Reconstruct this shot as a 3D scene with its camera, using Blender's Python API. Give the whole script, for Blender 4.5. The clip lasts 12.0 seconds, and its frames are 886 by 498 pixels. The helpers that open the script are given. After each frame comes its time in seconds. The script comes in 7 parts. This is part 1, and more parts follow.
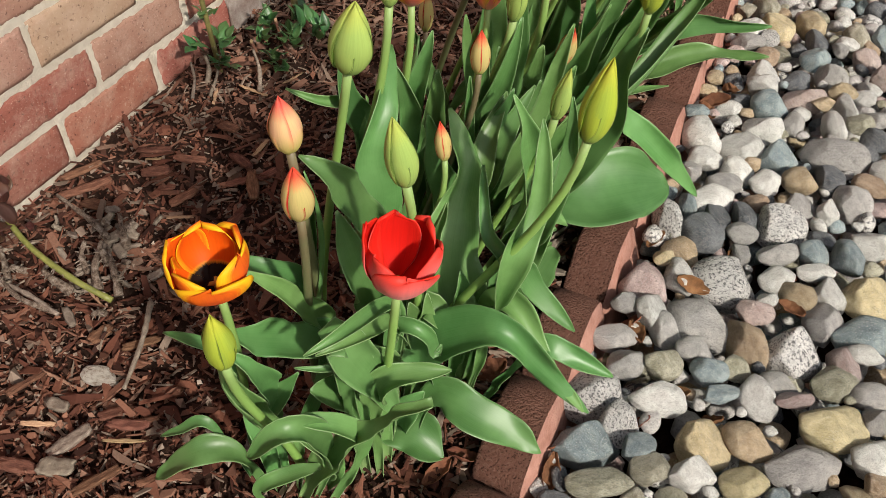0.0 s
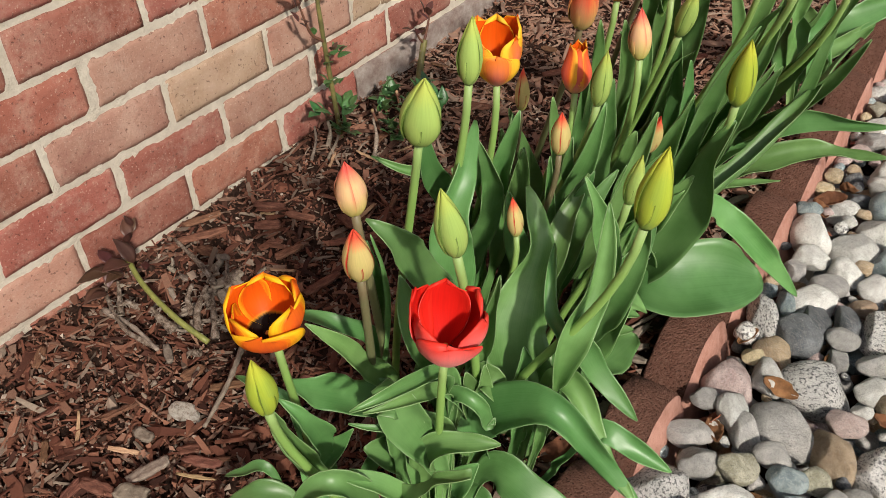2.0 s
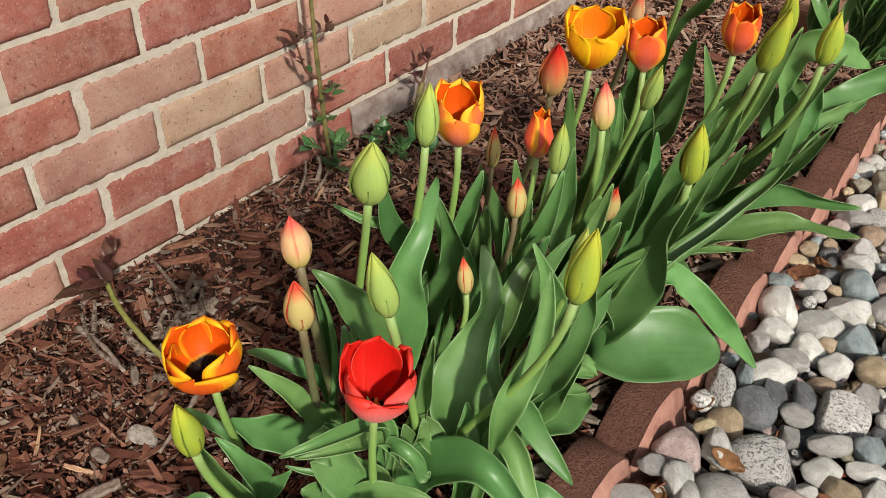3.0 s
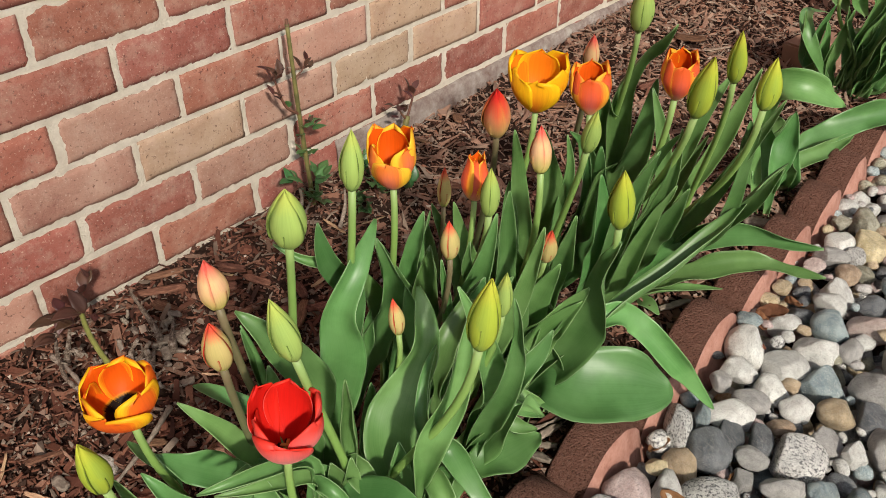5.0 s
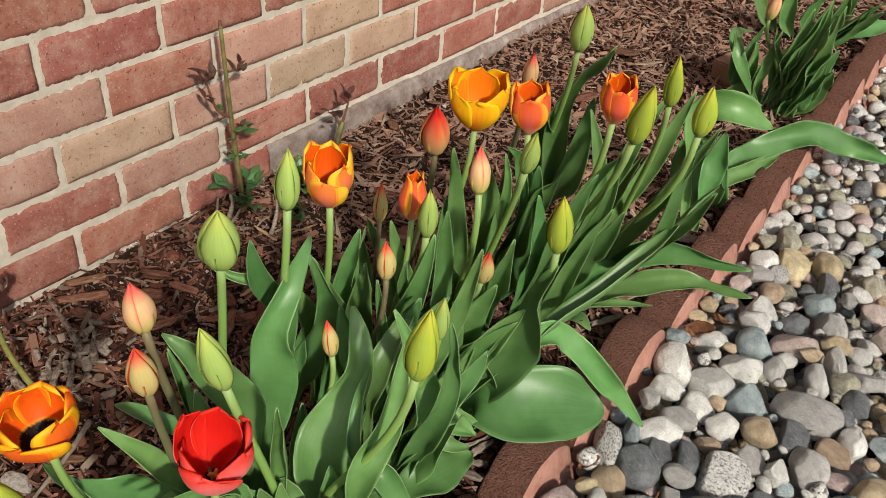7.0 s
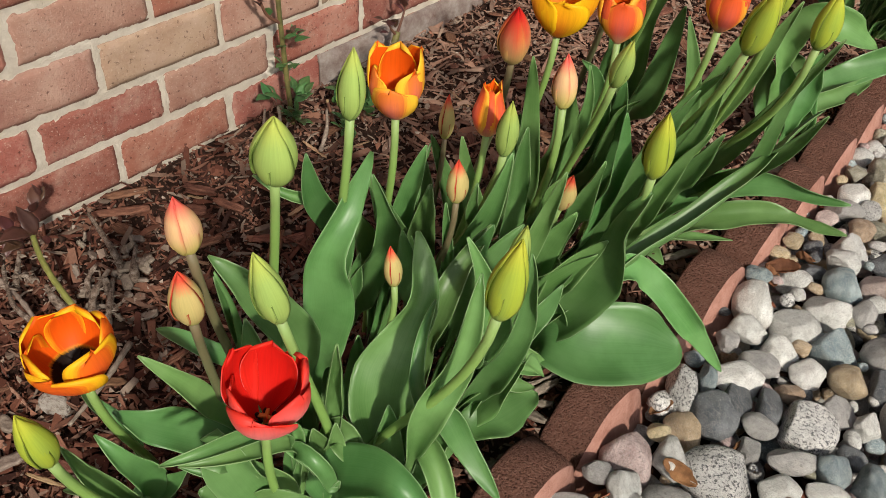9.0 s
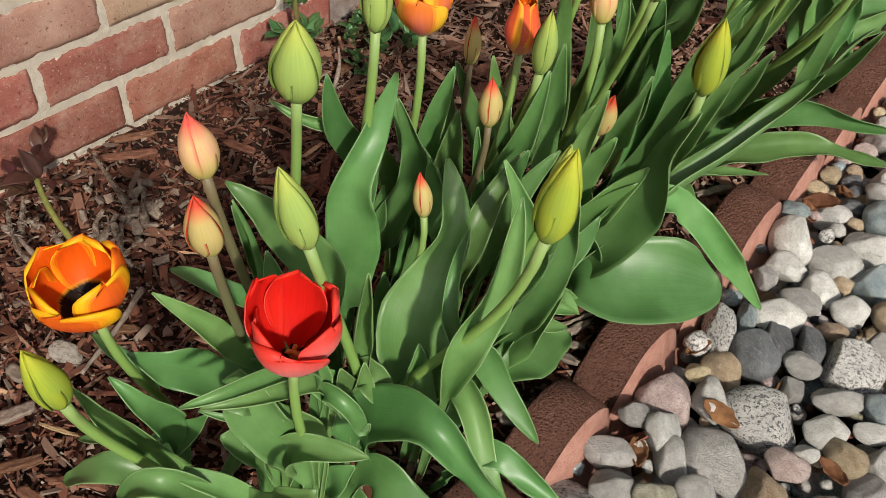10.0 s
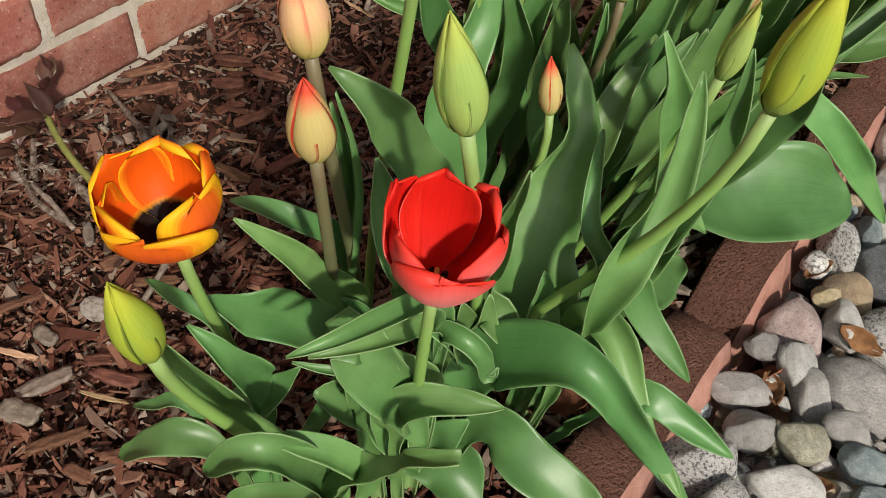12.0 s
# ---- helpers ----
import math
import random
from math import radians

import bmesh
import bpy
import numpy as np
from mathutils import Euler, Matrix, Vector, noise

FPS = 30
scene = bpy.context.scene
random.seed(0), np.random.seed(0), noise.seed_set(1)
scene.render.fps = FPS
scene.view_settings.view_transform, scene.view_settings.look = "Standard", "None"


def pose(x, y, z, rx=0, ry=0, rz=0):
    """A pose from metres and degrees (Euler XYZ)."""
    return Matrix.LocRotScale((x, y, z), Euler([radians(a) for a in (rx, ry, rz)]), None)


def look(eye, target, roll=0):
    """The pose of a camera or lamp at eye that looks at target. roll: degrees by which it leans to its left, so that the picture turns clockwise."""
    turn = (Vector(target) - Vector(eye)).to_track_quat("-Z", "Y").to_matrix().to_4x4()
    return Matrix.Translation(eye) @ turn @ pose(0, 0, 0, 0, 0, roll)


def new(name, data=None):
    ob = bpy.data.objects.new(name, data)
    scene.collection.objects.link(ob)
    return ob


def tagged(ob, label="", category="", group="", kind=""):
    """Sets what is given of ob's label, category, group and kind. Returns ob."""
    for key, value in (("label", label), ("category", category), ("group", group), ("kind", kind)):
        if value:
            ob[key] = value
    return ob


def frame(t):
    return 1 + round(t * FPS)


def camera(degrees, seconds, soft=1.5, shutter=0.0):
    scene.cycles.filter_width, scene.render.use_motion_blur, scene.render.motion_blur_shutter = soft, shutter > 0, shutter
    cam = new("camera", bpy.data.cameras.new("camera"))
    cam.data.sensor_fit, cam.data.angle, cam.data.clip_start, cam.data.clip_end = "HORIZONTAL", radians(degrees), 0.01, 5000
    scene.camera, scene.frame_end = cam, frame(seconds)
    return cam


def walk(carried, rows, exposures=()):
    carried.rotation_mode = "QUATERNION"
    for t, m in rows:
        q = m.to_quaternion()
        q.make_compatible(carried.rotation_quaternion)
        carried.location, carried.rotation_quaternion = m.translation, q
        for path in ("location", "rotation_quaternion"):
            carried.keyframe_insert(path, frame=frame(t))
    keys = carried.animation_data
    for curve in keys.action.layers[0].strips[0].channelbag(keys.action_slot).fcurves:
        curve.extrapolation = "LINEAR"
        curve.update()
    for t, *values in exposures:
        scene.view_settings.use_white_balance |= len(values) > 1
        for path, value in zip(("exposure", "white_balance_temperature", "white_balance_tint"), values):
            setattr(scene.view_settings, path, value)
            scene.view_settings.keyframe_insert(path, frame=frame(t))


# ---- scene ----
cam = camera(54.2, 12.0, soft=0.75)
PATH = [
    (0, (0.948, -0.757, 0.813), (0.313, 0.513, -0.596), -0.2),
    (0.5, (0.955, -0.754, 0.806), (0.301, 0.521, -0.589), -0.9),
    (1, (0.963, -0.754, 0.807), (0.282, 0.538, -0.56), -0.5),
    (1.5, (0.987, -0.748, 0.811), (0.198, 0.546, -0.494), -1.8),
    (2, (1.008, -0.735, 0.82), (0.051, 0.471, -0.456), -2.9),
    (2.5, (1.033, -0.717, 0.837), (0.048, 0.498, -0.409), -0.6),
    (3, (1.053, -0.698, 0.852), (0.048, 0.52, -0.376), 0.8),
    (3.2, (1.064, -0.693, 0.859), (0.046, 0.528, -0.355), 1.5),
    (4.8, (1.114, -0.641, 0.875), (0.061, 0.564, -0.324), 0.8),
    (5, (1.125, -0.634, 0.875), (0.042, 0.557, -0.312), -0.2),
    (5.5, (1.129, -0.623, 0.878), (0.083, 0.602, -0.307), 0.8),
    (6, (1.126, -0.624, 0.883), (0.134, 0.645, -0.302), 2.3),
    (6.5, (1.114, -0.622, 0.887), (0.175, 0.689, -0.295), 3.7),
    (7, (1.104, -0.621, 0.886), (0.147, 0.673, -0.302), 4.4),
    (7.2, (1.1, -0.621, 0.885), (0.137, 0.665, -0.306), 4.6),
    (8.8, (1.047, -0.587, 0.834), (0.1, 0.577, -0.488), 4.7),
    (9, (1.036, -0.585, 0.826), (0.091, 0.574, -0.501), 4.5),
    (9.5, (1.024, -0.58, 0.801), (0.093, 0.552, -0.56), 3.9),
    (10, (1.008, -0.582, 0.774), (0.1, 0.521, -0.625), 3.5),
    (10.5, (0.979, -0.584, 0.743), (0.076, 0.506, -0.67), 2.8),
    (11, (0.958, -0.584, 0.711), (0.074, 0.492, -0.724), 2.0),
    (11.5, (0.921, -0.593, 0.684), (0.067, 0.467, -0.782), 1.9),
    (12, (0.895, -0.596, 0.663), (0.06, 0.478, -0.803), 1.9),
]
walk(cam, [(t, look(eye, target, roll)) for t, eye, target, roll in PATH],
     exposures=((0.0, 0.0), (3.0, -0.06), (6.0, -0.08), (9.0, -0.14), (12.0, -0.14)))

# ---- world and light ----
SUN_DIR = Vector((0.73, -0.42, 0.57)).normalized()
world = bpy.data.worlds.new("sky")
scene.world = world
world.use_nodes = True
wn = world.node_tree
sky = wn.nodes.new("ShaderNodeTexSky")
sky.sky_type = "NISHITA"
sky.sun_disc = False
sky.sun_elevation = math.asin(SUN_DIR.z)
sky.sun_rotation = math.atan2(SUN_DIR.x, SUN_DIR.y)
sky.dust_density = 3.0
haze = wn.nodes.new("ShaderNodeHueSaturation")     # thin high haze pales the blue
haze.inputs["Saturation"].default_value = 0.5
wn.links.new(sky.outputs[0], haze.inputs["Color"])
wn.links.new(haze.outputs[0], wn.nodes["Background"].inputs[0])
wn.nodes["Background"].inputs[1].default_value = 0.12
sun_data = bpy.data.lights.new("sun", "SUN")
sun_data.energy = 5.0
sun_data.angle = radians(2.6)
sun_data.color = (1.0, 0.93, 0.82)
sun = new("sun", sun_data)
sun.matrix_world = look(SUN_DIR * 10, (0, 0, 0))


# ---- materials ----
class Nodes:
    """Short hand for a material's node tree."""

    def __init__(self, name, rough=0.7, spec=0.4):
        self.mat = bpy.data.materials.new(name)
        self.mat.use_nodes = True
        self.t = self.mat.node_tree
        self.b = self.t.nodes["Principled BSDF"]
        self.b.inputs["Roughness"].default_value = rough
        self.b.inputs["Specular IOR Level"].default_value = spec
        self.coord = self.t.nodes.new("ShaderNodeTexCoord")

    def link(self, a, b):
        self.t.links.new(a, b)

    def put(self, socket, v):
        if isinstance(v, bpy.types.NodeSocket):
            self.link(v, socket)
        elif v is not None:
            socket.default_value = v

    def noise(self, scale, detail=4.0, rough=0.6, vec=None, stretch=None, distort=0.0):
        n = self.t.nodes.new("ShaderNodeTexNoise")
        n.inputs["Scale"].default_value = scale
        n.inputs["Detail"].default_value = detail
        n.inputs["Roughness"].default_value = rough
        n.inputs["Distortion"].default_value = distort
        v = vec or self.coord.outputs["Object"]
        if stretch:
            m = self.t.nodes.new("ShaderNodeMapping")
            m.inputs["Scale"].default_value = stretch
            self.link(v, m.inputs[0])
            v = m.outputs[0]
        self.link(v, n.inputs["Vector"])
        return n.outputs[0]

    def voronoi(self, scale, vec=None):
        n = self.t.nodes.new("ShaderNodeTexVoronoi")
        n.inputs["Scale"].default_value = scale
        self.link(vec or self.coord.outputs["Object"], n.inputs["Vector"])
        return n.outputs["Distance"]

    def ramp(self, fac, *stops):
        r = self.t.nodes.new("ShaderNodeValToRGB")
        el = r.color_ramp.elements
        while len(el) < len(stops):
            el.new(0.5)
        for e, (p, c) in zip(el, stops):
            e.position = p
            e.color = (*c, 1) if len(c) == 3 else c
        self.link(fac, r.inputs[0])
        return r.outputs[0]

    def mix(self, fac, a, b, how="MIX"):
        m = self.t.nodes.new("ShaderNodeMix")
        m.data_type = "RGBA"
        m.blend_type = how
        self.put(m.inputs[0], fac)
        for s, v in ((m.inputs[6], a), (m.inputs[7], b)):
            self.put(s, (*v, 1) if isinstance(v, tuple) and len(v) == 3 else v)
        return m.outputs[2]

    def math(self, op, a, b=None, c=None):
        m = self.t.nodes.new("ShaderNodeMath")
        m.operation = op
        for s, v in zip(m.inputs, (a, b, c)):
            self.put(s, v)
        return m.outputs[0]

    def uv(self):
        s = self.t.nodes.new("ShaderNodeSeparateXYZ")
        self.link(self.coord.outputs["UV"], s.inputs[0])
        return s.outputs[0], s.outputs[1]

    def vary(self, col, amount=0.1, hue=0.02, island=False):
        """Vary a colour from piece to piece."""
        if island:
            r = self.t.nodes.new("ShaderNodeNewGeometry").outputs["Random Per Island"]
        else:
            r = self.t.nodes.new("ShaderNodeObjectInfo").outputs["Random"]
        h = self.t.nodes.new("ShaderNodeHueSaturation")
        self.put(h.inputs["Hue"], self.math("MULTIPLY_ADD", r, 2 * hue, 0.5 - hue))
        r2 = self.math("FRACT", self.math("MULTIPLY", r, 17.31))
        self.put(h.inputs["Value"], self.math("MULTIPLY_ADD", r2, 2 * amount, 1 - amount))
        self.put(h.inputs["Color"], col)
        return h.outputs[0]

    def random(self, island=False):
        if island:
            return self.t.nodes.new("ShaderNodeNewGeometry").outputs["Random Per Island"]
        return self.t.nodes.new("ShaderNodeObjectInfo").outputs["Random"]

    def done(self, col, bump=None, strength=0.3, dist=0.002, rough=None):
        self.put(self.b.inputs["Base Color"], (*col, 1) if isinstance(col, tuple) else col)
        if bump is not None:
            n = self.t.nodes.new("ShaderNodeBump")
            n.inputs["Strength"].default_value = strength
            n.inputs["Distance"].default_value = dist
            self.link(bump, n.inputs["Height"])
            self.link(n.outputs[0], self.b.inputs["Normal"])
        if rough is not None:
            self.put(self.b.inputs["Roughness"], rough)
        return self.mat

    def thin(self, col, amount):
        """Let light through a leaf or petal."""
        tr = self.t.nodes.new("ShaderNodeBsdfTranslucent")
        self.put(tr.inputs[0], col)
        ms = self.t.nodes.new("ShaderNodeMixShader")
        ms.inputs[0].default_value = amount
        out = self.t.nodes["Material Output"]
        self.link(self.b.outputs[0], ms.inputs[1])
        self.link(tr.outputs[0], ms.inputs[2])
        self.link(ms.outputs[0], out.inputs[0])


def brick_mat(name, a, b, c):
    n = Nodes(name, 0.85, 0.25)
    shift = n.t.nodes.new("ShaderNodeVectorMath")
    spread = n.t.nodes.new("ShaderNodeCombineXYZ")
    for k, far in enumerate((37.0, 91.0, 53.0)):
        n.put(spread.inputs[k], n.math("MULTIPLY", n.random(), far))
    n.link(n.coord.outputs["Object"], shift.inputs[0])
    n.link(spread.outputs[0], shift.inputs[1])
    at = shift.outputs[0]
    fac = n.noise(9, 5, 0.65, at)
    col = n.ramp(fac, (0.3, a), (0.52, b), (0.75, c))
    col = n.vary(col, 0.16, 0.006)
    spots = n.noise(160, 3, 0.6, at)
    col = n.mix(n.ramp(spots, (0.60, (0, 0, 0)), (0.70, (1, 1, 1))), col, tuple(v * 0.5 for v in a))
    flecks = n.noise(230, 3, 0.7, at)
    col = n.mix(n.ramp(flecks, (0.60, (0, 0, 0)), (0.72, (0.7, 0.7, 0.7))), col, (0.50, 0.36, 0.28))
    drag = n.noise(1.0, 6, 0.75, at, (60, 26, 95))
    col = n.mix(n.ramp(drag, (0.32, (0.28, 0.28, 0.28)), (0.5, (0, 0, 0))), col, n.mix(0.5, col, (0.05, 0.02, 0.015)))
    bloom = n.ramp(n.noise(24, 7, 0.78, at), (0.48, (0, 0, 0)), (0.78, (0.6, 0.6, 0.6)))
    col = n.mix(bloom, col, (0.44, 0.32, 0.255))
    return n.done(col, n.math("ADD", n.noise(260, 5, 0.75, at), n.math("MULTIPLY", drag, 0.7)), 0.8, 0.003)


M_BRICK = brick_mat("red_brick", (0.195, 0.060, 0.041), (0.265, 0.098, 0.070), (0.34, 0.165, 0.124))
M_BRICK_MID = brick_mat("brown_brick", (0.255, 0.120, 0.087), (0.34, 0.19, 0.14), (0.43, 0.28, 0.21))
M_BRICK_TAN = brick_mat("tan_brick", (0.28, 0.165, 0.108), (0.355, 0.245, 0.165), (0.43, 0.32, 0.23))

n = Nodes("mortar", 0.95, 0.1)
M_MORTAR = n.done(n.mix(n.ramp(n.noise(18, 6, 0.7), (0.35, (0.55, 0.55, 0.55)), (0.6, (0, 0, 0))), n.mix(n.noise(70, 6, 0.75), (0.62, 0.55, 0.45), (0.82, 0.75, 0.64)), (0.50, 0.42, 0.33)), n.noise(170, 7, 0.85), 1.0, 0.007)

n = Nodes("soil", 1.0, 0.1)
M_SOIL = n.done(n.ramp(n.noise(70, 8, 0.75), (0.3, (0.012, 0.007, 0.005)), (0.55, (0.04, 0.021, 0.015)), (0.75, (0.10, 0.058, 0.040))), n.noise(120, 8, 0.8), 1.0, 0.006)

n = Nodes("mulch_chip", 0.9, 0.2)
ch = n.random(True)
col = n.ramp(ch, (0.0, (0.070, 0.028, 0.020)), (0.22, (0.20, 0.070, 0.044)), (0.50, (0.32, 0.125, 0.076)), (0.74, (0.42, 0.205, 0.135)), (0.87, (0.31, 0.225, 0.17)), (1.0, (0.50, 0.39, 0.30)))
col = n.mix(n.noise(300, 4, 0.7), col, n.mix(0.6, col, (0.03, 0.014, 0.010)))
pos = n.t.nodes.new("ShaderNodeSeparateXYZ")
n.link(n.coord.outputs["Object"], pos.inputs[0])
varied = n.math("ADD", pos.outputs[1], n.math("MULTIPLY_ADD", n.noise(7, 4, 0.6), 0.9, -0.45))
varied = n.ramp(varied, (0.0, (0.0, 0.0, 0.0)), (0.5, (0.5, 0.5, 0.5)))      # noisy ramp along y: darkened near, paler and tanner further along the bed
col = n.mix(varied, n.mix(0.42, col, (0, 0, 0)), n.mix(0.50, col, (0.48, 0.35, 0.26)))
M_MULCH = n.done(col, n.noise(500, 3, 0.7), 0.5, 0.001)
n = Nodes("mulch_crumbs", 0.95, 0.1)
col = n.ramp(n.random(True), (0.0, (0.03, 0.016, 0.012)), (0.35, (0.13, 0.055, 0.036)), (0.6, (0.26, 0.12, 0.078)), (0.8, (0.20, 0.15, 0.12)), (0.95, (0.30, 0.22, 0.17)), (1.0, (0.42, 0.35, 0.29)))
M_CRUMB = n.done(n.mix(n.noise(250, 3), col, n.mix(0.4, col, (0.05, 0.03, 0.02))))

n = Nodes("edging_concrete", 0.95, 0.15)
col = n.mix(n.noise(35, 5, 0.6), (0.185, 0.082, 0.058), (0.29, 0.140, 0.100))
pits = n.voronoi(330, n.mix(0.012, n.coord.outputs["Object"], n.noise(90, 4, 0.7)))
grain = n.noise(210, 6, 0.85)
col = n.mix(n.ramp(pits, (0.12, (1, 1, 1)), (0.42, (0, 0, 0))), col, (0.055, 0.022, 0.015))
col = n.mix(n.ramp(grain, (0.52, (0, 0, 0)), (0.68, (0.8, 0.8, 0.8))), col, (0.36, 0.20, 0.15))
M_EDGE_TOP = n.done(col, n.math("ADD", pits, n.math("MULTIPLY", grain, 2.0)), 1.0, 0.010)
n = Nodes("edging_face", 0.9, 0.2)
col = n.mix(n.ramp(n.noise(30, 7, 0.75), (0.35, (0, 0, 0)), (0.65, (1, 1, 1))), (0.27, 0.125, 0.092), (0.42, 0.225, 0.175))
col = n.mix(n.ramp(n.noise(150, 5, 0.8), (0.28, (0.8, 0.8, 0.8)), (0.42, (0, 0, 0))), col, (0.13, 0.055, 0.038))
M_EDGE_FACE = n.done(col, n.noise(260, 6, 0.8), 0.7, 0.004)


def stone_mat(name, a, b, speck=None, amount=0.5, veins=None, size=260, k=1.0):
    """Pebble stone; k scales the grain to the mesh's own units."""
    n = Nodes(name, 0.62, 0.35)
    col = n.mix(n.ramp(n.noise(26 * k, 5, 0.6, distort=0.6), (0.35, (0, 0, 0)), (0.65, (1, 1, 1))), a, b)
    if speck:
        f = n.ramp(n.noise(size * k, 3, 0.7), (amount, (0, 0, 0)), (amount + 0.08, (1, 1, 1)))
        col = n.mix(f, col, speck)
    if veins:
        w = n.ramp(n.noise(17 * k, 3, 0.5, distort=1.5), (0.485, (0, 0, 0)), (0.5, (1, 1, 1)), (0.515, (0, 0, 0)))
        col = n.mix(w, col, veins)
    grime = n.ramp(n.noise(55 * k, 7, 0.8), (0.34, (0.5, 0.5, 0.5)), (0.52, (0, 0, 0)))
    col = n.mix(grime, col, n.mix(0.55, col, (0.06, 0.05, 0.04)))
    dust = n.ramp(n.noise(95 * k, 6, 0.75), (0.52, (0, 0, 0)), (0.85, (0.45, 0.45, 0.45)))
    col = n.mix(dust, col, (0.46, 0.43, 0.39))
    grit = n.noise(520 * k, 4, 0.8)
    col = n.mix(n.ramp(grit, (0.36, (0.85, 0.85, 0.85)), (0.48, (0, 0, 0))), col, n.mix(0.7, col, (0.03, 0.03, 0.03)))
    col = n.mix(n.ramp(grit, (0.54, (0, 0, 0)), (0.66, (0.75, 0.75, 0.75))), col, n.mix(0.6, col, (0.85, 0.84, 0.80)))
    col = n.vary(col, 0.20, 0.014)
    return n.done(col, n.math("ADD", n.noise(420 * k, 5, 0.75), n.math("MULTIPLY", n.noise(60 * k, 7, 0.75), 3.0)), 0.8, 0.004)


STONE_LOOKS = {
    "grey": ((0.390, 0.376, 0.360), (0.565, 0.540, 0.508), (0.20, 0.195, 0.19), 0.58),
    "white": ((0.673, 0.649, 0.605), (0.840, 0.840, 0.793), (0.401, 0.384, 0.354), 0.57),
    "granite": ((0.673, 0.659, 0.633), (0.821, 0.793, 0.754), (0.10, 0.10, 0.105), 0.515, None, 190),
    "dark": ((0.097, 0.108, 0.123), (0.188, 0.199, 0.211), (0.295, 0.301, 0.307), 0.62, (0.283, 0.283, 0.283)),
    "blue": ((0.182, 0.245, 0.268), (0.376, 0.438, 0.438), (0.448, 0.484, 0.484), 0.58),
    "tan": ((0.376, 0.268, 0.160), (0.619, 0.478, 0.316), (0.25, 0.17, 0.10), 0.6),
    "yellow": ((0.524, 0.422, 0.234), (0.780, 0.652, 0.404), (0.33, 0.25, 0.14), 0.6),
    "pink": ((0.457, 0.336, 0.303), (0.645, 0.524, 0.484), (0.22, 0.17, 0.16), 0.56),
    "olive": ((0.296, 0.274, 0.188), (0.552, 0.518, 0.404), (0.15, 0.14, 0.11), 0.55),
}
# pebbles are meshes one unit across, the fill is in metres
STONES = {kind: stone_mat(kind + "_stone", *look_, k=0.11) for kind, look_ in STONE_LOOKS.items()}
STONES_FILL = {kind: stone_mat(kind + "_stone_fill", *look_) for kind, look_ in STONE_LOOKS.items()}


def leaf_mat(name, a, b, rim):
    n = Nodes(name, 0.42, 0.45)
    u, v = n.uv()
    streak = n.noise(1.0, 4, 0.6, n.coord.outputs["UV"], (48, 1.6, 1))
    col = n.mix(n.ramp(n.noise(16, 3, 0.5), (0.32, (0, 0, 0)), (0.72, (1, 1, 1))), a, b)
    col = n.mix(n.ramp(streak, (0.35, (0, 0, 0)), (0.68, (0.55, 0.55, 0.55))), col, b)
    col = n.mix(n.ramp(n.noise(28, 4, 0.6), (0.45, (0, 0, 0)), (0.8, (0.5, 0.5, 0.5))), col, tuple(x * 1.45 for x in b))
    col = n.vary(col, 0.22, 0.016)
    edge = n.math("ABSOLUTE", n.math("SUBTRACT", u, 0.5))
    col = n.mix(n.ramp(edge, (0.488, (0, 0, 0)), (0.500, (0.30, 0.30, 0.30))), col, rim)
    foot = n.ramp(v, (0.0, (0.6, 0.6, 0.6)), (0.20, (0, 0, 0)))
    col = n.mix(foot, col, (0.36, 0.44, 0.20))
    n.thin(n.mix(0.45, col, (0.30, 0.52, 0.08)), 0.26)
    return n.done(col, streak, 0.12, 0.0008, n.math("MULTIPLY_ADD", n.noise(60, 3), 0.22, 0.29))


M_LEAF = leaf_mat("tulip_leaf", (0.063, 0.170, 0.039), (0.138, 0.270, 0.089), (0.40, 0.48, 0.28))
M_LEAF_BACK = leaf_mat("tulip_leaf_underside", (0.075, 0.184, 0.048), (0.142, 0.274, 0.094), (0.40, 0.48, 0.28))

n = Nodes("tulip_stem", 0.5, 0.4)
_, v = n.uv()
M_STEM = n.done(n.mix(n.noise(50, 4), n.ramp(v, (0.0, (0.13, 0.29, 0.050)), (0.85, (0.18, 0.31, 0.070)), (1.0, (0.22, 0.27, 0.12))), (0.20, 0.33, 0.085)), n.noise(300, 3), 0.15, 0.001)
n = Nodes("tulip_stem_purple", 0.5, 0.4)
_, v = n.uv()
M_STEM_DARK = n.done(n.mix(n.noise(60, 4), n.ramp(v, (0.0, (0.10, 0.20, 0.05)), (0.6, (0.13, 0.14, 0.06)), (1.0, (0.15, 0.085, 0.055))), (0.12, 0.13, 0.06)), n.noise(300, 3), 0.15, 0.001)


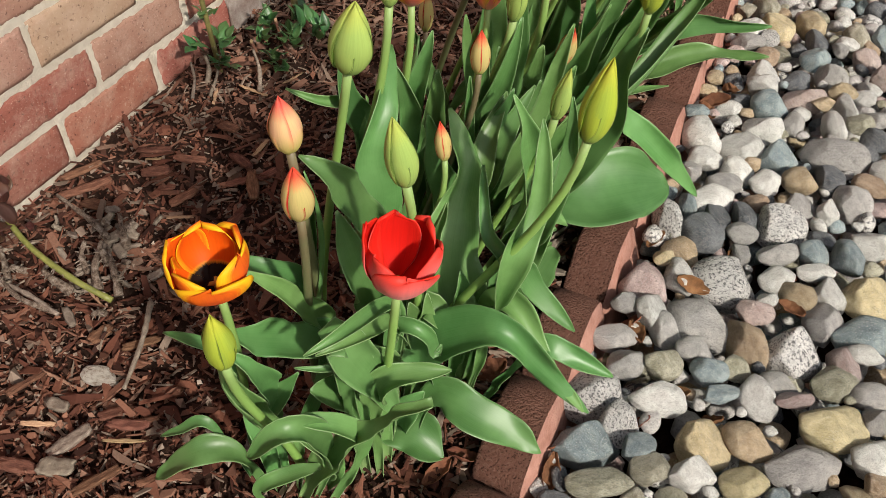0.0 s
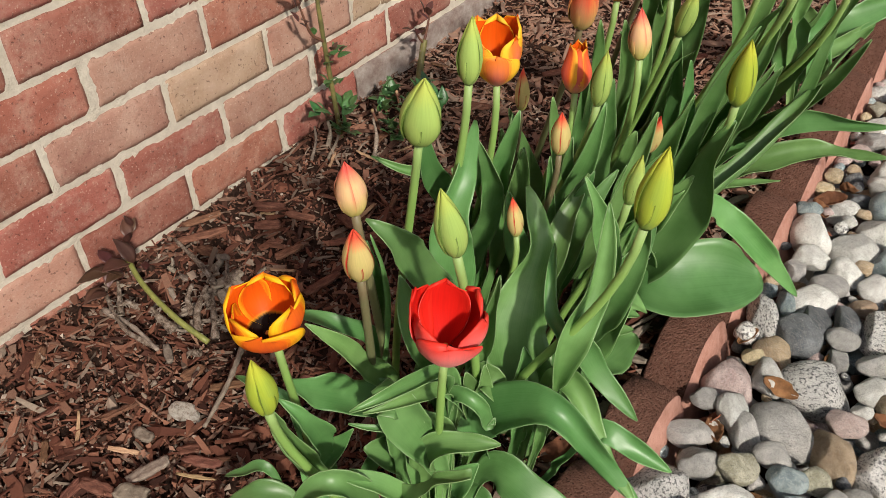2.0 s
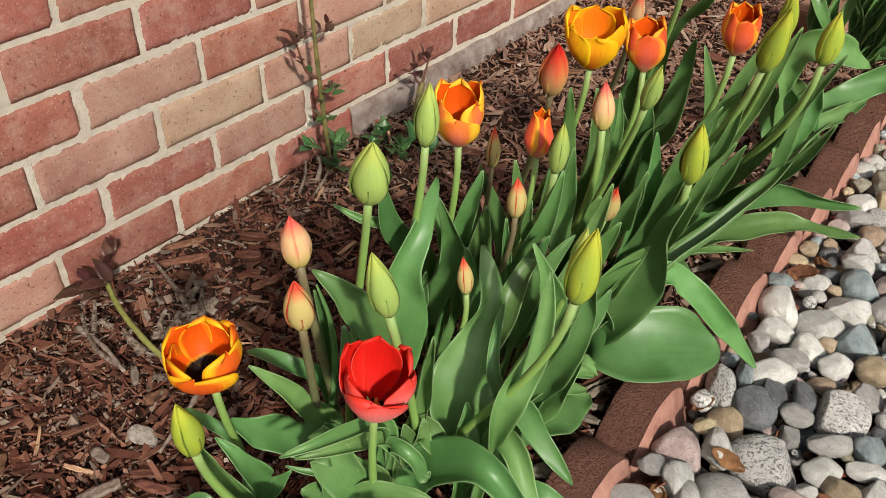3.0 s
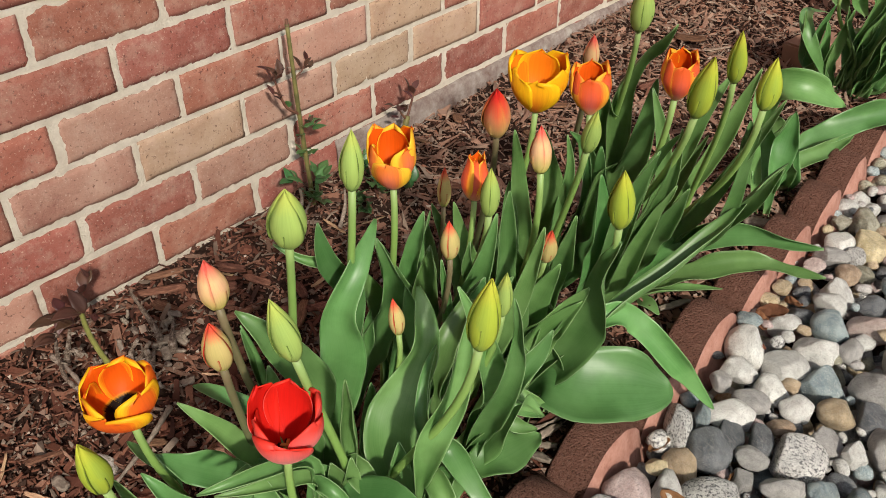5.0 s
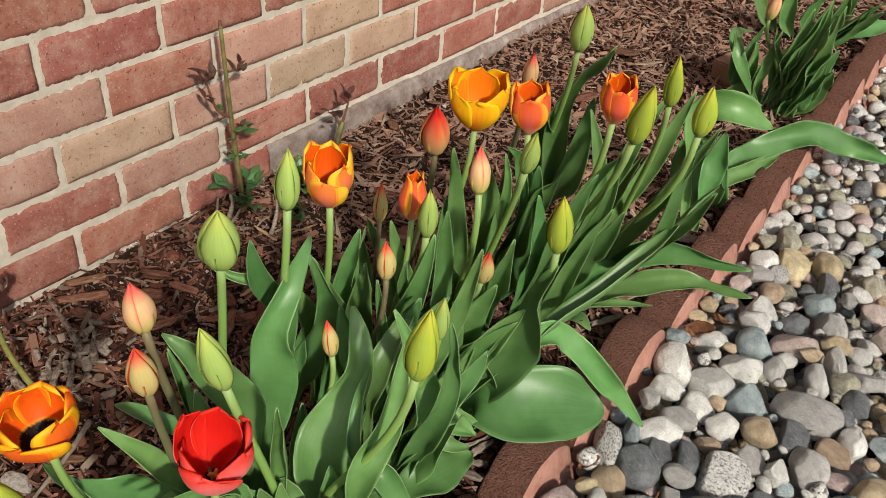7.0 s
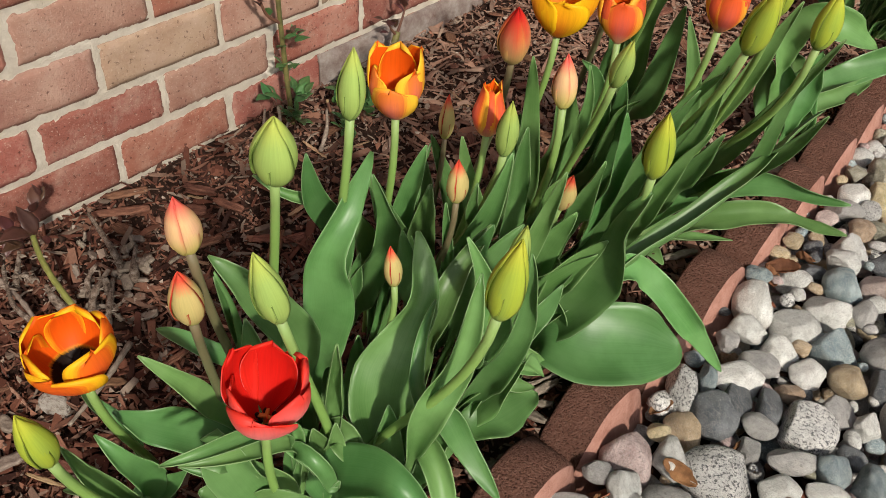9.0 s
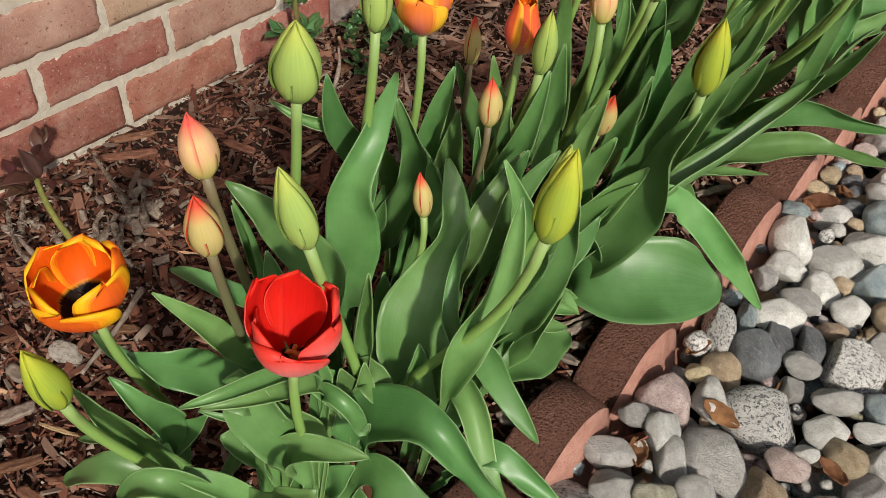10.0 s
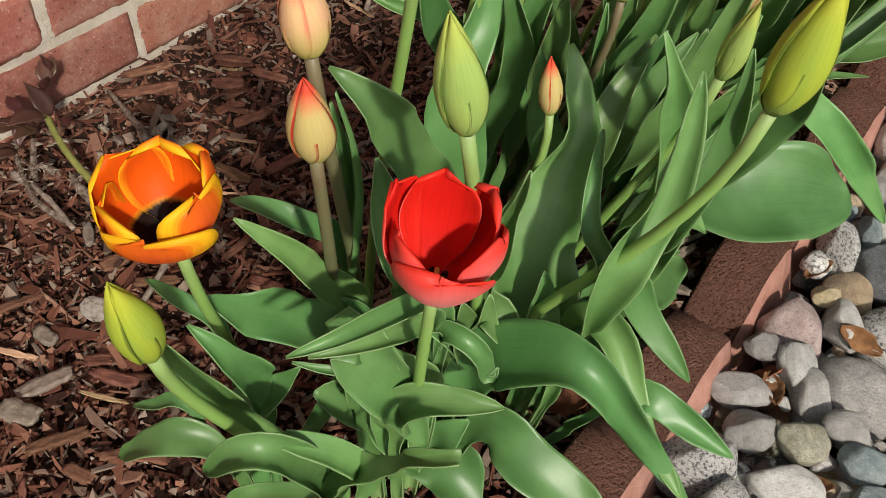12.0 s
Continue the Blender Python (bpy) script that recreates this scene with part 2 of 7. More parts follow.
def petal_mat(name, body, edge, flame=None, tip=None, foot=None, thin=0.25, rough=0.4, heart=None, rim=(0.26, 0.46), tip_at=0.78, foot_to=0.2):
    """Petal: colour along its length, a rim, a flame up the middle, a tinted tip."""
    n = Nodes(name, rough + 0.08, 0.14)
    u, v = n.uv()
    side = n.math("ABSOLUTE", n.math("SUBTRACT", u, 0.5))
    wob = n.noise(1.0, 3, 0.6, n.coord.outputs["UV"], (30, 2.2, 1))
    side2 = n.math("ADD", side, n.math("MULTIPLY", n.math("SUBTRACT", wob, 0.5), 0.22))
    col = n.mix(n.ramp(side2, (rim[0], (0, 0, 0)), (rim[1], (1, 1, 1))), body, edge)
    if flame:
        f = n.math("MULTIPLY", n.ramp(side2, (0.04, (1, 1, 1)), (0.26, (0, 0, 0))), n.ramp(v, (0.05, (1, 1, 1)), (0.95, (0.0, 0.0, 0.0))))
        col = n.mix(f, col, flame)
    if tip:
        col = n.mix(n.ramp(n.math("ADD", v, n.math("MULTIPLY", wob, 0.2)), (tip_at, (0, 0, 0)), (min(tip_at + 0.28, 1.0), (1, 1, 1))), col, tip)
    if foot:
        col = n.mix(n.ramp(v, (foot_to * 0.15, (1, 1, 1)), (foot_to, (0, 0, 0))), col, foot)
    if heart:
        vv = n.math("ADD", v, n.math("MULTIPLY", n.math("SUBTRACT", wob, 0.5), 0.05))
        col = n.mix(n.ramp(vv, (0.33, (1, 1, 1)), (0.37, (0, 0, 0))), col, (0.80, 0.34, 0.02))
        col = n.mix(n.ramp(vv, (0.31, (1, 1, 1)), (0.35, (0, 0, 0))), col, heart)
    col = n.mix(n.ramp(wob, (0.3, (0.25, 0.25, 0.25)), (0.7, (0, 0, 0))), col, n.mix(0.5, col, (0, 0, 0)))
    n.thin(col, thin)
    return n.done(col, wob, 0.2, 0.001)


GREEN_BUD = petal_mat("green_bud_petal", (0.38, 0.52, 0.135), (0.13, 0.20, 0.04), (0.33, 0.48, 0.13), (0.48, 0.56, 0.12), (0.27, 0.41, 0.11), rim=(0.45, 0.485))
LIME_BUD = petal_mat("lime_bud_petal", (0.40, 0.49, 0.055), (0.15, 0.20, 0.03), (0.30, 0.43, 0.075), (0.52, 0.54, 0.06), (0.25, 0.37, 0.08), rim=(0.45, 0.485))
PEACH_BUD = petal_mat("peach_bud_petal", (0.76, 0.50, 0.25), (0.70, 0.27, 0.15), (0.76, 0.40, 0.27), (0.76, 0.12, 0.09), (0.56, 0.52, 0.14), foot_to=0.5, rim=(0.38, 0.49), tip_at=0.76)
REDTIP_BUD = petal_mat("red_seamed_bud_petal", (0.60, 0.48, 0.19), (0.42, 0.035, 0.022), (0.54, 0.47, 0.17), (0.74, 0.09, 0.05), (0.38, 0.44, 0.10), rim=(0.42, 0.49), tip_at=0.78)
RED_BUD = petal_mat("red_bud_petal", (0.72, 0.13, 0.06), (0.74, 0.26, 0.08), (0.74, 0.34, 0.18), (0.66, 0.025, 0.02), (0.70, 0.56, 0.22), tip_at=0.72, foot_to=0.62)
RED = petal_mat("red_petal", (0.78, 0.060, 0.045), (0.78, 0.034, 0.018), (0.82, 0.26, 0.23), None, (0.86, 0.42, 0.42), 0.28, 0.35, foot_to=0.95)
RED_IN = petal_mat("red_petal_inside", (0.68, 0.015, 0.010), (0.76, 0.026, 0.015), None, None, (0.02, 0.012, 0.012), 0.28, 0.4, foot_to=0.13)
ORANGE = petal_mat("orange_petal", (0.80, 0.15, 0.012), (0.88, 0.50, 0.015), (0.72, 0.07, 0.04), None, (0.66, 0.13, 0.10), 0.28, 0.38, None, (0.24, 0.40))
ORANGE_IN = petal_mat("orange_petal_inside", (0.80, 0.115, 0.006), (0.86, 0.36, 0.012), None, None, None, 0.28, 0.4, (0.018, 0.010, 0.008), (0.40, 0.52))
YELLOW = petal_mat("yellow_orange_petal", (0.86, 0.44, 0.010), (0.90, 0.56, 0.012), (0.80, 0.13, 0.02), None, (0.72, 0.24, 0.05), 0.28, 0.38)
YELLOW_IN = petal_mat("yellow_orange_petal_inside", (0.86, 0.22, 0.008), (0.90, 0.54, 0.012), None, None, (0.86, 0.52, 0.02), 0.28, 0.4, None, (0.22, 0.44))
FLAME = petal_mat("pink_flamed_orange_petal", (0.80, 0.21, 0.030), (0.90, 0.55, 0.04), (0.78, 0.20, 0.22), None, (0.80, 0.34, 0.30), 0.28, 0.38, foot_to=0.4, rim=(0.20, 0.36))
FLAME_RED = petal_mat("red_flamed_orange_petal", (0.78, 0.12, 0.028), (0.88, 0.44, 0.04), (0.72, 0.15, 0.15), None, (0.82, 0.40, 0.22), 0.28, 0.38, foot_to=0.4, rim=(0.22, 0.40))

n = Nodes("anther", 0.8, 0.2)
M_ANTHER = n.done(n.mix(n.noise(300), (0.012, 0.009, 0.010), (0.035, 0.02, 0.015)))
n = Nodes("pistil", 0.6, 0.3)
M_PISTIL = n.done(n.mix(n.noise(200), (0.55, 0.30, 0.04), (0.60, 0.42, 0.12)))

n = Nodes("dry_leaf", 0.85, 0.2)
M_DRY = n.done(n.vary(n.ramp(n.noise(40, 5, 0.7), (0.3, (0.07, 0.028, 0.016)), (0.55, (0.17, 0.07, 0.036)), (0.8, (0.30, 0.165, 0.095))), 0.25, 0.02), n.noise(160, 4), 0.5, 0.002)
n = Nodes("bark_chip", 0.9, 0.15)
M_BARK = n.done(n.vary(n.ramp(n.noise(60, 5, 0.7, None, (1, 6, 6)), (0.3, (0.07, 0.032, 0.022)), (0.55, (0.17, 0.08, 0.05)), (0.8, (0.30, 0.17, 0.11))), 0.25, 0.015), n.noise(200, 5, 0.7, None, (1, 6, 6)), 0.7, 0.002)
n = Nodes("weathered_wood", 0.9, 0.15)
M_GREYWOOD = n.done(n.vary(n.ramp(n.noise(90, 5, 0.7, None, (1, 1, 5)), (0.3, (0.10, 0.078, 0.062)), (0.6, (0.24, 0.195, 0.155)), (0.8, (0.42, 0.36, 0.30))), 0.2, 0.01), n.noise(240, 5, 0.7), 0.7, 0.002)
n = Nodes("bleached_stump", 0.9, 0.15)
M_STUMP = n.done(n.ramp(n.noise(110, 6, 0.8), (0.36, (0.04, 0.026, 0.020)), (0.50, (0.17, 0.125, 0.095)), (0.70, (0.38, 0.33, 0.28))), n.noise(200, 6, 0.8), 1.0, 0.004)
n = Nodes("green_cane", 0.5, 0.4)
M_CANE_GREEN = n.done(n.ramp(n.noise(55, 4), (0.35, (0.11, 0.12, 0.030)), (0.7, (0.24, 0.24, 0.065))), n.noise(200), 0.3, 0.001)
n = Nodes("rose_cane", 0.55, 0.35)
M_CANE = n.done(n.ramp(n.noise(50, 4), (0.35, (0.075, 0.070, 0.024)), (0.7, (0.17, 0.15, 0.05))), n.noise(200), 0.3, 0.001)
n = Nodes("rose_cane_tip", 0.6, 0.3)
M_CANE_RED = n.done(n.ramp(n.noise(60, 4), (0.35, (0.085, 0.035, 0.025)), (0.7, (0.15, 0.07, 0.04))))
n = Nodes("rose_leaf", 0.4, 0.5)
M_ROSE_LEAF = n.done(n.vary(n.mix(n.noise(90, 4), (0.030, 0.085, 0.026), (0.07, 0.15, 0.045)), 0.3, 0.03), n.noise(200, 3), 0.3, 0.001)
n = Nodes("rose_leaf_red", 0.45, 0.45)
M_ROSE_RED = n.done(n.vary(n.mix(n.noise(90, 4), (0.045, 0.013, 0.014), (0.075, 0.034, 0.020)), 0.3, 0.03), n.noise(200, 3), 0.3, 0.001)


# ---- mesh helpers ----
def part(name, bm, material, parent=None, label=""):
    """Link a bmesh as one mesh object, under a thing or a part."""
    me = bpy.data.meshes.new(name)
    bm.to_mesh(me)
    bm.free()
    for p in me.polygons:
        p.use_smooth = True
    for m in material if isinstance(material, (list, tuple)) else [material]:
        me.materials.append(m)
    ob = new(name, me)
    if parent is not None:
        ob.parent = parent
    if label:
        ob["label"] = label
    return ob


def empty(name, at=(0, 0, 0)):
    ob = new(name)
    ob.location = at
    ob.empty_display_size = 0.02
    return ob


def sheet(bm, grid, closed=0.0, uvs=True):
    """Quads over a grid of points [row][column]; with a thickness, a closed shell."""
    uvl = bm.loops.layers.uv.verify()
    rows, cols = len(grid), len(grid[0])
    top = [[bm.verts.new(p) for p in r] for r in grid]

    def face(vs, us, slot=0):
        f = bm.faces.new(vs)
        f.material_index = slot
        for lo, w in zip(f.loops, us):
            lo[uvl].uv = w

    def uv_of(i, j):
        return (j / (cols - 1), i / (rows - 1))

    quads = [(i, j) for i in range(rows - 1) for j in range(cols - 1)]
    for i, j in quads:
        c = [(i, j), (i, j + 1), (i + 1, j + 1), (i + 1, j)]
        face([top[a][b] for a, b in c], [uv_of(a, b) for a, b in c])
    if closed:
        low = []
        for i in range(rows):
            r = []
            for j in range(cols):
                a = grid[min(i + 1, rows - 1)][j] - grid[max(i - 1, 0)][j]
                b = grid[i][min(j + 1, cols - 1)] - grid[i][max(j - 1, 0)]
                nn = b.cross(a)
                nn = nn.normalized() if nn.length > 1e-9 else Vector((0, 0, 1))
                r.append(bm.verts.new(grid[i][j] - nn * closed))
            low.append(r)
        for i, j in quads:
            c = [(i + 1, j), (i + 1, j + 1), (i, j + 1), (i, j)]
            face([low[a][b] for a, b in c], [uv_of(a, b) for a, b in c], 1)
        ring = [(0, j) for j in range(cols)] + [(i, cols - 1) for i in range(1, rows)]
        ring += [(rows - 1, j) for j in range(cols - 2, -1, -1)] + [(i, 0) for i in range(rows - 2, 0, -1)]
        for k, a in enumerate(ring):
            b = ring[(k + 1) % len(ring)]
            face([top[b[0]][b[1]], top[a[0]][a[1]], low[a[0]][a[1]], low[b[0]][b[1]]], [uv_of(*b), uv_of(*a), uv_of(*a), uv_of(*b)])
    return top


def tube(bm, pts, radii, sides=8):
    """A closed tube through points."""
    uvl = bm.loops.layers.uv.verify()
    rings = []
    side = None
    for k, p in enumerate(pts):
        t = (pts[min(k + 1, len(pts) - 1)] - pts[max(k - 1, 0)]).normalized()
        if side is None:
            side = t.cross(Vector((0.31, 0.95, 0.05))).normalized()
        side = (side - t * side.dot(t)).normalized()
        up = t.cross(side)
        r = radii[k] if hasattr(radii, "__len__") else radii
        rings.append([bm.verts.new(p + (side * math.cos(a) + up * math.sin(a)) * r) for a in (2 * math.pi * i / sides for i in range(sides))])
    last = len(rings) - 1
    for k in range(last):
        for i in range(sides):
            j = (i + 1) % sides
            f = bm.faces.new((rings[k][i], rings[k][j], rings[k + 1][j], rings[k + 1][i]))
            for lo, w in zip(f.loops, ((i / sides, k / last), ((i + 1) / sides, k / last), ((i + 1) / sides, (k + 1) / last), (i / sides, (k + 1) / last))):
                lo[uvl].uv = w
    bm.faces.new(rings[0][::-1])
    bm.faces.new(rings[-1])


def bezier(a, b, c, d, k):
    return [a * (1 - t) ** 3 + b * 3 * t * (1 - t) ** 2 + c * 3 * t * t * (1 - t) + d * t ** 3 for t in (i / k for i in range(k + 1))]


def smooth(a, b, x):
    x = min(max((x - a) / (b - a), 0.0), 1.0)
    return x * x * (3 - 2 * x)


# ---- ground ----
EDGE_X = 0.810          # front face of the edging at y = 0


def edge_shift(y):
    """The edging runs slightly towards the wall, more so at its far end."""
    return -0.034 * y - 0.03 * max(0.0, y - 0.75)


def ground_z(x, y):
    e = EDGE_X + edge_shift(y)
    bed = -0.012 + 0.045 * min(max(y, -0.3), 1.2)
    bed = bed + (0.022 - bed) * smooth(0.2, 0.6, x)
    z = bed + (-0.040 - bed) * smooth(e - 0.035, e - 0.015, x)
    return z + 0.007 * noise.noise(Vector((x * 7, y * 7, 0)))


def build_ground():
    xs = [-40, -12, -4, -1.2, -0.3] + [-0.1 + 0.02 * i for i in range(80)] + [1.8, 2.5, 4, 12, 60]
    ys = [-60, -15, -5, -2, -1.2] + [-0.9 + 0.03 * i for i in range(118)] + [3.2, 5, 9, 25, 80]
    bm = bmesh.new()
    grid = [[Vector((x, y, ground_z(x, y))) for x in xs] for y in ys]
    sheet(bm, grid)
    g = part("ground", bm, M_SOIL)
    return tagged(g, "dark damp garden soil under the mulch and pebbles", "ground", kind="structure")


ground = build_ground()


# ---- tulips ----
def petal(bm, R, H, phi, half, prof, outline, lap=0.0, crinkle=0.0, cup=0.0, k=14, c=10):
    """A petal on a turned profile: prof(v) gives radius and height shares, outline(v) its width share;
    lap lets one edge ride over the next petal, cup curls the edges in."""
    grid = []
    ph = random.random() * 6
    for i in range(k + 1):
        v = i / k
        r, h = prof(v)
        w = max(half * outline(v), 0.02)
        row = []
        for j in range(c + 1):
            s = 2 * j / c - 1
            a = phi + s * w
            rr = R * r * (1 + lap * s - cup * s * s * v)
            rr += crinkle * R * math.sin(s * 4 + ph + v * 3) * v
            hh = h - 0.04 * s * s * v + crinkle * 0.8 * math.sin(s * 6 + ph) * v ** 3
            row.append(Vector((rr * math.cos(a), rr * math.sin(a), H * hh)))
        grid.append(row)
    sheet(bm, grid, 0.0007)


def bud_prof(v):
    r = math.sin(math.pi * min(0.07 + 0.93 * v ** 0.84, 1.0)) ** 0.78 if v < 1 else 0.0
    return max(r * (0.98 - 0.14 * smooth(0.45, 1.0, v)), 0.035), v


def bud_outline(v):
    return (0.55 + 0.45 * smooth(0.0, 0.25, v)) * (1 - 0.25 * smooth(0.7, 1.0, v))


def cup_prof(flare):
    def f(v):
        r = 0.10 + 0.90 * math.sin(min(v * 1.75, 1.0) * math.pi / 2) ** 0.7
        r *= 1 + flare * smooth(0.45, 1.0, v)
        return r, v ** 1.2
    return f


def bowl_prof(flare):
    def f(v):
        r = 0.08 + 0.92 * math.sin(min(v * 1.2, 1.0) * math.pi / 2) ** 0.95
        r *= 1 + flare * smooth(0.5, 1.0, v)
        return r, v ** 1.12
    return f


def cup_outline(v):
    return (0.42 + 0.58 * smooth(0.0, 0.45, v)) * max(1 - v ** 13.0, 0.0) ** 0.42


def loose_outline(v):
    return (0.40 + 0.60 * smooth(0.0, 0.45, v)) * max(1 - v ** 13.0, 0.0) ** 0.5


def tulip(root, base, tip, width, style, mats, label, leaves=(), stem_mat=None, spin=0.0, height=0.0, petals=()):
    """A tulip: root on the ground, base and tip of its flower; leaves as rows for leaf()."""
    root, base, tip = Vector(root), Vector(base), Vector(tip)
    plant = empty("tulip", root)
    tagged(plant, label, "tulip", "tulips in the bed")
    up = (tip - base)
    # stem
    bm = bmesh.new()
    d = base - root
    ctrl1 = root + Vector((d.x * 0.18, d.y * 0.18, d.z * 0.4))
    ctrl2 = base - up.normalized() * d.length * 0.3
    pts = [p - root for p in bezier(root - Vector((0, 0, 0.02)), ctrl1, ctrl2, base + up * 0.02, 14)]
    r0 = {"small": 0.0032, "loose": 0.0038, "half": 0.0035}.get(style, 0.0041)
    tube(bm, pts, [r0 * (1.15 - 0.25 * i / 14) for i in range(15)], 10)
    part("stem", bm, stem_mat or M_STEM, plant)
    # flower
    H = height or up.length
    q = up.to_track_quat("Z", "Y").to_matrix().to_4x4()
    place = Matrix.Translation(base - root) @ q @ pose(0, 0, 0, 0, 0, math.degrees(spin))
    R = width / 2
    outer, inner = mats
    if style == "loose":
        z = up.normalized()
        x = (Vector((1, 0, 0)) - z * z.x).normalized()
        place = Matrix.Translation(base - root) @ Matrix((x, z.cross(x), z)).transposed().to_4x4()
        for turn, tall, wide, flare, half in petals:
            bm = bmesh.new()
            petal(bm, R * wide, H * tall, radians(turn), half, bowl_prof(flare), loose_outline, lap=0.05, crinkle=0.05, cup=0.06, k=18, c=14)
            part("petal", bm, [outer, inner], plant).matrix_local = place
    for ring in range(0 if style == "loose" else 2):
        for i in range(3):
            bm = bmesh.new()
            phi = i * 2.0944 + ring * 1.0472
            small = 1.0 if ring == 0 else 0.93
            if style in ("bud", "small"):
                petal(bm, R * small, H * (1.0 if ring == 0 else 0.96), phi, 1.20, bud_prof, bud_outline, lap=0.10)
            else:
                petal(bm, R * small, H * random.uniform(0.93, 1.04), phi, 1.0, cup_prof(-0.42), cup_outline, lap=0.05, crinkle=0.025, cup=0.05)
            ob = part("petal", bm, [outer, inner], plant)
            ob.matrix_local = place
    if style == "loose":
        for i in range(6):
            bm = bmesh.new()
            a = i * 1.0472 + 0.4
            foot = Vector((math.cos(a) * 0.005, math.sin(a) * 0.005, 0.004))
            top = Vector((math.cos(a) * 0.0075, math.sin(a) * 0.0075, 0.011))
            tube(bm, [foot, foot.lerp(top, 0.5), foot.lerp(top, 0.55), top.lerp(foot, 0.2), top], [0.0008, 0.0008, 0.0018, 0.0018, 0.0006], 6)
            part("stamen", bm, M_ANTHER, plant, "dark pollen-dusted stamen").matrix_local = place
        bm = bmesh.new()
        tube(bm, [Vector((0, 0, 0.0)), Vector((0, 0, 0.010)), Vector((0, 0, 0.013))], [0.0024, 0.0022, 0.0020], 8)
        for i in range(3):
            a = i * 2.0944
            tube(bm, [Vector((0, 0, 0.012)), Vector((math.cos(a) * 0.004, math.sin(a) * 0.004, 0.014)), Vector((math.cos(a) * 0.0055, math.sin(a) * 0.0055, 0.0128))], [0.0018, 0.0016, 0.0006], 6)
        part("pistil", bm, M_PISTIL, plant, "yellow three-lobed pistil").matrix_local = place
    for row in leaves:
        leaf(plant, *row)
    return plant


def spline(pts, k, soften=0):
    """A smooth line through points, in k even steps."""
    pts = [Vector(p) for p in pts]
    ext = [pts[0] * 2 - pts[1]] + pts + [pts[-1] * 2 - pts[-2]]
    dense = []
    for i in range(1, len(ext) - 2):
        p0, p1, p2, p3 = ext[i - 1:i + 3]
        for s in range(16):
            t = s / 16
            dense.append(0.5 * ((2 * p1) + (p2 - p0) * t + (2 * p0 - 5 * p1 + 4 * p2 - p3) * t * t + (3 * p1 - p0 - 3 * p2 + p3) * t ** 3))
    dense.append(pts[-1])
    run = [0.0]
    for a, b in zip(dense, dense[1:]):
        run.append(run[-1] + (b - a).length)
    out, j = [], 0
    for i in range(k + 1):
        want = run[-1] * i / k
        while j < len(run) - 2 and run[j + 1] < want:
            j += 1
        f = (want - run[j]) / max(run[j + 1] - run[j], 1e-9)
        out.append(dense[j].lerp(dense[j + 1], min(max(f, 0), 1)))
    for _ in range(soften):
        out = [out[0]] + [(a + b * 2 + c) / 4 for a, b, c in zip(out, out[1:], out[2:])] + [out[-1]]
    return out


def along(v, stops):
    """A smooth curve through (place, value) stops."""
    for (a, p), (b, q) in zip(stops, stops[1:]):
        if v <= b:
            return p + (q - p) * (v - a) / (b - a)
    return stops[-1][1]


LANCE = ((0.0, 0.34), (0.10, 0.54), (0.22, 0.80), (0.34, 0.97), (0.44, 1.0), (0.56, 0.94), (0.68, 0.80), (0.79, 0.62), (0.88, 0.43), (0.95, 0.24), (0.985, 0.12), (1.0, 0.03))
SHEATHED = ((0.0, 0.26), (0.16, 0.38), (0.30, 0.64), (0.42, 0.92), (0.52, 1.0), (0.63, 0.94), (0.74, 0.78), (0.84, 0.58), (0.92, 0.37), (0.97, 0.20), (1.0, 0.04))
ROUND = ((0.0, 0.28), (0.10, 0.54), (0.24, 0.82), (0.40, 0.97), (0.54, 1.0), (0.68, 0.93), (0.80, 0.76), (0.90, 0.53), (0.97, 0.28), (1.0, 0.06))
TAIL = ((0.0, 0.5), (0.14, 0.84), (0.28, 1.0), (0.40, 0.92), (0.50, 0.64), (0.62, 0.48), (0.80, 0.40), (0.92, 0.24), (1.0, 0.03))
NECK = ((0.0, 0.36), (0.10, 0.60), (0.22, 0.88), (0.36, 1.0), (0.46, 0.98), (0.56, 0.82), (0.66, 0.58), (0.76, 0.45), (0.88, 0.34), (0.95, 0.20), (1.0, 0.05))
BROAD = ((0.0, 0.34), (0.14, 0.60), (0.32, 0.92), (0.47, 1.0), (0.62, 0.94), (0.76, 0.74), (0.87, 0.48), (0.95, 0.24), (1.0, 0.03))
WEDGE = ((0.0, 0.55), (0.2, 0.92), (0.38, 1.0), (0.55, 0.86), (0.72, 0.58), (0.87, 0.28), (1.0, 0.03))
CUT = ((0.0, 0.5), (0.15, 0.85), (0.32, 1.0), (0.48, 0.84), (0.62, 0.56), (0.75, 0.40), (0.9, 0.34), (1.0, 0.30))
BLUNT = ((0.0, 0.4), (0.2, 0.75), (0.45, 1.0), (0.7, 0.95), (0.9, 0.75), (1.0, 0.55))
RIBBON = ((0.0, 0.45), (0.15, 0.75), (0.35, 1.0), (0.55, 1.0), (0.72, 0.85), (0.86, 0.60), (0.95, 0.32), (1.0, 0.04))


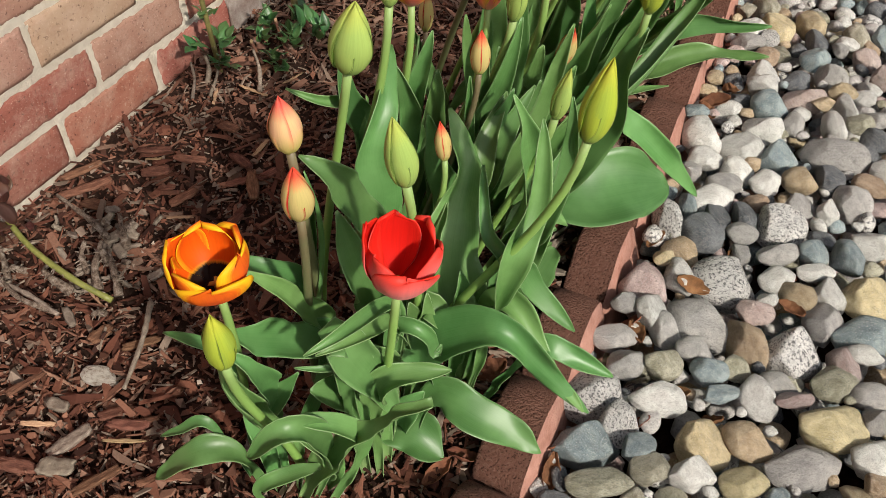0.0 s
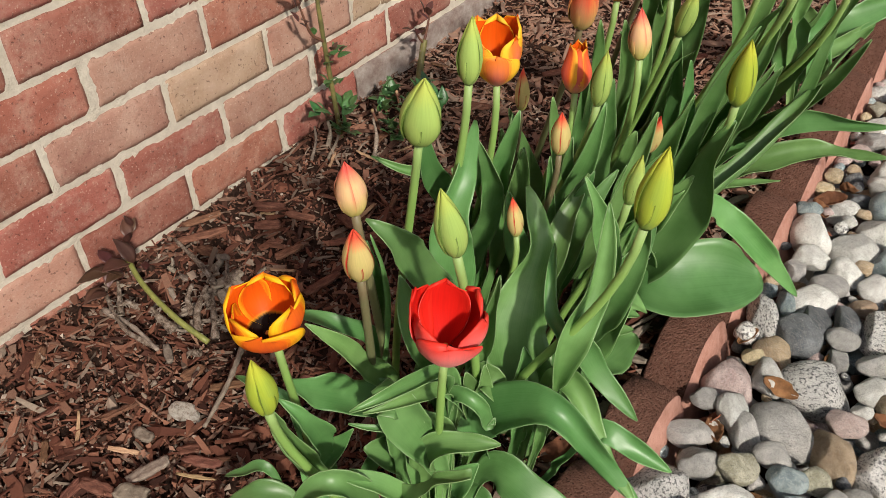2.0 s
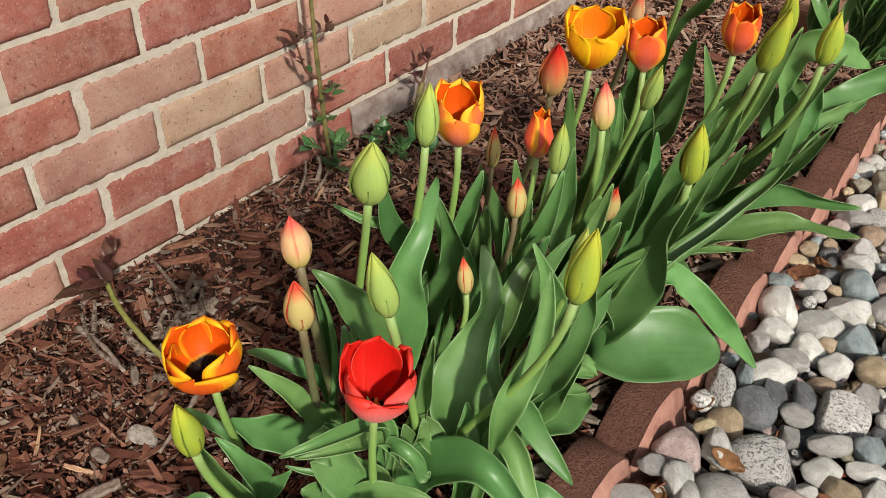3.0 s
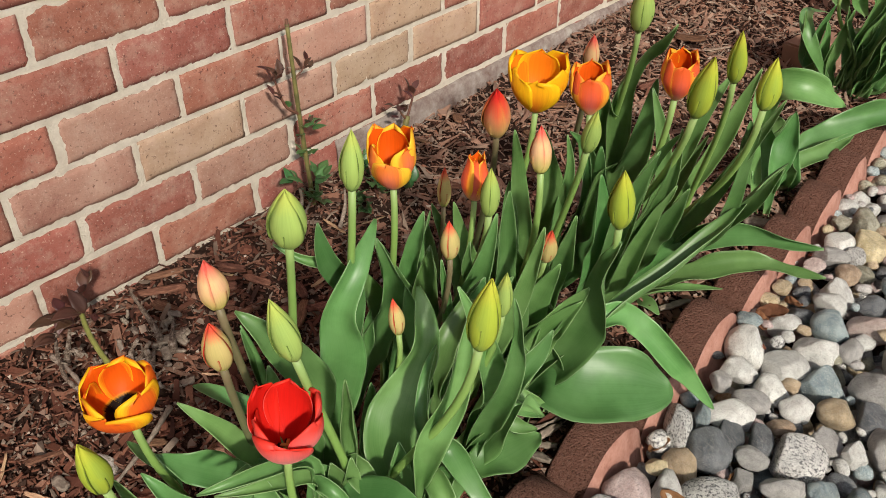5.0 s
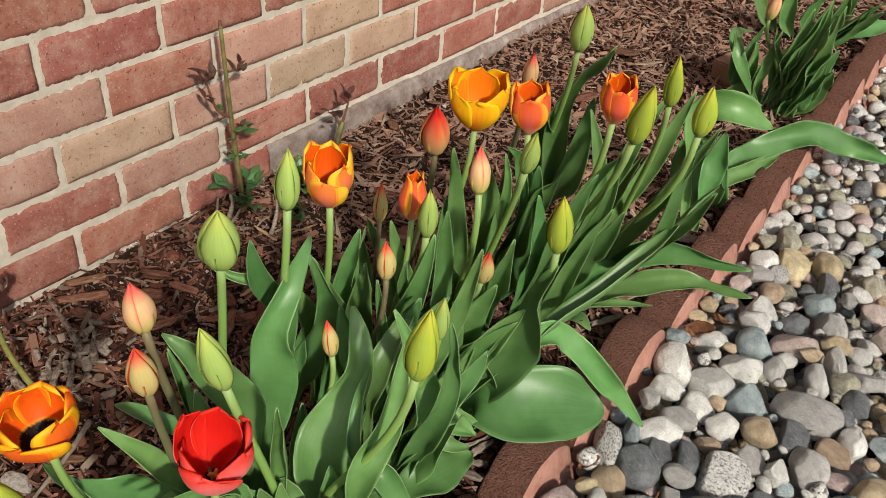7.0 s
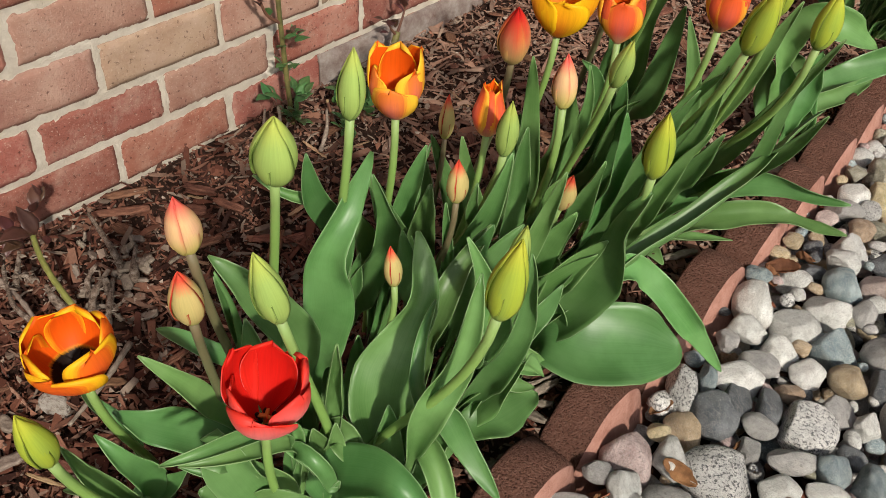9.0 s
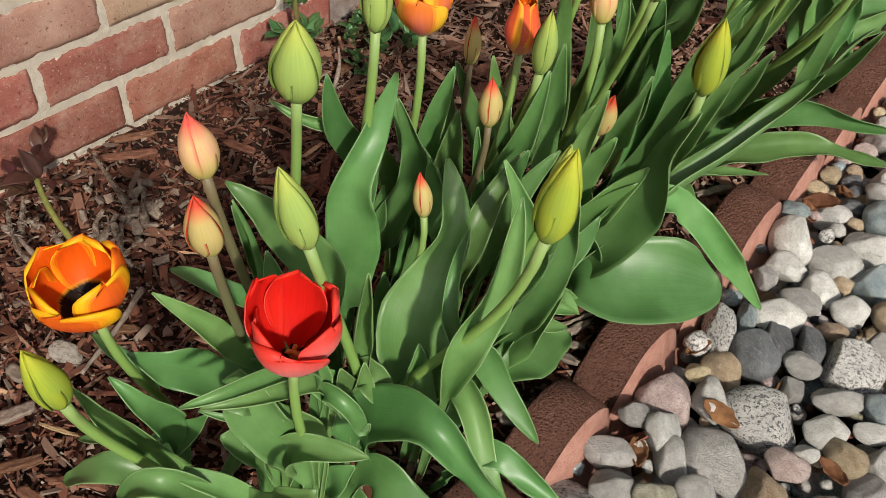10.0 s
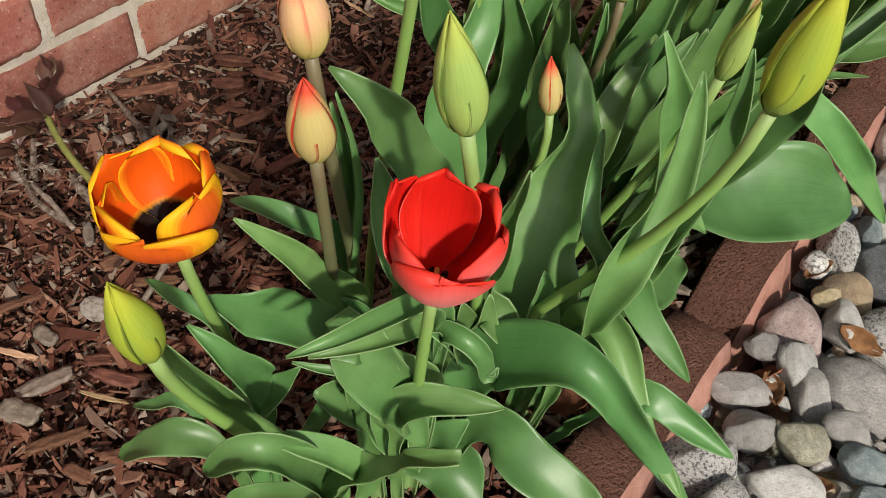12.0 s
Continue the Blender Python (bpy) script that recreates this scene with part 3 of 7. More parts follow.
def leaf(plant, line, width, face, fold=0.35, wave=0.12, twist=0.0, shape=None):
    """A tulip leaf: the line of its rib from foot to tip, its width, the way its upper side faces, how far
    it folds along the rib, its wavy edge (share of the width) and its twist towards the tip in degrees."""
    o = plant.location
    k, c = 40, 12
    spine = spline(line, k, 10 if shape is None else 4)
    long = sum(((b - a).length for a, b in zip(spine, spine[1:])), 0.0)
    F = Vector(face).normalized()
    grid = []
    width *= 1.12
    if shape is None:
        width = min(width, long * 0.5)
    ph, ph2, ph3, ph4 = (random.random() * 6.28 for _ in range(4))
    roll, sway, drift = random.uniform(-22, 22), random.uniform(-0.16, 0.16), random.uniform(-30, 30)
    bow = random.uniform(-0.03, 0.05) * long
    lift_a, lift_b = random.uniform(0.55, 1.5), random.uniform(0.55, 1.5)     # one edge folds up more than the other
    if shape is not None:
        roll, sway, drift, bow = 0.0, 0.0, 0.0, 0.0
        lift_a, lift_b = 1.0, 1.15
        wave = wave if shape is ROUND else max(wave * 1.35, 0.085)
    waves = random.uniform(0.9, 1.7) * min(max(long / 0.17, 0.9), 1.7) * (1.0 if shape is None or shape is ROUND else 1.45)
    ragged = 0.10 if shape is NECK else random.uniform(0.05, 0.13) * (0.25 if shape is ROUND else 1.0)
    form = shape or (SHEATHED if len(line) > 3 else LANCE)
    # a shaped blade begins above its sheath
    v0 = 0.8 * (Vector(line[1]) - Vector(line[0])).length / long if shape is not None and line[0][2] == 0.0 else 0.0
    tang = [(spine[min(i + 1, k)] - spine[max(i - 1, 0)]).normalized() for i in range(k + 1)]
    ups = [None] * (k + 1)
    half_way = int(k * 0.55)
    ups[half_way] = (F - tang[half_way] * F.dot(tang[half_way])).normalized()
    for i in list(range(half_way + 1, k + 1)) + list(range(half_way - 1, -1, -1)):
        prev = ups[i - 1] if i > half_way else ups[i + 1]
        ups[i] = (prev - tang[i] * prev.dot(tang[i])).normalized()
    if shape is not None:
        # an arching blade keeps its upper side the same way up
        own = [F - t * F.dot(t) * 0.97 for t in tang]
        for _ in range(6):
            own = [own[0]] + [(a + b * 2 + c_) / 4 for a, b, c_ in zip(own, own[1:], own[2:])] + [own[-1]]
        ups = [(f - t * f.dot(t)).normalized() for f, t in zip(own, tang)]
    for i, p in enumerate(spine):
        v = i / k
        t, f = tang[i], ups[i]
        f = Matrix.Rotation(radians(roll + (twist + drift) * (v - 0.35)), 3, t) @ f
        s = t.cross(f)
        half = max(width / 2 * along(max(v - v0, 0.0) / (1 - v0), form), 0.0004)
        p = p + s * (sway * width * math.sin(v * 6.0 + ph) * 4 * v * (1 - v)) + f * (bow * math.sin(v * 5.2 + ph3) * 4 * v * (1 - v))
        fo = fold * 1.35 + 0.9 * (1 - smooth(0.0, 0.32, v))
        env = smooth(0.10, 0.40, v) * (1 - smooth(0.86, 1.0, v))
        row = []
        for j in range(c + 1):
            u = 2 * j / c - 1
            au = abs(u)
            mine, lift = (ph, lift_a) if u > 0 else (ph2, lift_b)
            fos = fo * (1 + (lift - 1) * smooth(0.15, 0.5, v))
            wide = half * (1 + ragged * math.sin(v * waves * 5.5 + mine + ph4) * env)
            ripple = (1.6 if width < 0.05 else 2.0) * wave * width * (math.sin(v * waves * 6.28 + mine) + 0.35 * math.sin(v * waves * 14.1 + ph4 + mine)) * au ** 2.2 * env
            row.append(p - o + s * (u * wide * math.cos(fos * au * 0.75)) + f * (wide * au ** 1.35 * math.sin(fos * au * 0.95) + ripple))
        grid.append(row)
    bm = bmesh.new()
    sheet(bm, grid, 0.0008)
    return part("leaf", bm, [M_LEAF, M_LEAF_BACK], plant)


def sprout(root, leaves, label):
    plant = empty("tulip_clump", root)
    tagged(plant, label, "tulip leaves", "tulips in the bed")
    for row in leaves:
        leaf(plant, *row)
    return plant


# the wide flowers' petals: bearing, height and radius shares, flare, half width
PETALS = {
    "red": ((131, 1.0, 0.90, -0.12, 0.95), (71, 0.98, 1.0, -0.08, 0.92), (196, 1.04, 1.0, -0.08, 0.72), (11, 0.92, 1.0, -0.02, 0.85), (-112, 0.86, 0.93, -0.08, 0.85), (-54, 0.80, 1.06, 0.06, 0.95)),
    "orange": ((131, 1.0, 0.95, -0.14, 1.05), (71, 1.02, 1.0, -0.12, 1.0), (191, 1.0, 1.02, -0.12, 1.05), (11, 0.98, 0.98, -0.12, 0.92), (-109, 0.90, 0.98, -0.12, 1.0), (-49, 0.80, 1.05, 0.02, 1.05)),
    "g": ((123, 0.98, 0.95, -0.06, 1.0), (63, 1.04, 1.0, 0.04, 0.95), (183, 1.02, 1.0, 0.04, 0.98), (3, 0.98, 1.0, -0.02, 0.92), (-117, 0.90, 1.0, -0.06, 0.92), (-57, 0.86, 1.0, -0.04, 0.98)),
    "h": ((123, 1.0, 0.90, -0.22, 1.0), (63, 1.02, 1.0, -0.18, 1.0), (183, 0.98, 1.0, -0.16, 1.0), (3, 0.96, 1.0, -0.22, 0.95), (-117, 0.94, 0.97, -0.24, 0.95), (-57, 0.86, 1.03, -0.14, 1.05)),
    "v": ((123, 1.0, 0.90, -0.26, 1.0), (63, 1.02, 1.0, -0.22, 1.0), (183, 1.02, 1.0, -0.24, 1.0), (3, 0.98, 1.0, -0.26, 0.95), (-117, 0.96, 0.97, -0.26, 0.95), (-57, 0.92, 1.03, -0.22, 1.05)),
    "f": ((123, 1.0, 0.92, -0.16, 1.0), (63, 1.04, 1.0, -0.10, 0.95), (183, 1.04, 1.0, -0.12, 0.95), (3, 0.90, 1.0, -0.16, 0.92), (-117, 0.86, 0.97, -0.18, 0.95), (-57, 0.70, 1.05, -0.04, 1.05)),
}
FLOWER_HEIGHT = {"orange": 0.052, "red": 0.064, "f": 0.062, "g": 0.063, "h": 0.058, "v": 0.056, "s17": 0.052}


def tulips():
    G, LM = (GREEN_BUD, GREEN_BUD), (LIME_BUD, LIME_BUD)
    green = "closed green tulip bud on an upright stem"
    T = [
        ("orange", (0.519, -0.366, 0.0), (0.606, -0.444, 0.338), (0.607, -0.448, 0.394), 0.062, "loose", (ORANGE, ORANGE_IN), "open orange tulip with yellow-edged petals"),
        ("red", (0.660, -0.323, 0.0), (0.717, -0.374, 0.324), (0.724, -0.372, 0.394), 0.060, "loose", (RED, RED_IN), "open bright red tulip with dark centre"),
        ("bud_o", (0.618, -0.403, 0.0), (0.647, -0.494, 0.333), (0.659, -0.505, 0.404), 0.0218, "bud", LM, "closed lime-green tulip bud on a leaning stem"),
        ("m", (0.56, -0.27, 0.0), (0.620, -0.354, 0.413), (0.622, -0.360, 0.466), 0.0248, "bud", (PEACH_BUD, PEACH_BUD), "closed peach-pink tulip bud"),
        ("n", (0.56, -0.30, 0.0), (0.630, -0.367, 0.360), (0.637, -0.375, 0.419), 0.0245, "bud", (REDTIP_BUD, REDTIP_BUD), "yellow-green tulip bud with a red tip"),
        ("c", (0.66, -0.25, 0.0), (0.718, -0.354, 0.417), (0.718, -0.369, 0.485), 0.0223, "bud", G, green),
        ("a", (0.53, -0.24, 0.0), (0.631, -0.284, 0.445), (0.649, -0.294, 0.512), 0.0330, "bud", G, "plump closed green tulip bud"),
        ("sm", (0.58, -0.20, 0.0), (0.671, -0.199, 0.310), (0.668, -0.202, 0.355), 0.0155, "small", (REDTIP_BUD, REDTIP_BUD), "small short tulip bud with reddish seams"),
        ("l", (0.645, -0.25, 0.0), (0.816, -0.253, 0.419), (0.826, -0.253, 0.493), 0.0252, "bud", LM, "large lime-green tulip bud on a leaning stem"),
        ("l2", (0.645, -0.12, 0.0), (0.756, -0.148, 0.351), (0.769, -0.160, 0.414), 0.0166, "bud", G, "slim green tulip bud behind a larger one"),
        ("j", (0.605, -0.01, 0.0), (0.715, -0.023, 0.323), (0.733, -0.042, 0.380), 0.0190, "small", (REDTIP_BUD, REDTIP_BUD), "small orange-red tipped tulip bud"),
        ("e", (0.565, -0.09, 0.0), (0.669, -0.122, 0.358), (0.673, -0.128, 0.408), 0.0190, "small", (REDTIP_BUD, REDTIP_BUD), "small yellow-green tulip bud with red tip"),
        ("k", (0.64, 0.02, 0.0), (0.795, -0.021, 0.402), (0.804, -0.042, 0.478), 0.0247, "bud", LM, "closed lime-green tulip bud leaning outward"),
        ("f", (0.50, -0.07, 0.0), (0.606, -0.135, 0.419), (0.608, -0.138, 0.484), 0.049, "loose", (FLAME, ORANGE_IN), "half-open orange tulip flamed with pink"),
        ("d", (0.49, -0.13, 0.0), (0.622, -0.202, 0.456), (0.628, -0.203, 0.520), 0.0218, "bud", G, "slender closed green tulip bud"),
        ("s16", (0.48, 0.05, 0.0), (0.547, 0.003, 0.304), (0.549, 0.003, 0.359), 0.0165, "small", (REDTIP_BUD, REDTIP_BUD), "small narrow tulip bud with orange tip"),
        ("s17", (0.545, 0.0, 0.0), (0.651, -0.065, 0.391), (0.649, -0.060, 0.443), 0.031, "half", (FLAME_RED, ORANGE_IN), "opening orange tulip with pink flames"),
        ("s18", (0.55, -0.05, 0.0), (0.685, -0.083, 0.397), (0.699, -0.099, 0.464), 0.0190, "bud", G, green),
        ("p", (0.46, 0.15, 0.0), (0.602, 0.029, 0.411), (0.626, -0.003, 0.485), 0.0305, "bud", (RED_BUD, RED_BUD), "red tulip bud with a pale yellow foot"),
        ("g", (0.47, 0.17, 0.0), (0.619, 0.076, 0.426), (0.624, 0.072, 0.497), 0.063, "loose", (YELLOW, YELLOW_IN), "wide open golden-yellow and orange tulip"),
        ("h", (0.51, 0.24, 0.0), (0.662, 0.120, 0.420), (0.658, 0.120, 0.480), 0.050, "loose", (FLAME_RED, ORANGE_IN), "open orange tulip with yellow petal bases"),
        ("q", (0.57, 0.10, 0.0), (0.687, -0.003, 0.410), (0.683, -0.002, 0.463), 0.0225, "bud", (PEACH_BUD, PEACH_BUD), "slim peach tulip bud with dark red seams"),
        ("s", (0.56, 0.18, 0.0), (0.697, 0.065, 0.410), (0.719, 0.042, 0.475), 0.0195, "bud", G, green),
        ("v", (0.59, 0.30, 0.0), (0.749, 0.143, 0.459), (0.756, 0.133, 0.521), 0.042, "loose", (FLAME_RED, ORANGE_IN), "small half-open orange tulip"),
        ("w", (0.58, 0.28, 0.0), (0.802, 0.083, 0.482), (0.822, 0.058, 0.557), 0.0247, "bud", LM, "closed lime-green tulip bud on a leaning stem"),
        ("y", (0.62, 0.40, 0.0), (0.825, 0.195, 0.454), (0.831, 0.185, 0.517), 0.0238, "bud", LM, "closed yellow-green tulip bud leaning outward"),
        ("t", (0.45, 0.50, 0.0), (0.618, 0.285, 0.457), (0.638, 0.253, 0.530), 0.0285, "bud", G, "closed green tulip bud standing by itself"),
        ("u", (0.42, 0.45, 0.0), (0.579, 0.243, 0.407), (0.598, 0.216, 0.467), 0.0199, "bud", (PEACH_BUD, PEACH_BUD), "slim pinkish tulip bud"),
        ("x", (0.62, 0.50, 0.0), (0.746, 0.296, 0.424), (0.759, 0.261, 0.502), 0.0218, "bud", LM, green),
        ("far_bud", (0.64, 1.28, 0.0), (0.562, 1.206, 0.231), (0.573, 1.193, 0.301), 0.026, "bud", (PEACH_BUD, PEACH_BUD), "yellow-orange tulip bud in a dense leaf clump"),
    ]
    made = {}
    for name, root, base, tip, width, style, mats, label in T:
        dark = M_STEM_DARK if name in ("m", "n", "p", "s16", "e", "u") else M_STEM
        root = (root[0], root[1], ground_z(root[0], root[1]))
        made[name] = tulip(root, base, tip, width, style, mats, label, LEAVES.get(name, ()), dark, len(made) * 0.7, FLOWER_HEIGHT.get(name, 0.0), PETALS.get(name, ()))
    return made


LEAVES = {}
LEAVES.setdefault("bud_o", []).extend([
    (((0.613, -0.423, 0.0), (0.618, -0.413, 0.100), (0.604, -0.440, 0.170), (0.607, -0.462, 0.240), (0.622, -0.479, 0.310)), 0.025, (0.52, -0.21, 0.83), 0.8, 0.04, 0, BROAD),
    (((0.592, -0.433, 0.0), (0.565, -0.436, 0.080), (0.530, -0.465, 0.090), (0.493, -0.484, 0.050)), 0.025, (0.35, -0.13, 0.93), 0.25, 0.05, 0, LANCE),
    (((0.581, -0.432, 0.0), (0.538, -0.435, 0.110), (0.511, -0.448, 0.100), (0.484, -0.455, 0.080)), 0.010, (0.46, -0.17, 0.87), 0.3, 0.03, 0, LANCE),
    (((0.628, -0.424, 0.0), (0.656, -0.416, 0.100), (0.667, -0.448, 0.200), (0.655, -0.465, 0.220), (0.627, -0.481, 0.180)), 0.025, (0.49, -0.21, 0.85), 0.6, 0.08, 0, ROUND),
])
LEAVES.setdefault("bud_o", []).extend([
    (((0.599, -0.425, 0.0), (0.582, -0.418, 0.120), (0.598, -0.408, 0.150), (0.621, -0.393, 0.190)), 0.030, (0.44, -0.24, 0.87), 0.4, 0.06, 0, WEDGE),
    (((0.605, -0.423, 0.0), (0.597, -0.412, 0.150), (0.612, -0.437, 0.240), (0.594, -0.446, 0.265)), 0.024, (0.52, -0.24, 0.82), 0.45, 0.05, 0, BROAD),
    (((0.624, -0.428, 0.0), (0.646, -0.425, 0.080), (0.689, -0.416, 0.160), (0.732, -0.413, 0.220), (0.760, -0.400, 0.240)), 0.029, (0.08, -0.28, 0.96), 0.3, 0.05, -15, CUT),
    (((0.643, -0.420, 0.0), (0.693, -0.406, 0.140), (0.682, -0.425, 0.190), (0.662, -0.444, 0.210)), 0.019, (0.44, -0.25, 0.86), 0.3, 0.08, 0, BLUNT),
])
LEAVES.setdefault("bud_o", []).extend([
    (((0.654, -0.330, 0.050), (0.697, -0.331, 0.060), (0.735, -0.332, 0.040)), 0.043, (0.12, -0.31, 0.94), 0.25, 0.05, 0, BROAD),
    (((0.606, -0.441, 0.0), (0.600, -0.458, 0.070), (0.629, -0.436, 0.090), (0.658, -0.418, 0.100)), 0.015, (0.38, -0.20, 0.90), 0.3, 0.05, 0, BROAD),
    (((0.627, -0.418, 0.0), (0.653, -0.401, 0.060), (0.653, -0.418, 0.120), (0.638, -0.431, 0.150)), 0.024, (0.36, -0.24, 0.90), 0.4, 0.08, 0, BROAD),
])
LEAVES.setdefault("orange", []).extend([
    (((0.575, -0.379, 0.0), (0.614, -0.333, 0.150), (0.599, -0.375, 0.200), (0.584, -0.402, 0.225), (0.573, -0.420, 0.250)), 0.039, (0.32, -0.28, 0.91), 0.25, 0.04, 0, BROAD),
    (((0.549, -0.406, 0.0), (0.547, -0.399, 0.170), (0.524, -0.411, 0.200), (0.482, -0.410, 0.190)), 0.012, (0.47, -0.24, 0.85), 0.4, 0.03, 0, LANCE),
])
LEAVES.setdefault("red", []).extend([
    (((0.677, -0.347, 0.0), (0.685, -0.326, 0.230), (0.683, -0.376, 0.275), (0.682, -0.410, 0.290), (0.666, -0.434, 0.285)), 0.016, (0.43, -0.32, 0.85), 0.7, 0.09, 0, RIBBON),
    (((0.677, -0.343, 0.0), (0.683, -0.319, 0.200), (0.684, -0.363, 0.250), (0.679, -0.400, 0.268), (0.665, -0.419, 0.268)), 0.014, (0.48, -0.31, 0.82), 0.5, 0.04, 0, BROAD),
    (((0.667, -0.365, 0.0), (0.659, -0.372, 0.180), (0.641, -0.389, 0.200), (0.626, -0.402, 0.210)), 0.009, (0.42, -0.29, 0.86), 0.5, 0.03, 0, LANCE),
    (((0.664, -0.347, 0.0), (0.652, -0.327, 0.090), (0.645, -0.366, 0.140), (0.629, -0.391, 0.165)), 0.041, (0.47, -0.29, 0.84), 0.3, 0.04, 0, ROUND),
])
LEAVES.setdefault("red", []).extend([
    (((0.667, -0.369, 0.0), (0.660, -0.383, 0.250), (0.676, -0.379, 0.220), (0.689, -0.365, 0.170), (0.702, -0.360, 0.130)), 0.037, (0.15, -0.32, 0.94), 0.35, 0.05, 0, LANCE),
    (((0.675, -0.352, 0.0), (0.680, -0.341, 0.160), (0.680, -0.362, 0.220), (0.670, -0.369, 0.240)), 0.025, (0.48, -0.33, 0.81), 0.5, 0.1, 0, WEDGE),
    (((0.678, -0.364, 0.0), (0.687, -0.370, 0.170), (0.716, -0.357, 0.200), (0.746, -0.337, 0.200)), 0.027, (0.22, -0.35, 0.91), 0.5, 0.07, 0, LANCE),
    (((0.676, -0.334, 0.0), (0.682, -0.295, 0.140), (0.684, -0.323, 0.220), (0.670, -0.348, 0.250)), 0.029, (0.47, -0.37, 0.80), 0.3, 0.07, 0, BROAD),
])
LEAVES.setdefault("red", []).extend([
    (((0.677, -0.333, 0.0), (0.685, -0.293, 0.140), (0.691, -0.306, 0.200), (0.693, -0.314, 0.240)), 0.029, (0.42, -0.38, 0.82), 0.3, 0.08, 0, BROAD),
    (((0.675, -0.347, 0.0), (0.679, -0.329, 0.200), (0.706, -0.329, 0.230), (0.719, -0.322, 0.210), (0.720, -0.319, 0.180), (0.725, -0.315, 0.200)), 0.014, (0.43, -0.37, 0.82), 0.4, 0.05, 0, RIBBON),
    (((0.679, -0.331, 0.0), (0.690, -0.287, 0.200), (0.713, -0.288, 0.200), (0.733, -0.273, 0.170)), 0.025, (0.07, -0.45, 0.89), 0.4, 0.04, 0, LANCE),
    (((0.687, -0.338, 0.0), (0.709, -0.305, 0.100), (0.762, -0.305, 0.100), (0.825, -0.294, 0.060)), 0.037, (0.11, -0.44, 0.89), 0.2, 0.05, 0, BROAD),
])
LEAVES.setdefault("red", []).extend([
    (((0.672, -0.326, 0.0), (0.673, -0.274, 0.130), (0.682, -0.283, 0.190), (0.691, -0.287, 0.260), (0.733, -0.320, 0.379)), 0.024, (0.42, -0.38, 0.83), 1, 0.06, 0, SHEATHED),
    (((0.670, -0.352, 0.0), (0.667, -0.340, 0.060), (0.668, -0.359, 0.120), (0.662, -0.370, 0.170)), 0.034, (0.24, -0.31, 0.92), 0.35, 0.07, 0, BROAD),
    (((0.675, -0.347, 0.0), (0.680, -0.328, 0.060), (0.695, -0.327, 0.100), (0.707, -0.317, 0.120)), 0.026, (0.30, -0.33, 0.89), 0.35, 0.08, 0, BROAD),
    (((0.669, -0.330, 0.0), (0.665, -0.284, 0.120), (0.695, -0.294, 0.190), (0.702, -0.297, 0.240)), 0.024, (0.44, -0.39, 0.81), 0.4, 0.08, 0, BROAD),
])
LEAVES.setdefault("l", []).extend([
    (((0.701, -0.240, 0.0), (0.733, -0.240, 0.190), (0.772, -0.246, 0.200), (0.795, -0.260, 0.180), (0.825, -0.275, 0.160), (0.857, -0.285, 0.140)), 0.020, (0.09, -0.46, 0.88), 0.35, 0.16, -20, RIBBON),
    (((0.726, -0.246, 0.0), (0.796, -0.256, 0.170), (0.825, -0.252, 0.170), (0.848, -0.246, 0.160), (0.870, -0.242, 0.150)), 0.023, (0.08, -0.46, 0.88), 0.4, 0.08, 20, LANCE),
    (((0.707, -0.233, 0.0), (0.748, -0.224, 0.230), (0.778, -0.218, 0.200), (0.820, -0.214, 0.160)), 0.025, (0.11, -0.52, 0.85), 0.35, 0.03, 0, LANCE),
    (((0.696, -0.202, 0.0), (0.721, -0.144, 0.100), (0.735, -0.103, 0.100), (0.738, -0.035, 0.080)), 0.043, (0.24, -0.52, 0.82), 0.25, 0.05, 0, BROAD),
])
LEAVES.setdefault("l", []).extend([
    (((0.688, -0.267, 0.0), (0.701, -0.307, 0.170), (0.739, -0.300, 0.210), (0.776, -0.296, 0.230), (0.800, -0.290, 0.200), (0.823, -0.284, 0.170), (0.860, -0.277, 0.130)), 0.044, (0.14, -0.45, 0.88), 0.3, 0.1, 15, TAIL),
    (((0.712, -0.245, 0.0), (0.760, -0.252, 0.250), (0.732, -0.234, 0.260), (0.718, -0.214, 0.290), (0.701, -0.178, 0.300)), 0.013, (0.23, -0.51, 0.83), 0.6, 0.05, 0, RIBBON),
    (((0.713, -0.247, 0.0), (0.763, -0.258, 0.260), (0.770, -0.235, 0.300), (0.770, -0.219, 0.340), (0.764, -0.204, 0.390)), 0.028, (0.51, -0.45, 0.73), 0.55, 0.07, 0, LANCE),
    (((0.697, -0.184, 0.0), (0.724, -0.100, 0.170), (0.727, -0.069, 0.200), (0.737, -0.053, 0.220), (0.742, -0.037, 0.250)), 0.026, (0.39, -0.53, 0.75), 0.4, 0.14, 0, BROAD),
])
LEAVES.setdefault("l", []).extend([
    (((0.686, -0.169, 0.0), (0.695, -0.064, 0.140), (0.719, -0.050, 0.140), (0.736, -0.025, 0.120)), 0.018, (0.26, -0.53, 0.81), 0.4, 0.05, 0, LANCE),
    (((0.690, -0.172, 0.0), (0.704, -0.071, 0.120), (0.722, -0.050, 0.120), (0.734, -0.024, 0.100)), 0.017, (0.19, -0.53, 0.82), 0.4, 0.05, 0, LANCE),
    (((0.690, -0.173, 0.0), (0.706, -0.074, 0.100), (0.721, -0.061, 0.100), (0.735, -0.039, 0.090)), 0.019, (0.30, -0.49, 0.82), 0.4, 0.05, 0, LANCE),
    (((0.690, -0.240, 0.0), (0.704, -0.240, 0.100), (0.715, -0.247, 0.180), (0.709, -0.242, 0.220)), 0.032, (0.41, -0.43, 0.81), 0.35, 0.08, 0, BROAD),
])
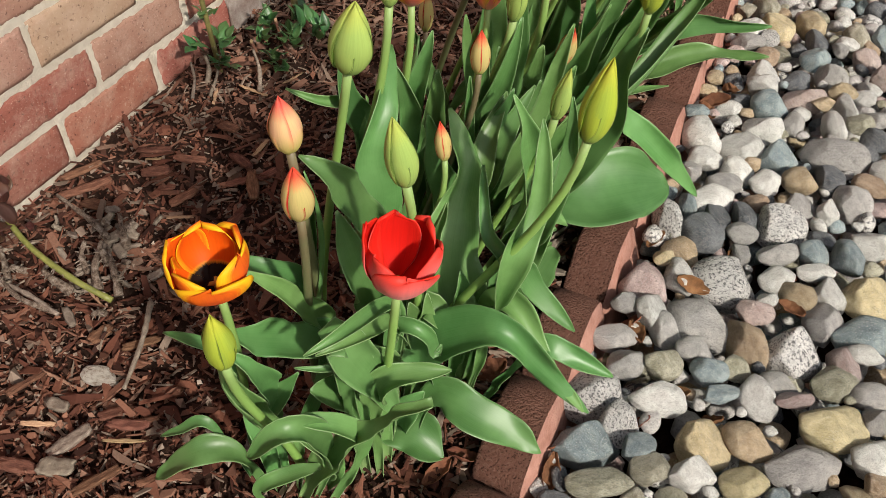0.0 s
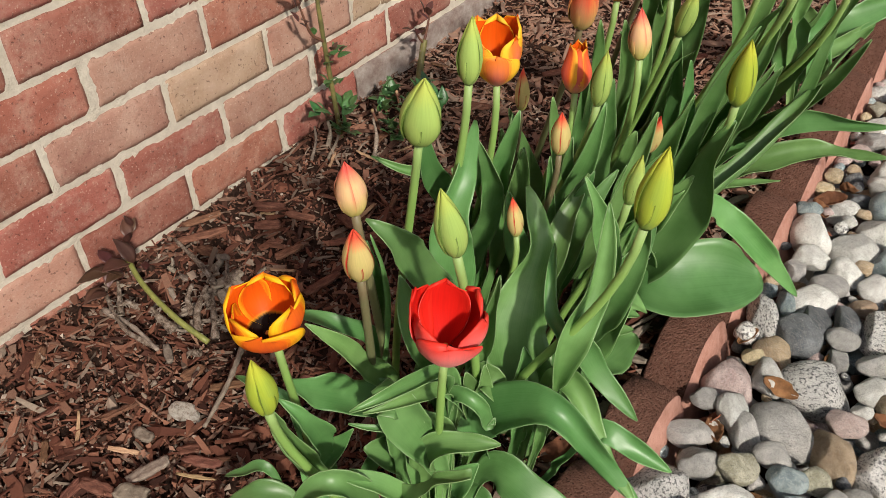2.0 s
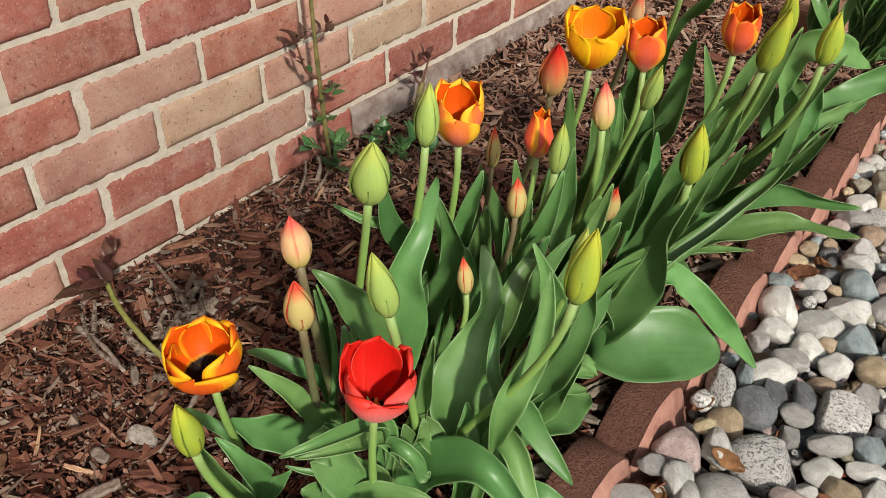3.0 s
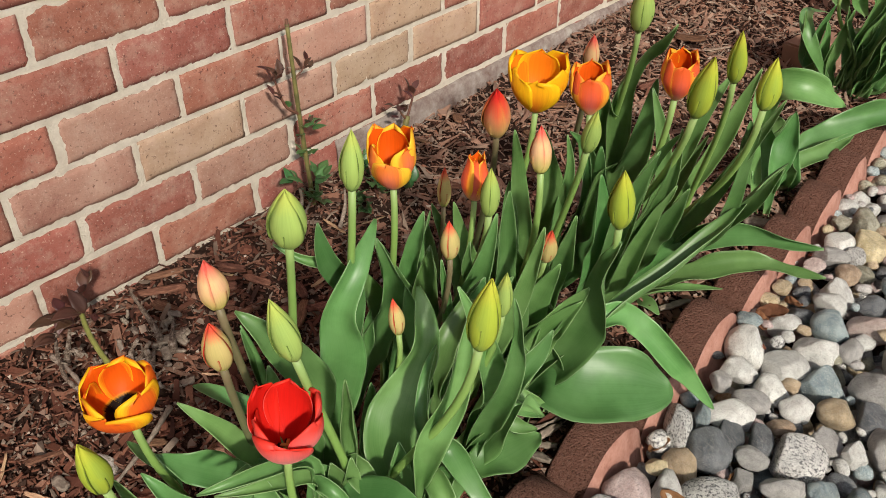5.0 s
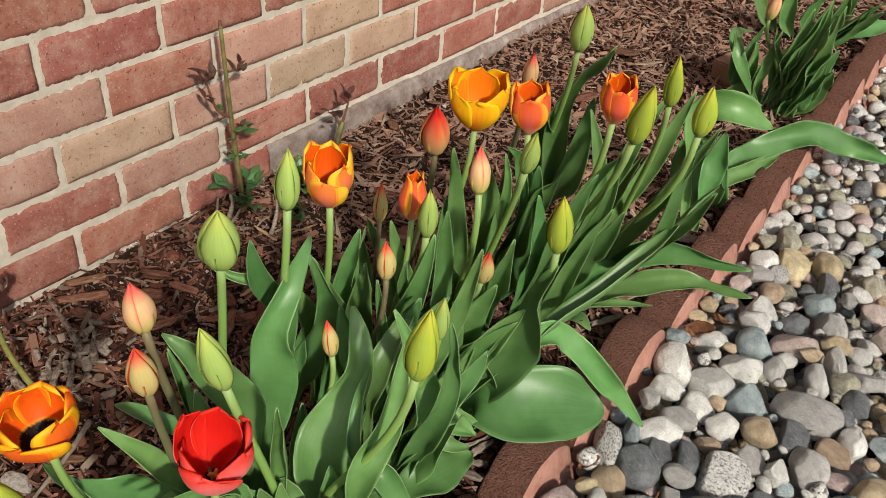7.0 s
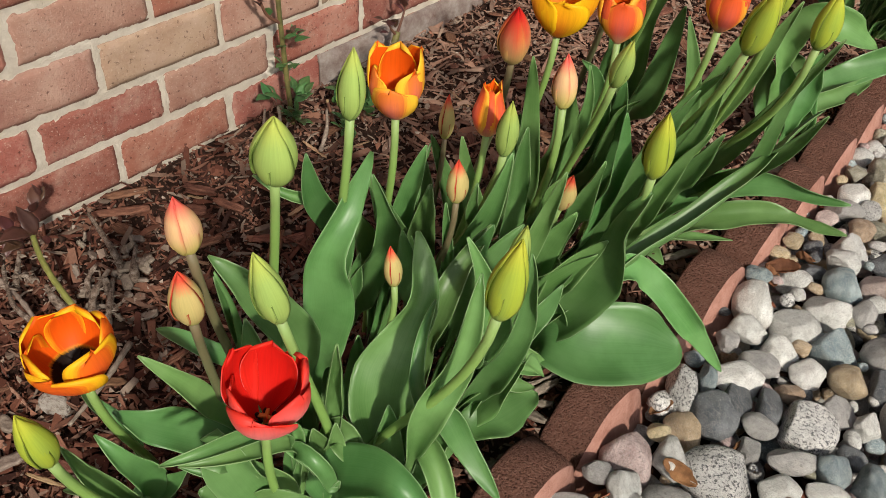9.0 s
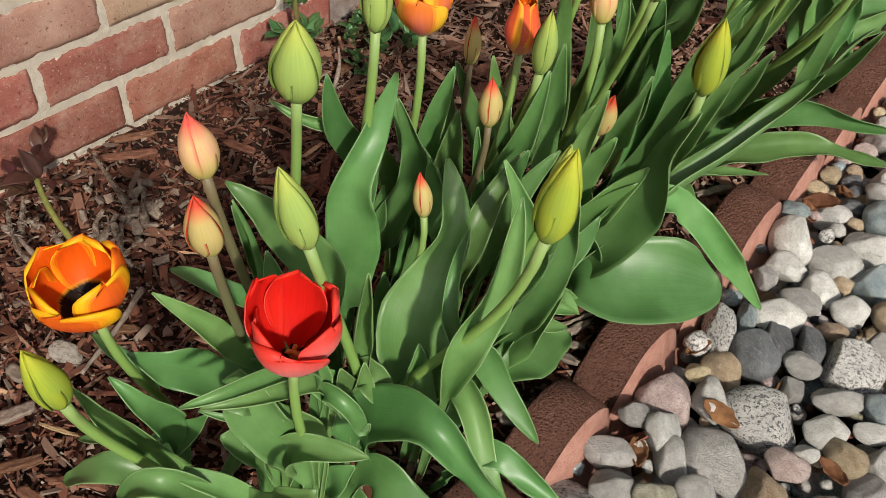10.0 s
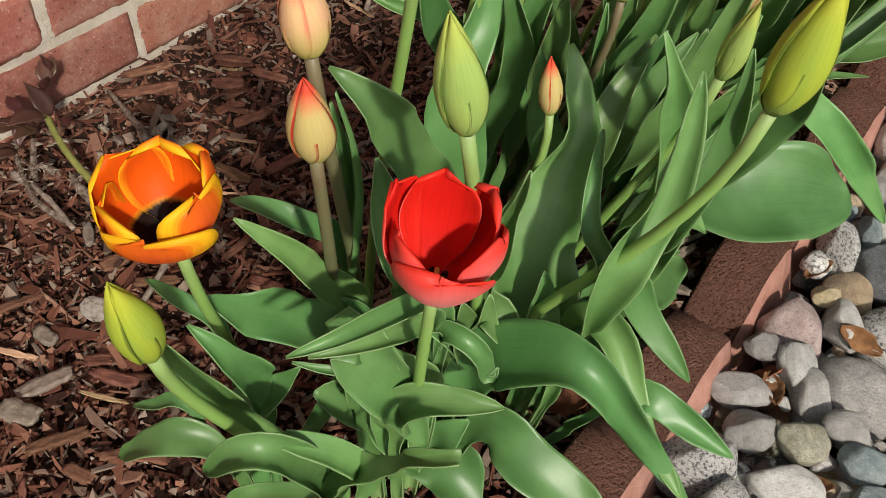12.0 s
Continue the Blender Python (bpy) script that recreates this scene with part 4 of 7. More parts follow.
LEAVES.setdefault("l", []).extend([
    (((0.698, -0.230, 0.0), (0.725, -0.215, 0.100), (0.740, -0.205, 0.160), (0.750, -0.200, 0.190)), 0.030, (0.25, -0.49, 0.84), 0.35, 0.08, 0, BROAD),
])
LEAVES.setdefault("c", []).extend([
    (((0.652, -0.287, 0.0), (0.639, -0.297, 0.180), (0.645, -0.325, 0.280), (0.636, -0.327, 0.337)), 0.034, (0.45, -0.34, 0.83), 0.35, 0.05, 0, BROAD),
    (((0.647, -0.277, 0.0), (0.628, -0.272, 0.250), (0.633, -0.300, 0.320), (0.634, -0.322, 0.370), (0.613, -0.336, 0.393)), 0.038, (0.59, -0.36, 0.72), 0.3, 0.05, 0, LANCE),
])
LEAVES.setdefault("n", []).extend([
    (((0.578, -0.308, 0.0), (0.604, -0.320, 0.160), (0.600, -0.358, 0.240), (0.595, -0.378, 0.280), (0.581, -0.392, 0.302)), 0.024, (0.53, -0.27, 0.80), 0.35, 0.04, 0, LANCE),
    (((0.556, -0.292, 0.0), (0.551, -0.280, 0.160), (0.534, -0.304, 0.200), (0.512, -0.315, 0.210), (0.475, -0.323, 0.200)), 0.020, (0.48, -0.30, 0.82), 0.35, 0.04, 0, LANCE),
    (((0.566, -0.297, 0.0), (0.574, -0.294, 0.200), (0.588, -0.308, 0.280), (0.603, -0.328, 0.360)), 0.014, (0.55, -0.34, 0.76), 0.9, 0.03, 0, RIBBON),
])
LEAVES.setdefault("a", []).extend([
    (((0.568, -0.222, 0.0), (0.596, -0.224, 0.190), (0.614, -0.220, 0.260), (0.605, -0.222, 0.310), (0.611, -0.195, 0.350), (0.588, -0.145, 0.380)), 0.045, (0.57, -0.41, 0.71), 0.3, 0.05, 0, NECK),
    (((0.556, -0.202, 0.0), (0.564, -0.175, 0.300), (0.550, -0.210, 0.340), (0.523, -0.227, 0.361)), 0.016, (0.56, -0.45, 0.70), 0.6, 0.03, 0, LANCE),
    (((0.555, -0.197, 0.0), (0.564, -0.162, 0.250), (0.570, -0.199, 0.350), (0.573, -0.207, 0.400)), 0.027, (0.48, -0.50, 0.72), 0.3, 0.05, 0, BROAD),
])
LEAVES.setdefault("sm", []).extend([
    (((0.656, -0.205, 0.0), (0.695, -0.228, 0.130), (0.684, -0.223, 0.200), (0.679, -0.190, 0.250), (0.678, -0.166, 0.290), (0.653, -0.152, 0.332)), 0.059, (0.54, -0.41, 0.73), 0.32, 0.06, 0, NECK),
])
LEAVES.setdefault("d", []).extend([
    (((0.544, -0.115, 0.0), (0.580, -0.093, 0.190), (0.572, -0.111, 0.280), (0.559, -0.121, 0.330)), 0.028, (0.48, -0.50, 0.72), 0.35, 0.05, 0, LANCE),
    (((0.539, -0.111, 0.0), (0.568, -0.083, 0.240), (0.588, -0.090, 0.310), (0.605, -0.092, 0.370)), 0.025, (0.40, -0.58, 0.71), 0.5, 0.04, 0, LANCE),
])
LEAVES.setdefault("e", []).extend([
    (((0.597, -0.084, 0.0), (0.591, -0.075, 0.200), (0.606, -0.090, 0.280), (0.607, -0.085, 0.323)), 0.028, (0.41, -0.55, 0.73), 0.35, 0.05, 0, BROAD),
    (((0.631, -0.113, 0.0), (0.679, -0.147, 0.240), (0.679, -0.120, 0.280), (0.684, -0.086, 0.320)), 0.025, (0.30, -0.57, 0.77), 0.45, 0.04, 0, LANCE),
    (((0.629, -0.096, 0.0), (0.673, -0.104, 0.210), (0.690, -0.095, 0.280), (0.705, -0.064, 0.320)), 0.023, (0.34, -0.57, 0.75), 0.4, 0.05, 0, LANCE),
])
LEAVES.setdefault("k", []).extend([
    (((0.678, 0.014, 0.0), (0.705, 0.004, 0.125), (0.758, 0.013, 0.135), (0.794, 0.052, 0.130), (0.831, 0.104, 0.110)), 0.084, (-0.00, -0.63, 0.78), 0.22, 0.05, 0, ROUND),
    (((0.691, 0.033, 0.0), (0.738, 0.054, 0.190), (0.762, 0.100, 0.190), (0.816, 0.130, 0.130), (0.863, 0.169, 0.050)), 0.031, (0.00, -0.66, 0.75), 0.35, 0.03, 0, LANCE),
])
LEAVES.setdefault("near_sprout", []).extend([
    (((0.680, 0.670, 0.0), (0.666, 0.626, 0.250), (0.722, 0.624, 0.290), (0.773, 0.683, 0.254)), 0.046, (0.46, -0.65, 0.61), 0.3, 0.06, 0, BROAD),
    (((0.696, 0.680, 0.0), (0.705, 0.651, 0.120), (0.704, 0.666, 0.180), (0.708, 0.664, 0.230)), 0.038, (0.38, -0.67, 0.63), 0.4, 0.06, 0, BROAD),
    (((0.686, 0.686, 0.0), (0.681, 0.664, 0.080), (0.672, 0.677, 0.140), (0.655, 0.663, 0.200)), 0.035, (0.30, -0.70, 0.64), 0.4, 0.06, 0, LANCE),
    (((0.681, 0.756, 0.0), (0.666, 0.840, 0.060), (0.713, 0.937, 0.100), (0.771, 1.019, 0.110), (0.821, 1.062, 0.090), (0.897, 1.143, 0.050)), 0.049, (0.23, -0.76, 0.60), 0.4, 0.1, 15, RIBBON),
])
LEAVES.setdefault("near_sprout", []).extend([
    (((0.640, 0.741, 0.050), (0.703, 0.843, 0.070), (0.731, 0.950, 0.080)), 0.031, (0.32, -0.70, 0.64), 0.5, 0.06, 0, RIBBON),
    (((0.674, 0.726, 0.0), (0.650, 0.766, 0.080), (0.657, 0.744, 0.140), (0.642, 0.704, 0.190)), 0.043, (0.39, -0.67, 0.63), 0.35, 0.06, 0, BROAD),
])
LEAVES.setdefault("x", []).extend([
    (((0.634, 0.394, 0.0), (0.656, 0.311, 0.200), (0.686, 0.326, 0.290), (0.712, 0.313, 0.370), (0.732, 0.325, 0.420)), 0.022, (0.40, -0.67, 0.62), 0.4, 0.05, 0, RIBBON),
])
# leaves further along
LEAVES.setdefault("m", []).extend([
    (((0.565, -0.277, 0.000), (0.604, -0.315, 0.284), (0.611, -0.325, 0.339), (0.614, -0.334, 0.376)), 0.012, (-0.53, -0.74, 0.42), 0.5, 0.05, 0),
])
LEAVES.setdefault("d", []).extend([
    (((0.499, -0.131, 0.000), (0.558, -0.141, 0.169), (0.597, -0.133, 0.288), (0.596, -0.152, 0.363)), 0.036, (0.70, -0.46, 0.54), 0.35, 0.1, 0),
    (((0.496, -0.132, 0.000), (0.540, -0.148, 0.144), (0.567, -0.152, 0.217), (0.582, -0.155, 0.262)), 0.023, (0.70, -0.42, 0.58), 0.5, 0.15, 0),
])
LEAVES.setdefault("f", []).extend([
    (((0.504, -0.072, 0.000), (0.534, -0.084, 0.113), (0.542, -0.060, 0.230), (0.558, -0.032, 0.320)), 0.030, (0.70, -0.47, 0.54), 0.4, 0.1, 20),
    (((0.508, -0.068, 0.000), (0.556, -0.056, 0.087), (0.584, -0.074, 0.228), (0.602, -0.082, 0.317)), 0.033, (0.68, -0.48, 0.56), 0.4, 0.08, 0),
    (((0.505, -0.071, 0.000), (0.540, -0.079, 0.113), (0.549, -0.117, 0.235), (0.554, -0.141, 0.309)), 0.037, (0.71, -0.44, 0.55), 0.3, 0.1, 0),
])
LEAVES.setdefault("sm", []).extend([
    (((0.618, -0.183, 0.037), (0.624, -0.204, 0.145), (0.632, -0.205, 0.222)), 0.029, (0.66, -0.38, 0.65), 0.5, 0.1, 0),
    (((0.589, -0.196, 0.000), (0.639, -0.178, 0.064), (0.639, -0.187, 0.113), (0.640, -0.192, 0.164)), 0.023, (0.64, -0.38, 0.66), 0.5, 0.15, 0),
])
LEAVES.setdefault("l2", []).extend([
    (((0.658, -0.121, 0.000), (0.737, -0.126, 0.199), (0.735, -0.143, 0.284), (0.725, -0.174, 0.383)), 0.034, (0.62, -0.49, 0.61), 0.4, 0.1, 0),
    (((0.661, -0.121, 0.000), (0.758, -0.126, 0.240), (0.769, -0.137, 0.330), (0.770, -0.148, 0.378)), 0.025, (0.61, -0.53, 0.59), 0.4, 0.1, 0),
    (((0.660, -0.120, 0.000), (0.748, -0.120, 0.175), (0.740, -0.081, 0.174), (0.757, -0.065, 0.150)), 0.032, (0.14, -0.24, 0.96), 0.3, 0.15, 0),
    (((0.656, -0.121, 0.000), (0.723, -0.128, 0.181), (0.715, -0.070, 0.166), (0.722, -0.046, 0.153)), 0.023, (0.14, -0.24, 0.96), 0.3, 0.15, 0),
])
LEAVES.setdefault("k", []).extend([
    (((0.652, 0.018, 0.000), (0.722, 0.008, 0.148), (0.750, 0.139, 0.228), (0.820, 0.336, 0.324)), 0.031, (-0.53, -0.74, 0.42), 0.5, 0.08, 0),
    (((0.657, 0.017, 0.000), (0.760, -0.003, 0.259), (0.774, -0.013, 0.326), (0.797, -0.017, 0.383)), 0.047, (0.57, -0.61, 0.55), 0.45, 0.1, 0),
    (((0.651, 0.018, 0.000), (0.714, 0.006, 0.154), (0.688, -0.006, 0.191), (0.665, -0.021, 0.215)), 0.040, (0.60, -0.54, 0.59), 0.3, 0.1, 0),
])
LEAVES.setdefault("k", []).extend([
    (((0.647, 0.019, 0.000), (0.688, 0.010, 0.105), (0.646, 0.017, 0.111), (0.594, 0.023, 0.115)), 0.044, (0.14, -0.24, 0.96), 0.3, 0.1, 0),
])
LEAVES.setdefault("v", []).extend([
    (((0.598, 0.298, 0.000), (0.646, 0.289, 0.057), (0.754, 0.359, 0.175), (0.881, 0.376, 0.200)), 0.036, (0.14, -0.24, 0.96), 0.35, 0.12, 30),
    (((0.635, 0.295, 0.037), (0.766, 0.376, 0.114), (0.887, 0.410, 0.135)), 0.035, (0.14, -0.24, 0.96), 0.35, 0.12, 40),
    (((0.633, 0.301, 0.021), (0.694, 0.343, 0.051), (0.762, 0.378, 0.068)), 0.019, (0.14, -0.24, 0.96), 0.4, 0.05, 0),
    (((0.632, 0.307, 0.005), (0.666, 0.312, 0.032), (0.707, 0.300, 0.036)), 0.028, (0.14, -0.24, 0.96), 0.3, 0.05, 0),
    (((0.606, 0.289, 0.000), (0.696, 0.230, 0.235), (0.712, 0.219, 0.331), (0.696, 0.194, 0.437)), 0.027, (0.56, -0.70, 0.45), 0.35, 0.1, 20),
])
LEAVES.setdefault("j", []).extend([
    (((0.615, -0.010, 0.000), (0.678, -0.014, 0.173), (0.708, -0.017, 0.258), (0.731, -0.018, 0.323)), 0.036, (0.60, -0.56, 0.57), 0.4, 0.1, 0),
    (((0.618, -0.010, 0.000), (0.692, -0.011, 0.180), (0.728, -0.008, 0.235), (0.757, -0.007, 0.280)), 0.030, (0.59, -0.56, 0.58), 0.35, 0.12, 0),
    (((0.620, -0.010, 0.000), (0.707, -0.010, 0.206), (0.742, -0.009, 0.260), (0.763, -0.008, 0.302)), 0.038, (0.58, -0.58, 0.57), 0.35, 0.1, 0),
    (((0.614, -0.010, 0.000), (0.670, -0.014, 0.149), (0.682, -0.023, 0.234), (0.698, -0.027, 0.302)), 0.032, (0.62, -0.54, 0.57), 0.4, 0.1, 0),
])
LEAVES.setdefault("e", []).extend([
    (((0.575, -0.090, 0.000), (0.638, -0.094, 0.168), (0.653, -0.109, 0.274), (0.662, -0.127, 0.355)), 0.018, (0.66, -0.49, 0.57), 0.5, 0.04, 0),
    (((0.578, -0.090, 0.000), (0.656, -0.091, 0.196), (0.677, -0.099, 0.280), (0.697, -0.101, 0.336)), 0.034, (0.65, -0.50, 0.57), 0.35, 0.08, 0),
    (((0.574, -0.091, 0.000), (0.628, -0.098, 0.165), (0.625, -0.121, 0.231), (0.624, -0.141, 0.308)), 0.038, (0.67, -0.46, 0.58), 0.35, 0.1, 0),
])
LEAVES.setdefault("s16", []).extend([
    (((0.488, 0.049, 0.000), (0.536, 0.043, 0.147), (0.539, 0.019, 0.237), (0.537, -0.007, 0.308)), 0.024, (0.69, -0.52, 0.51), 0.4, 0.08, 0),
    (((0.482, 0.046, 0.000), (0.496, 0.019, 0.119), (0.519, 0.011, 0.203), (0.527, -0.007, 0.278)), 0.029, (0.69, -0.50, 0.52), 0.4, 0.08, 0),
])
LEAVES.setdefault("s17", []).extend([
    (((0.556, -0.003, 0.000), (0.623, -0.023, 0.216), (0.626, -0.056, 0.328), (0.633, -0.076, 0.386)), 0.025, (0.68, -0.53, 0.51), 0.4, 0.08, 0),
    (((0.560, -0.001, 0.000), (0.647, -0.011, 0.224), (0.666, -0.027, 0.317), (0.684, -0.050, 0.409)), 0.031, (0.65, -0.56, 0.52), 0.3, 0.08, 0),
])
LEAVES.setdefault("s18", []).extend([
    (((0.562, -0.052, 0.000), (0.636, -0.064, 0.217), (0.673, -0.073, 0.331), (0.692, -0.079, 0.400)), 0.031, (0.66, -0.54, 0.53), 0.5, 0.04, 0),
    (((0.565, -0.051, 0.000), (0.655, -0.061, 0.243), (0.654, -0.078, 0.302), (0.662, -0.084, 0.354)), 0.024, (0.66, -0.52, 0.54), 0.4, 0.1, 0),
    (((0.571, -0.050, 0.000), (0.696, -0.050, 0.259), (0.719, -0.055, 0.330), (0.737, -0.061, 0.395)), 0.026, (0.62, -0.56, 0.54), 0.35, 0.08, 0),
])
LEAVES.setdefault("p", []).extend([
    (((0.476, 0.147, 0.000), (0.570, 0.132, 0.162), (0.598, 0.082, 0.307), (0.622, 0.036, 0.420)), 0.027, (0.66, -0.59, 0.47), 0.3, 0.1, 0),
    (((0.471, 0.146, 0.000), (0.539, 0.122, 0.150), (0.571, 0.097, 0.245), (0.597, 0.065, 0.331)), 0.031, (0.65, -0.57, 0.50), 0.3, 0.08, 0),
])
LEAVES.setdefault("g", []).extend([
    (((0.483, 0.168, 0.000), (0.561, 0.158, 0.141), (0.609, 0.140, 0.267), (0.625, 0.089, 0.400)), 0.038, (0.63, -0.61, 0.48), 0.3, 0.12, 20),
    (((0.486, 0.169, 0.000), (0.578, 0.162, 0.148), (0.642, 0.124, 0.322), (0.646, 0.104, 0.395)), 0.019, (0.62, -0.63, 0.46), 0.5, 0.05, 0),
])
LEAVES.setdefault("q", []).extend([
    (((0.580, 0.097, 0.000), (0.642, 0.080, 0.145), (0.721, -0.004, 0.316), (0.767, -0.055, 0.419)), 0.027, (0.61, -0.59, 0.53), 0.4, 0.1, 0),
    (((0.579, 0.097, 0.000), (0.634, 0.078, 0.142), (0.659, 0.053, 0.244), (0.674, 0.040, 0.300)), 0.048, (0.62, -0.58, 0.54), 0.3, 0.1, 0),
    (((0.580, 0.096, 0.000), (0.638, 0.070, 0.168), (0.631, 0.029, 0.251), (0.632, 0.014, 0.301)), 0.041, (0.64, -0.56, 0.53), 0.3, 0.08, 0),
])
LEAVES.setdefault("h", []).extend([
    (((0.527, 0.237, 0.000), (0.622, 0.222, 0.136), (0.651, 0.177, 0.284), (0.668, 0.144, 0.371)), 0.038, (0.60, -0.64, 0.47), 0.25, 0.1, 0),
    (((0.522, 0.235, 0.000), (0.593, 0.206, 0.160), (0.628, 0.175, 0.276), (0.650, 0.140, 0.373)), 0.018, (0.61, -0.63, 0.47), 0.5, 0.04, 0),
    (((0.524, 0.235, 0.000), (0.602, 0.207, 0.164), (0.655, 0.160, 0.319), (0.685, 0.156, 0.350)), 0.025, (0.61, -0.65, 0.46), 0.3, 0.15, 0),
])
LEAVES.setdefault("s", []).extend([
    (((0.576, 0.177, 0.000), (0.666, 0.158, 0.148), (0.694, 0.121, 0.282), (0.708, 0.083, 0.377)), 0.033, (0.59, -0.63, 0.50), 0.3, 0.1, 0),
    (((0.577, 0.176, 0.000), (0.677, 0.150, 0.178), (0.726, 0.111, 0.326), (0.773, 0.082, 0.432)), 0.028, (0.58, -0.66, 0.49), 0.4, 0.06, 0),
    (((0.579, 0.178, 0.000), (0.690, 0.165, 0.137), (0.738, 0.129, 0.274), (0.792, 0.094, 0.393)), 0.024, (0.56, -0.65, 0.52), 0.4, 0.08, 0),
])
LEAVES.setdefault("w", []).extend([
    (((0.600, 0.265, 0.000), (0.715, 0.184, 0.251), (0.766, 0.132, 0.371), (0.788, 0.092, 0.459)), 0.020, (0.55, -0.69, 0.46), 0.45, 0.06, 0),
    (((0.595, 0.266, 0.000), (0.680, 0.189, 0.231), (0.730, 0.133, 0.355), (0.785, 0.095, 0.450)), 0.023, (0.57, -0.68, 0.46), 0.4, 0.06, 0),
    (((0.600, 0.266, 0.000), (0.713, 0.189, 0.239), (0.751, 0.163, 0.304), (0.790, 0.131, 0.371)), 0.037, (0.55, -0.68, 0.49), 0.3, 0.08, 0),
])
LEAVES.setdefault("x", []).extend([
    (((0.621, 0.493, 0.000), (0.621, 0.456, 0.083), (0.685, 0.441, 0.259), (0.735, 0.406, 0.400)), 0.027, (0.53, -0.74, 0.42), 0.45, 0.05, 0),
    (((0.620, 0.491, 0.000), (0.614, 0.445, 0.096), (0.677, 0.377, 0.247), (0.702, 0.359, 0.310)), 0.023, (0.54, -0.71, 0.44), 0.45, 0.05, 0),
])
LEAVES.setdefault("y", []).extend([
    (((0.632, 0.389, 0.000), (0.700, 0.329, 0.166), (0.794, 0.241, 0.356), (0.848, 0.189, 0.474)), 0.020, (0.51, -0.74, 0.44), 0.45, 0.05, 0),
    (((0.635, 0.389, 0.000), (0.719, 0.328, 0.165), (0.775, 0.278, 0.281), (0.824, 0.204, 0.433)), 0.024, (0.51, -0.72, 0.47), 0.4, 0.05, 0),
    (((0.634, 0.390, 0.000), (0.708, 0.337, 0.145), (0.801, 0.274, 0.278), (0.850, 0.233, 0.375)), 0.024, (0.49, -0.73, 0.48), 0.45, 0.05, 0),
])
LEAVES.setdefault("t", []).extend([
    (((0.459, 0.494, 0.000), (0.504, 0.462, 0.106), (0.564, 0.366, 0.301), (0.667, 0.289, 0.476)), 0.035, (0.61, -0.69, 0.40), 0.45, 0.06, 0),
    (((0.464, 0.492, 0.000), (0.543, 0.443, 0.151), (0.579, 0.405, 0.262), (0.622, 0.346, 0.371)), 0.037, (0.59, -0.69, 0.41), 0.3, 0.06, 0),
    (((0.455, 0.494, 0.000), (0.482, 0.466, 0.083), (0.523, 0.392, 0.247), (0.551, 0.324, 0.356)), 0.046, (0.62, -0.67, 0.41), 0.3, 0.08, 0),
])
LEAVES.setdefault("u", []).extend([
    (((0.433, 0.445, 0.000), (0.501, 0.418, 0.103), (0.524, 0.339, 0.241), (0.518, 0.307, 0.270)), 0.031, (0.63, -0.65, 0.43), 0.4, 0.08, 0),
])
LEAVES.setdefault("near_sprout", []).extend([
    (((0.692, 0.766, 0.027), (0.678, 0.726, 0.116), (0.690, 0.700, 0.203)), 0.053, (0.48, -0.76, 0.43), 0.35, 0.08, 0),
    (((0.667, 0.770, 0.008), (0.640, 0.729, 0.089), (0.627, 0.697, 0.171)), 0.058, (0.50, -0.75, 0.44), 0.35, 0.08, 0),
    (((0.677, 0.770, 0.013), (0.688, 0.748, 0.076), (0.697, 0.718, 0.161)), 0.043, (0.47, -0.76, 0.44), 0.45, 0.05, 0),
])
LEAVES.setdefault("back_sprout", []).extend([
    (((0.579, 1.676, 0.046), (0.632, 1.770, 0.065), (0.717, 1.908, 0.083)), 0.044, (0.14, -0.24, 0.96), 0.4, 0.08, 20),
    (((0.528, 1.680, 0.000), (0.548, 1.671, 0.054), (0.592, 1.646, 0.134), (0.641, 1.617, 0.226)), 0.038, (0.67, -0.57, 0.48), 0.4, 0.05, 0),
    (((0.492, 1.671, 0.037), (0.468, 1.631, 0.119), (0.483, 1.607, 0.202)), 0.039, (0.68, -0.56, 0.47), 0.4, 0.05, 0),
    (((0.520, 1.672, 0.045), (0.528, 1.640, 0.133), (0.559, 1.607, 0.235)), 0.039, (0.67, -0.57, 0.47), 0.4, 0.05, 0),
    (((0.447, 1.661, 0.043), (0.411, 1.630, 0.103), (0.379, 1.603, 0.147)), 0.039, (0.69, -0.56, 0.47), 0.4, 0.05, 0),
    (((0.538, 1.679, 0.000), (0.617, 1.667, 0.075), (0.655, 1.642, 0.160), (0.711, 1.621, 0.213)), 0.029, (0.66, -0.58, 0.48), 0.4, 0.05, 0),
])
LEAVES.setdefault("back_sprout", []).extend([
    (((0.532, 1.679, 0.000), (0.576, 1.670, 0.062), (0.594, 1.652, 0.118), (0.609, 1.623, 0.202)), 0.039, (0.66, -0.57, 0.48), 0.4, 0.05, 0),
    (((0.522, 1.675, 0.037), (0.568, 1.660, 0.101), (0.631, 1.644, 0.145)), 0.042, (0.67, -0.57, 0.48), 0.4, 0.05, 0),
    (((0.551, 1.677, 0.037), (0.613, 1.655, 0.100), (0.665, 1.633, 0.179)), 0.039, (0.66, -0.57, 0.48), 0.4, 0.05, 0),
    (((0.534, 1.680, 0.000), (0.593, 1.675, 0.050), (0.638, 1.656, 0.114), (0.694, 1.634, 0.173)), 0.039, (0.66, -0.58, 0.48), 0.4, 0.05, 0),
])
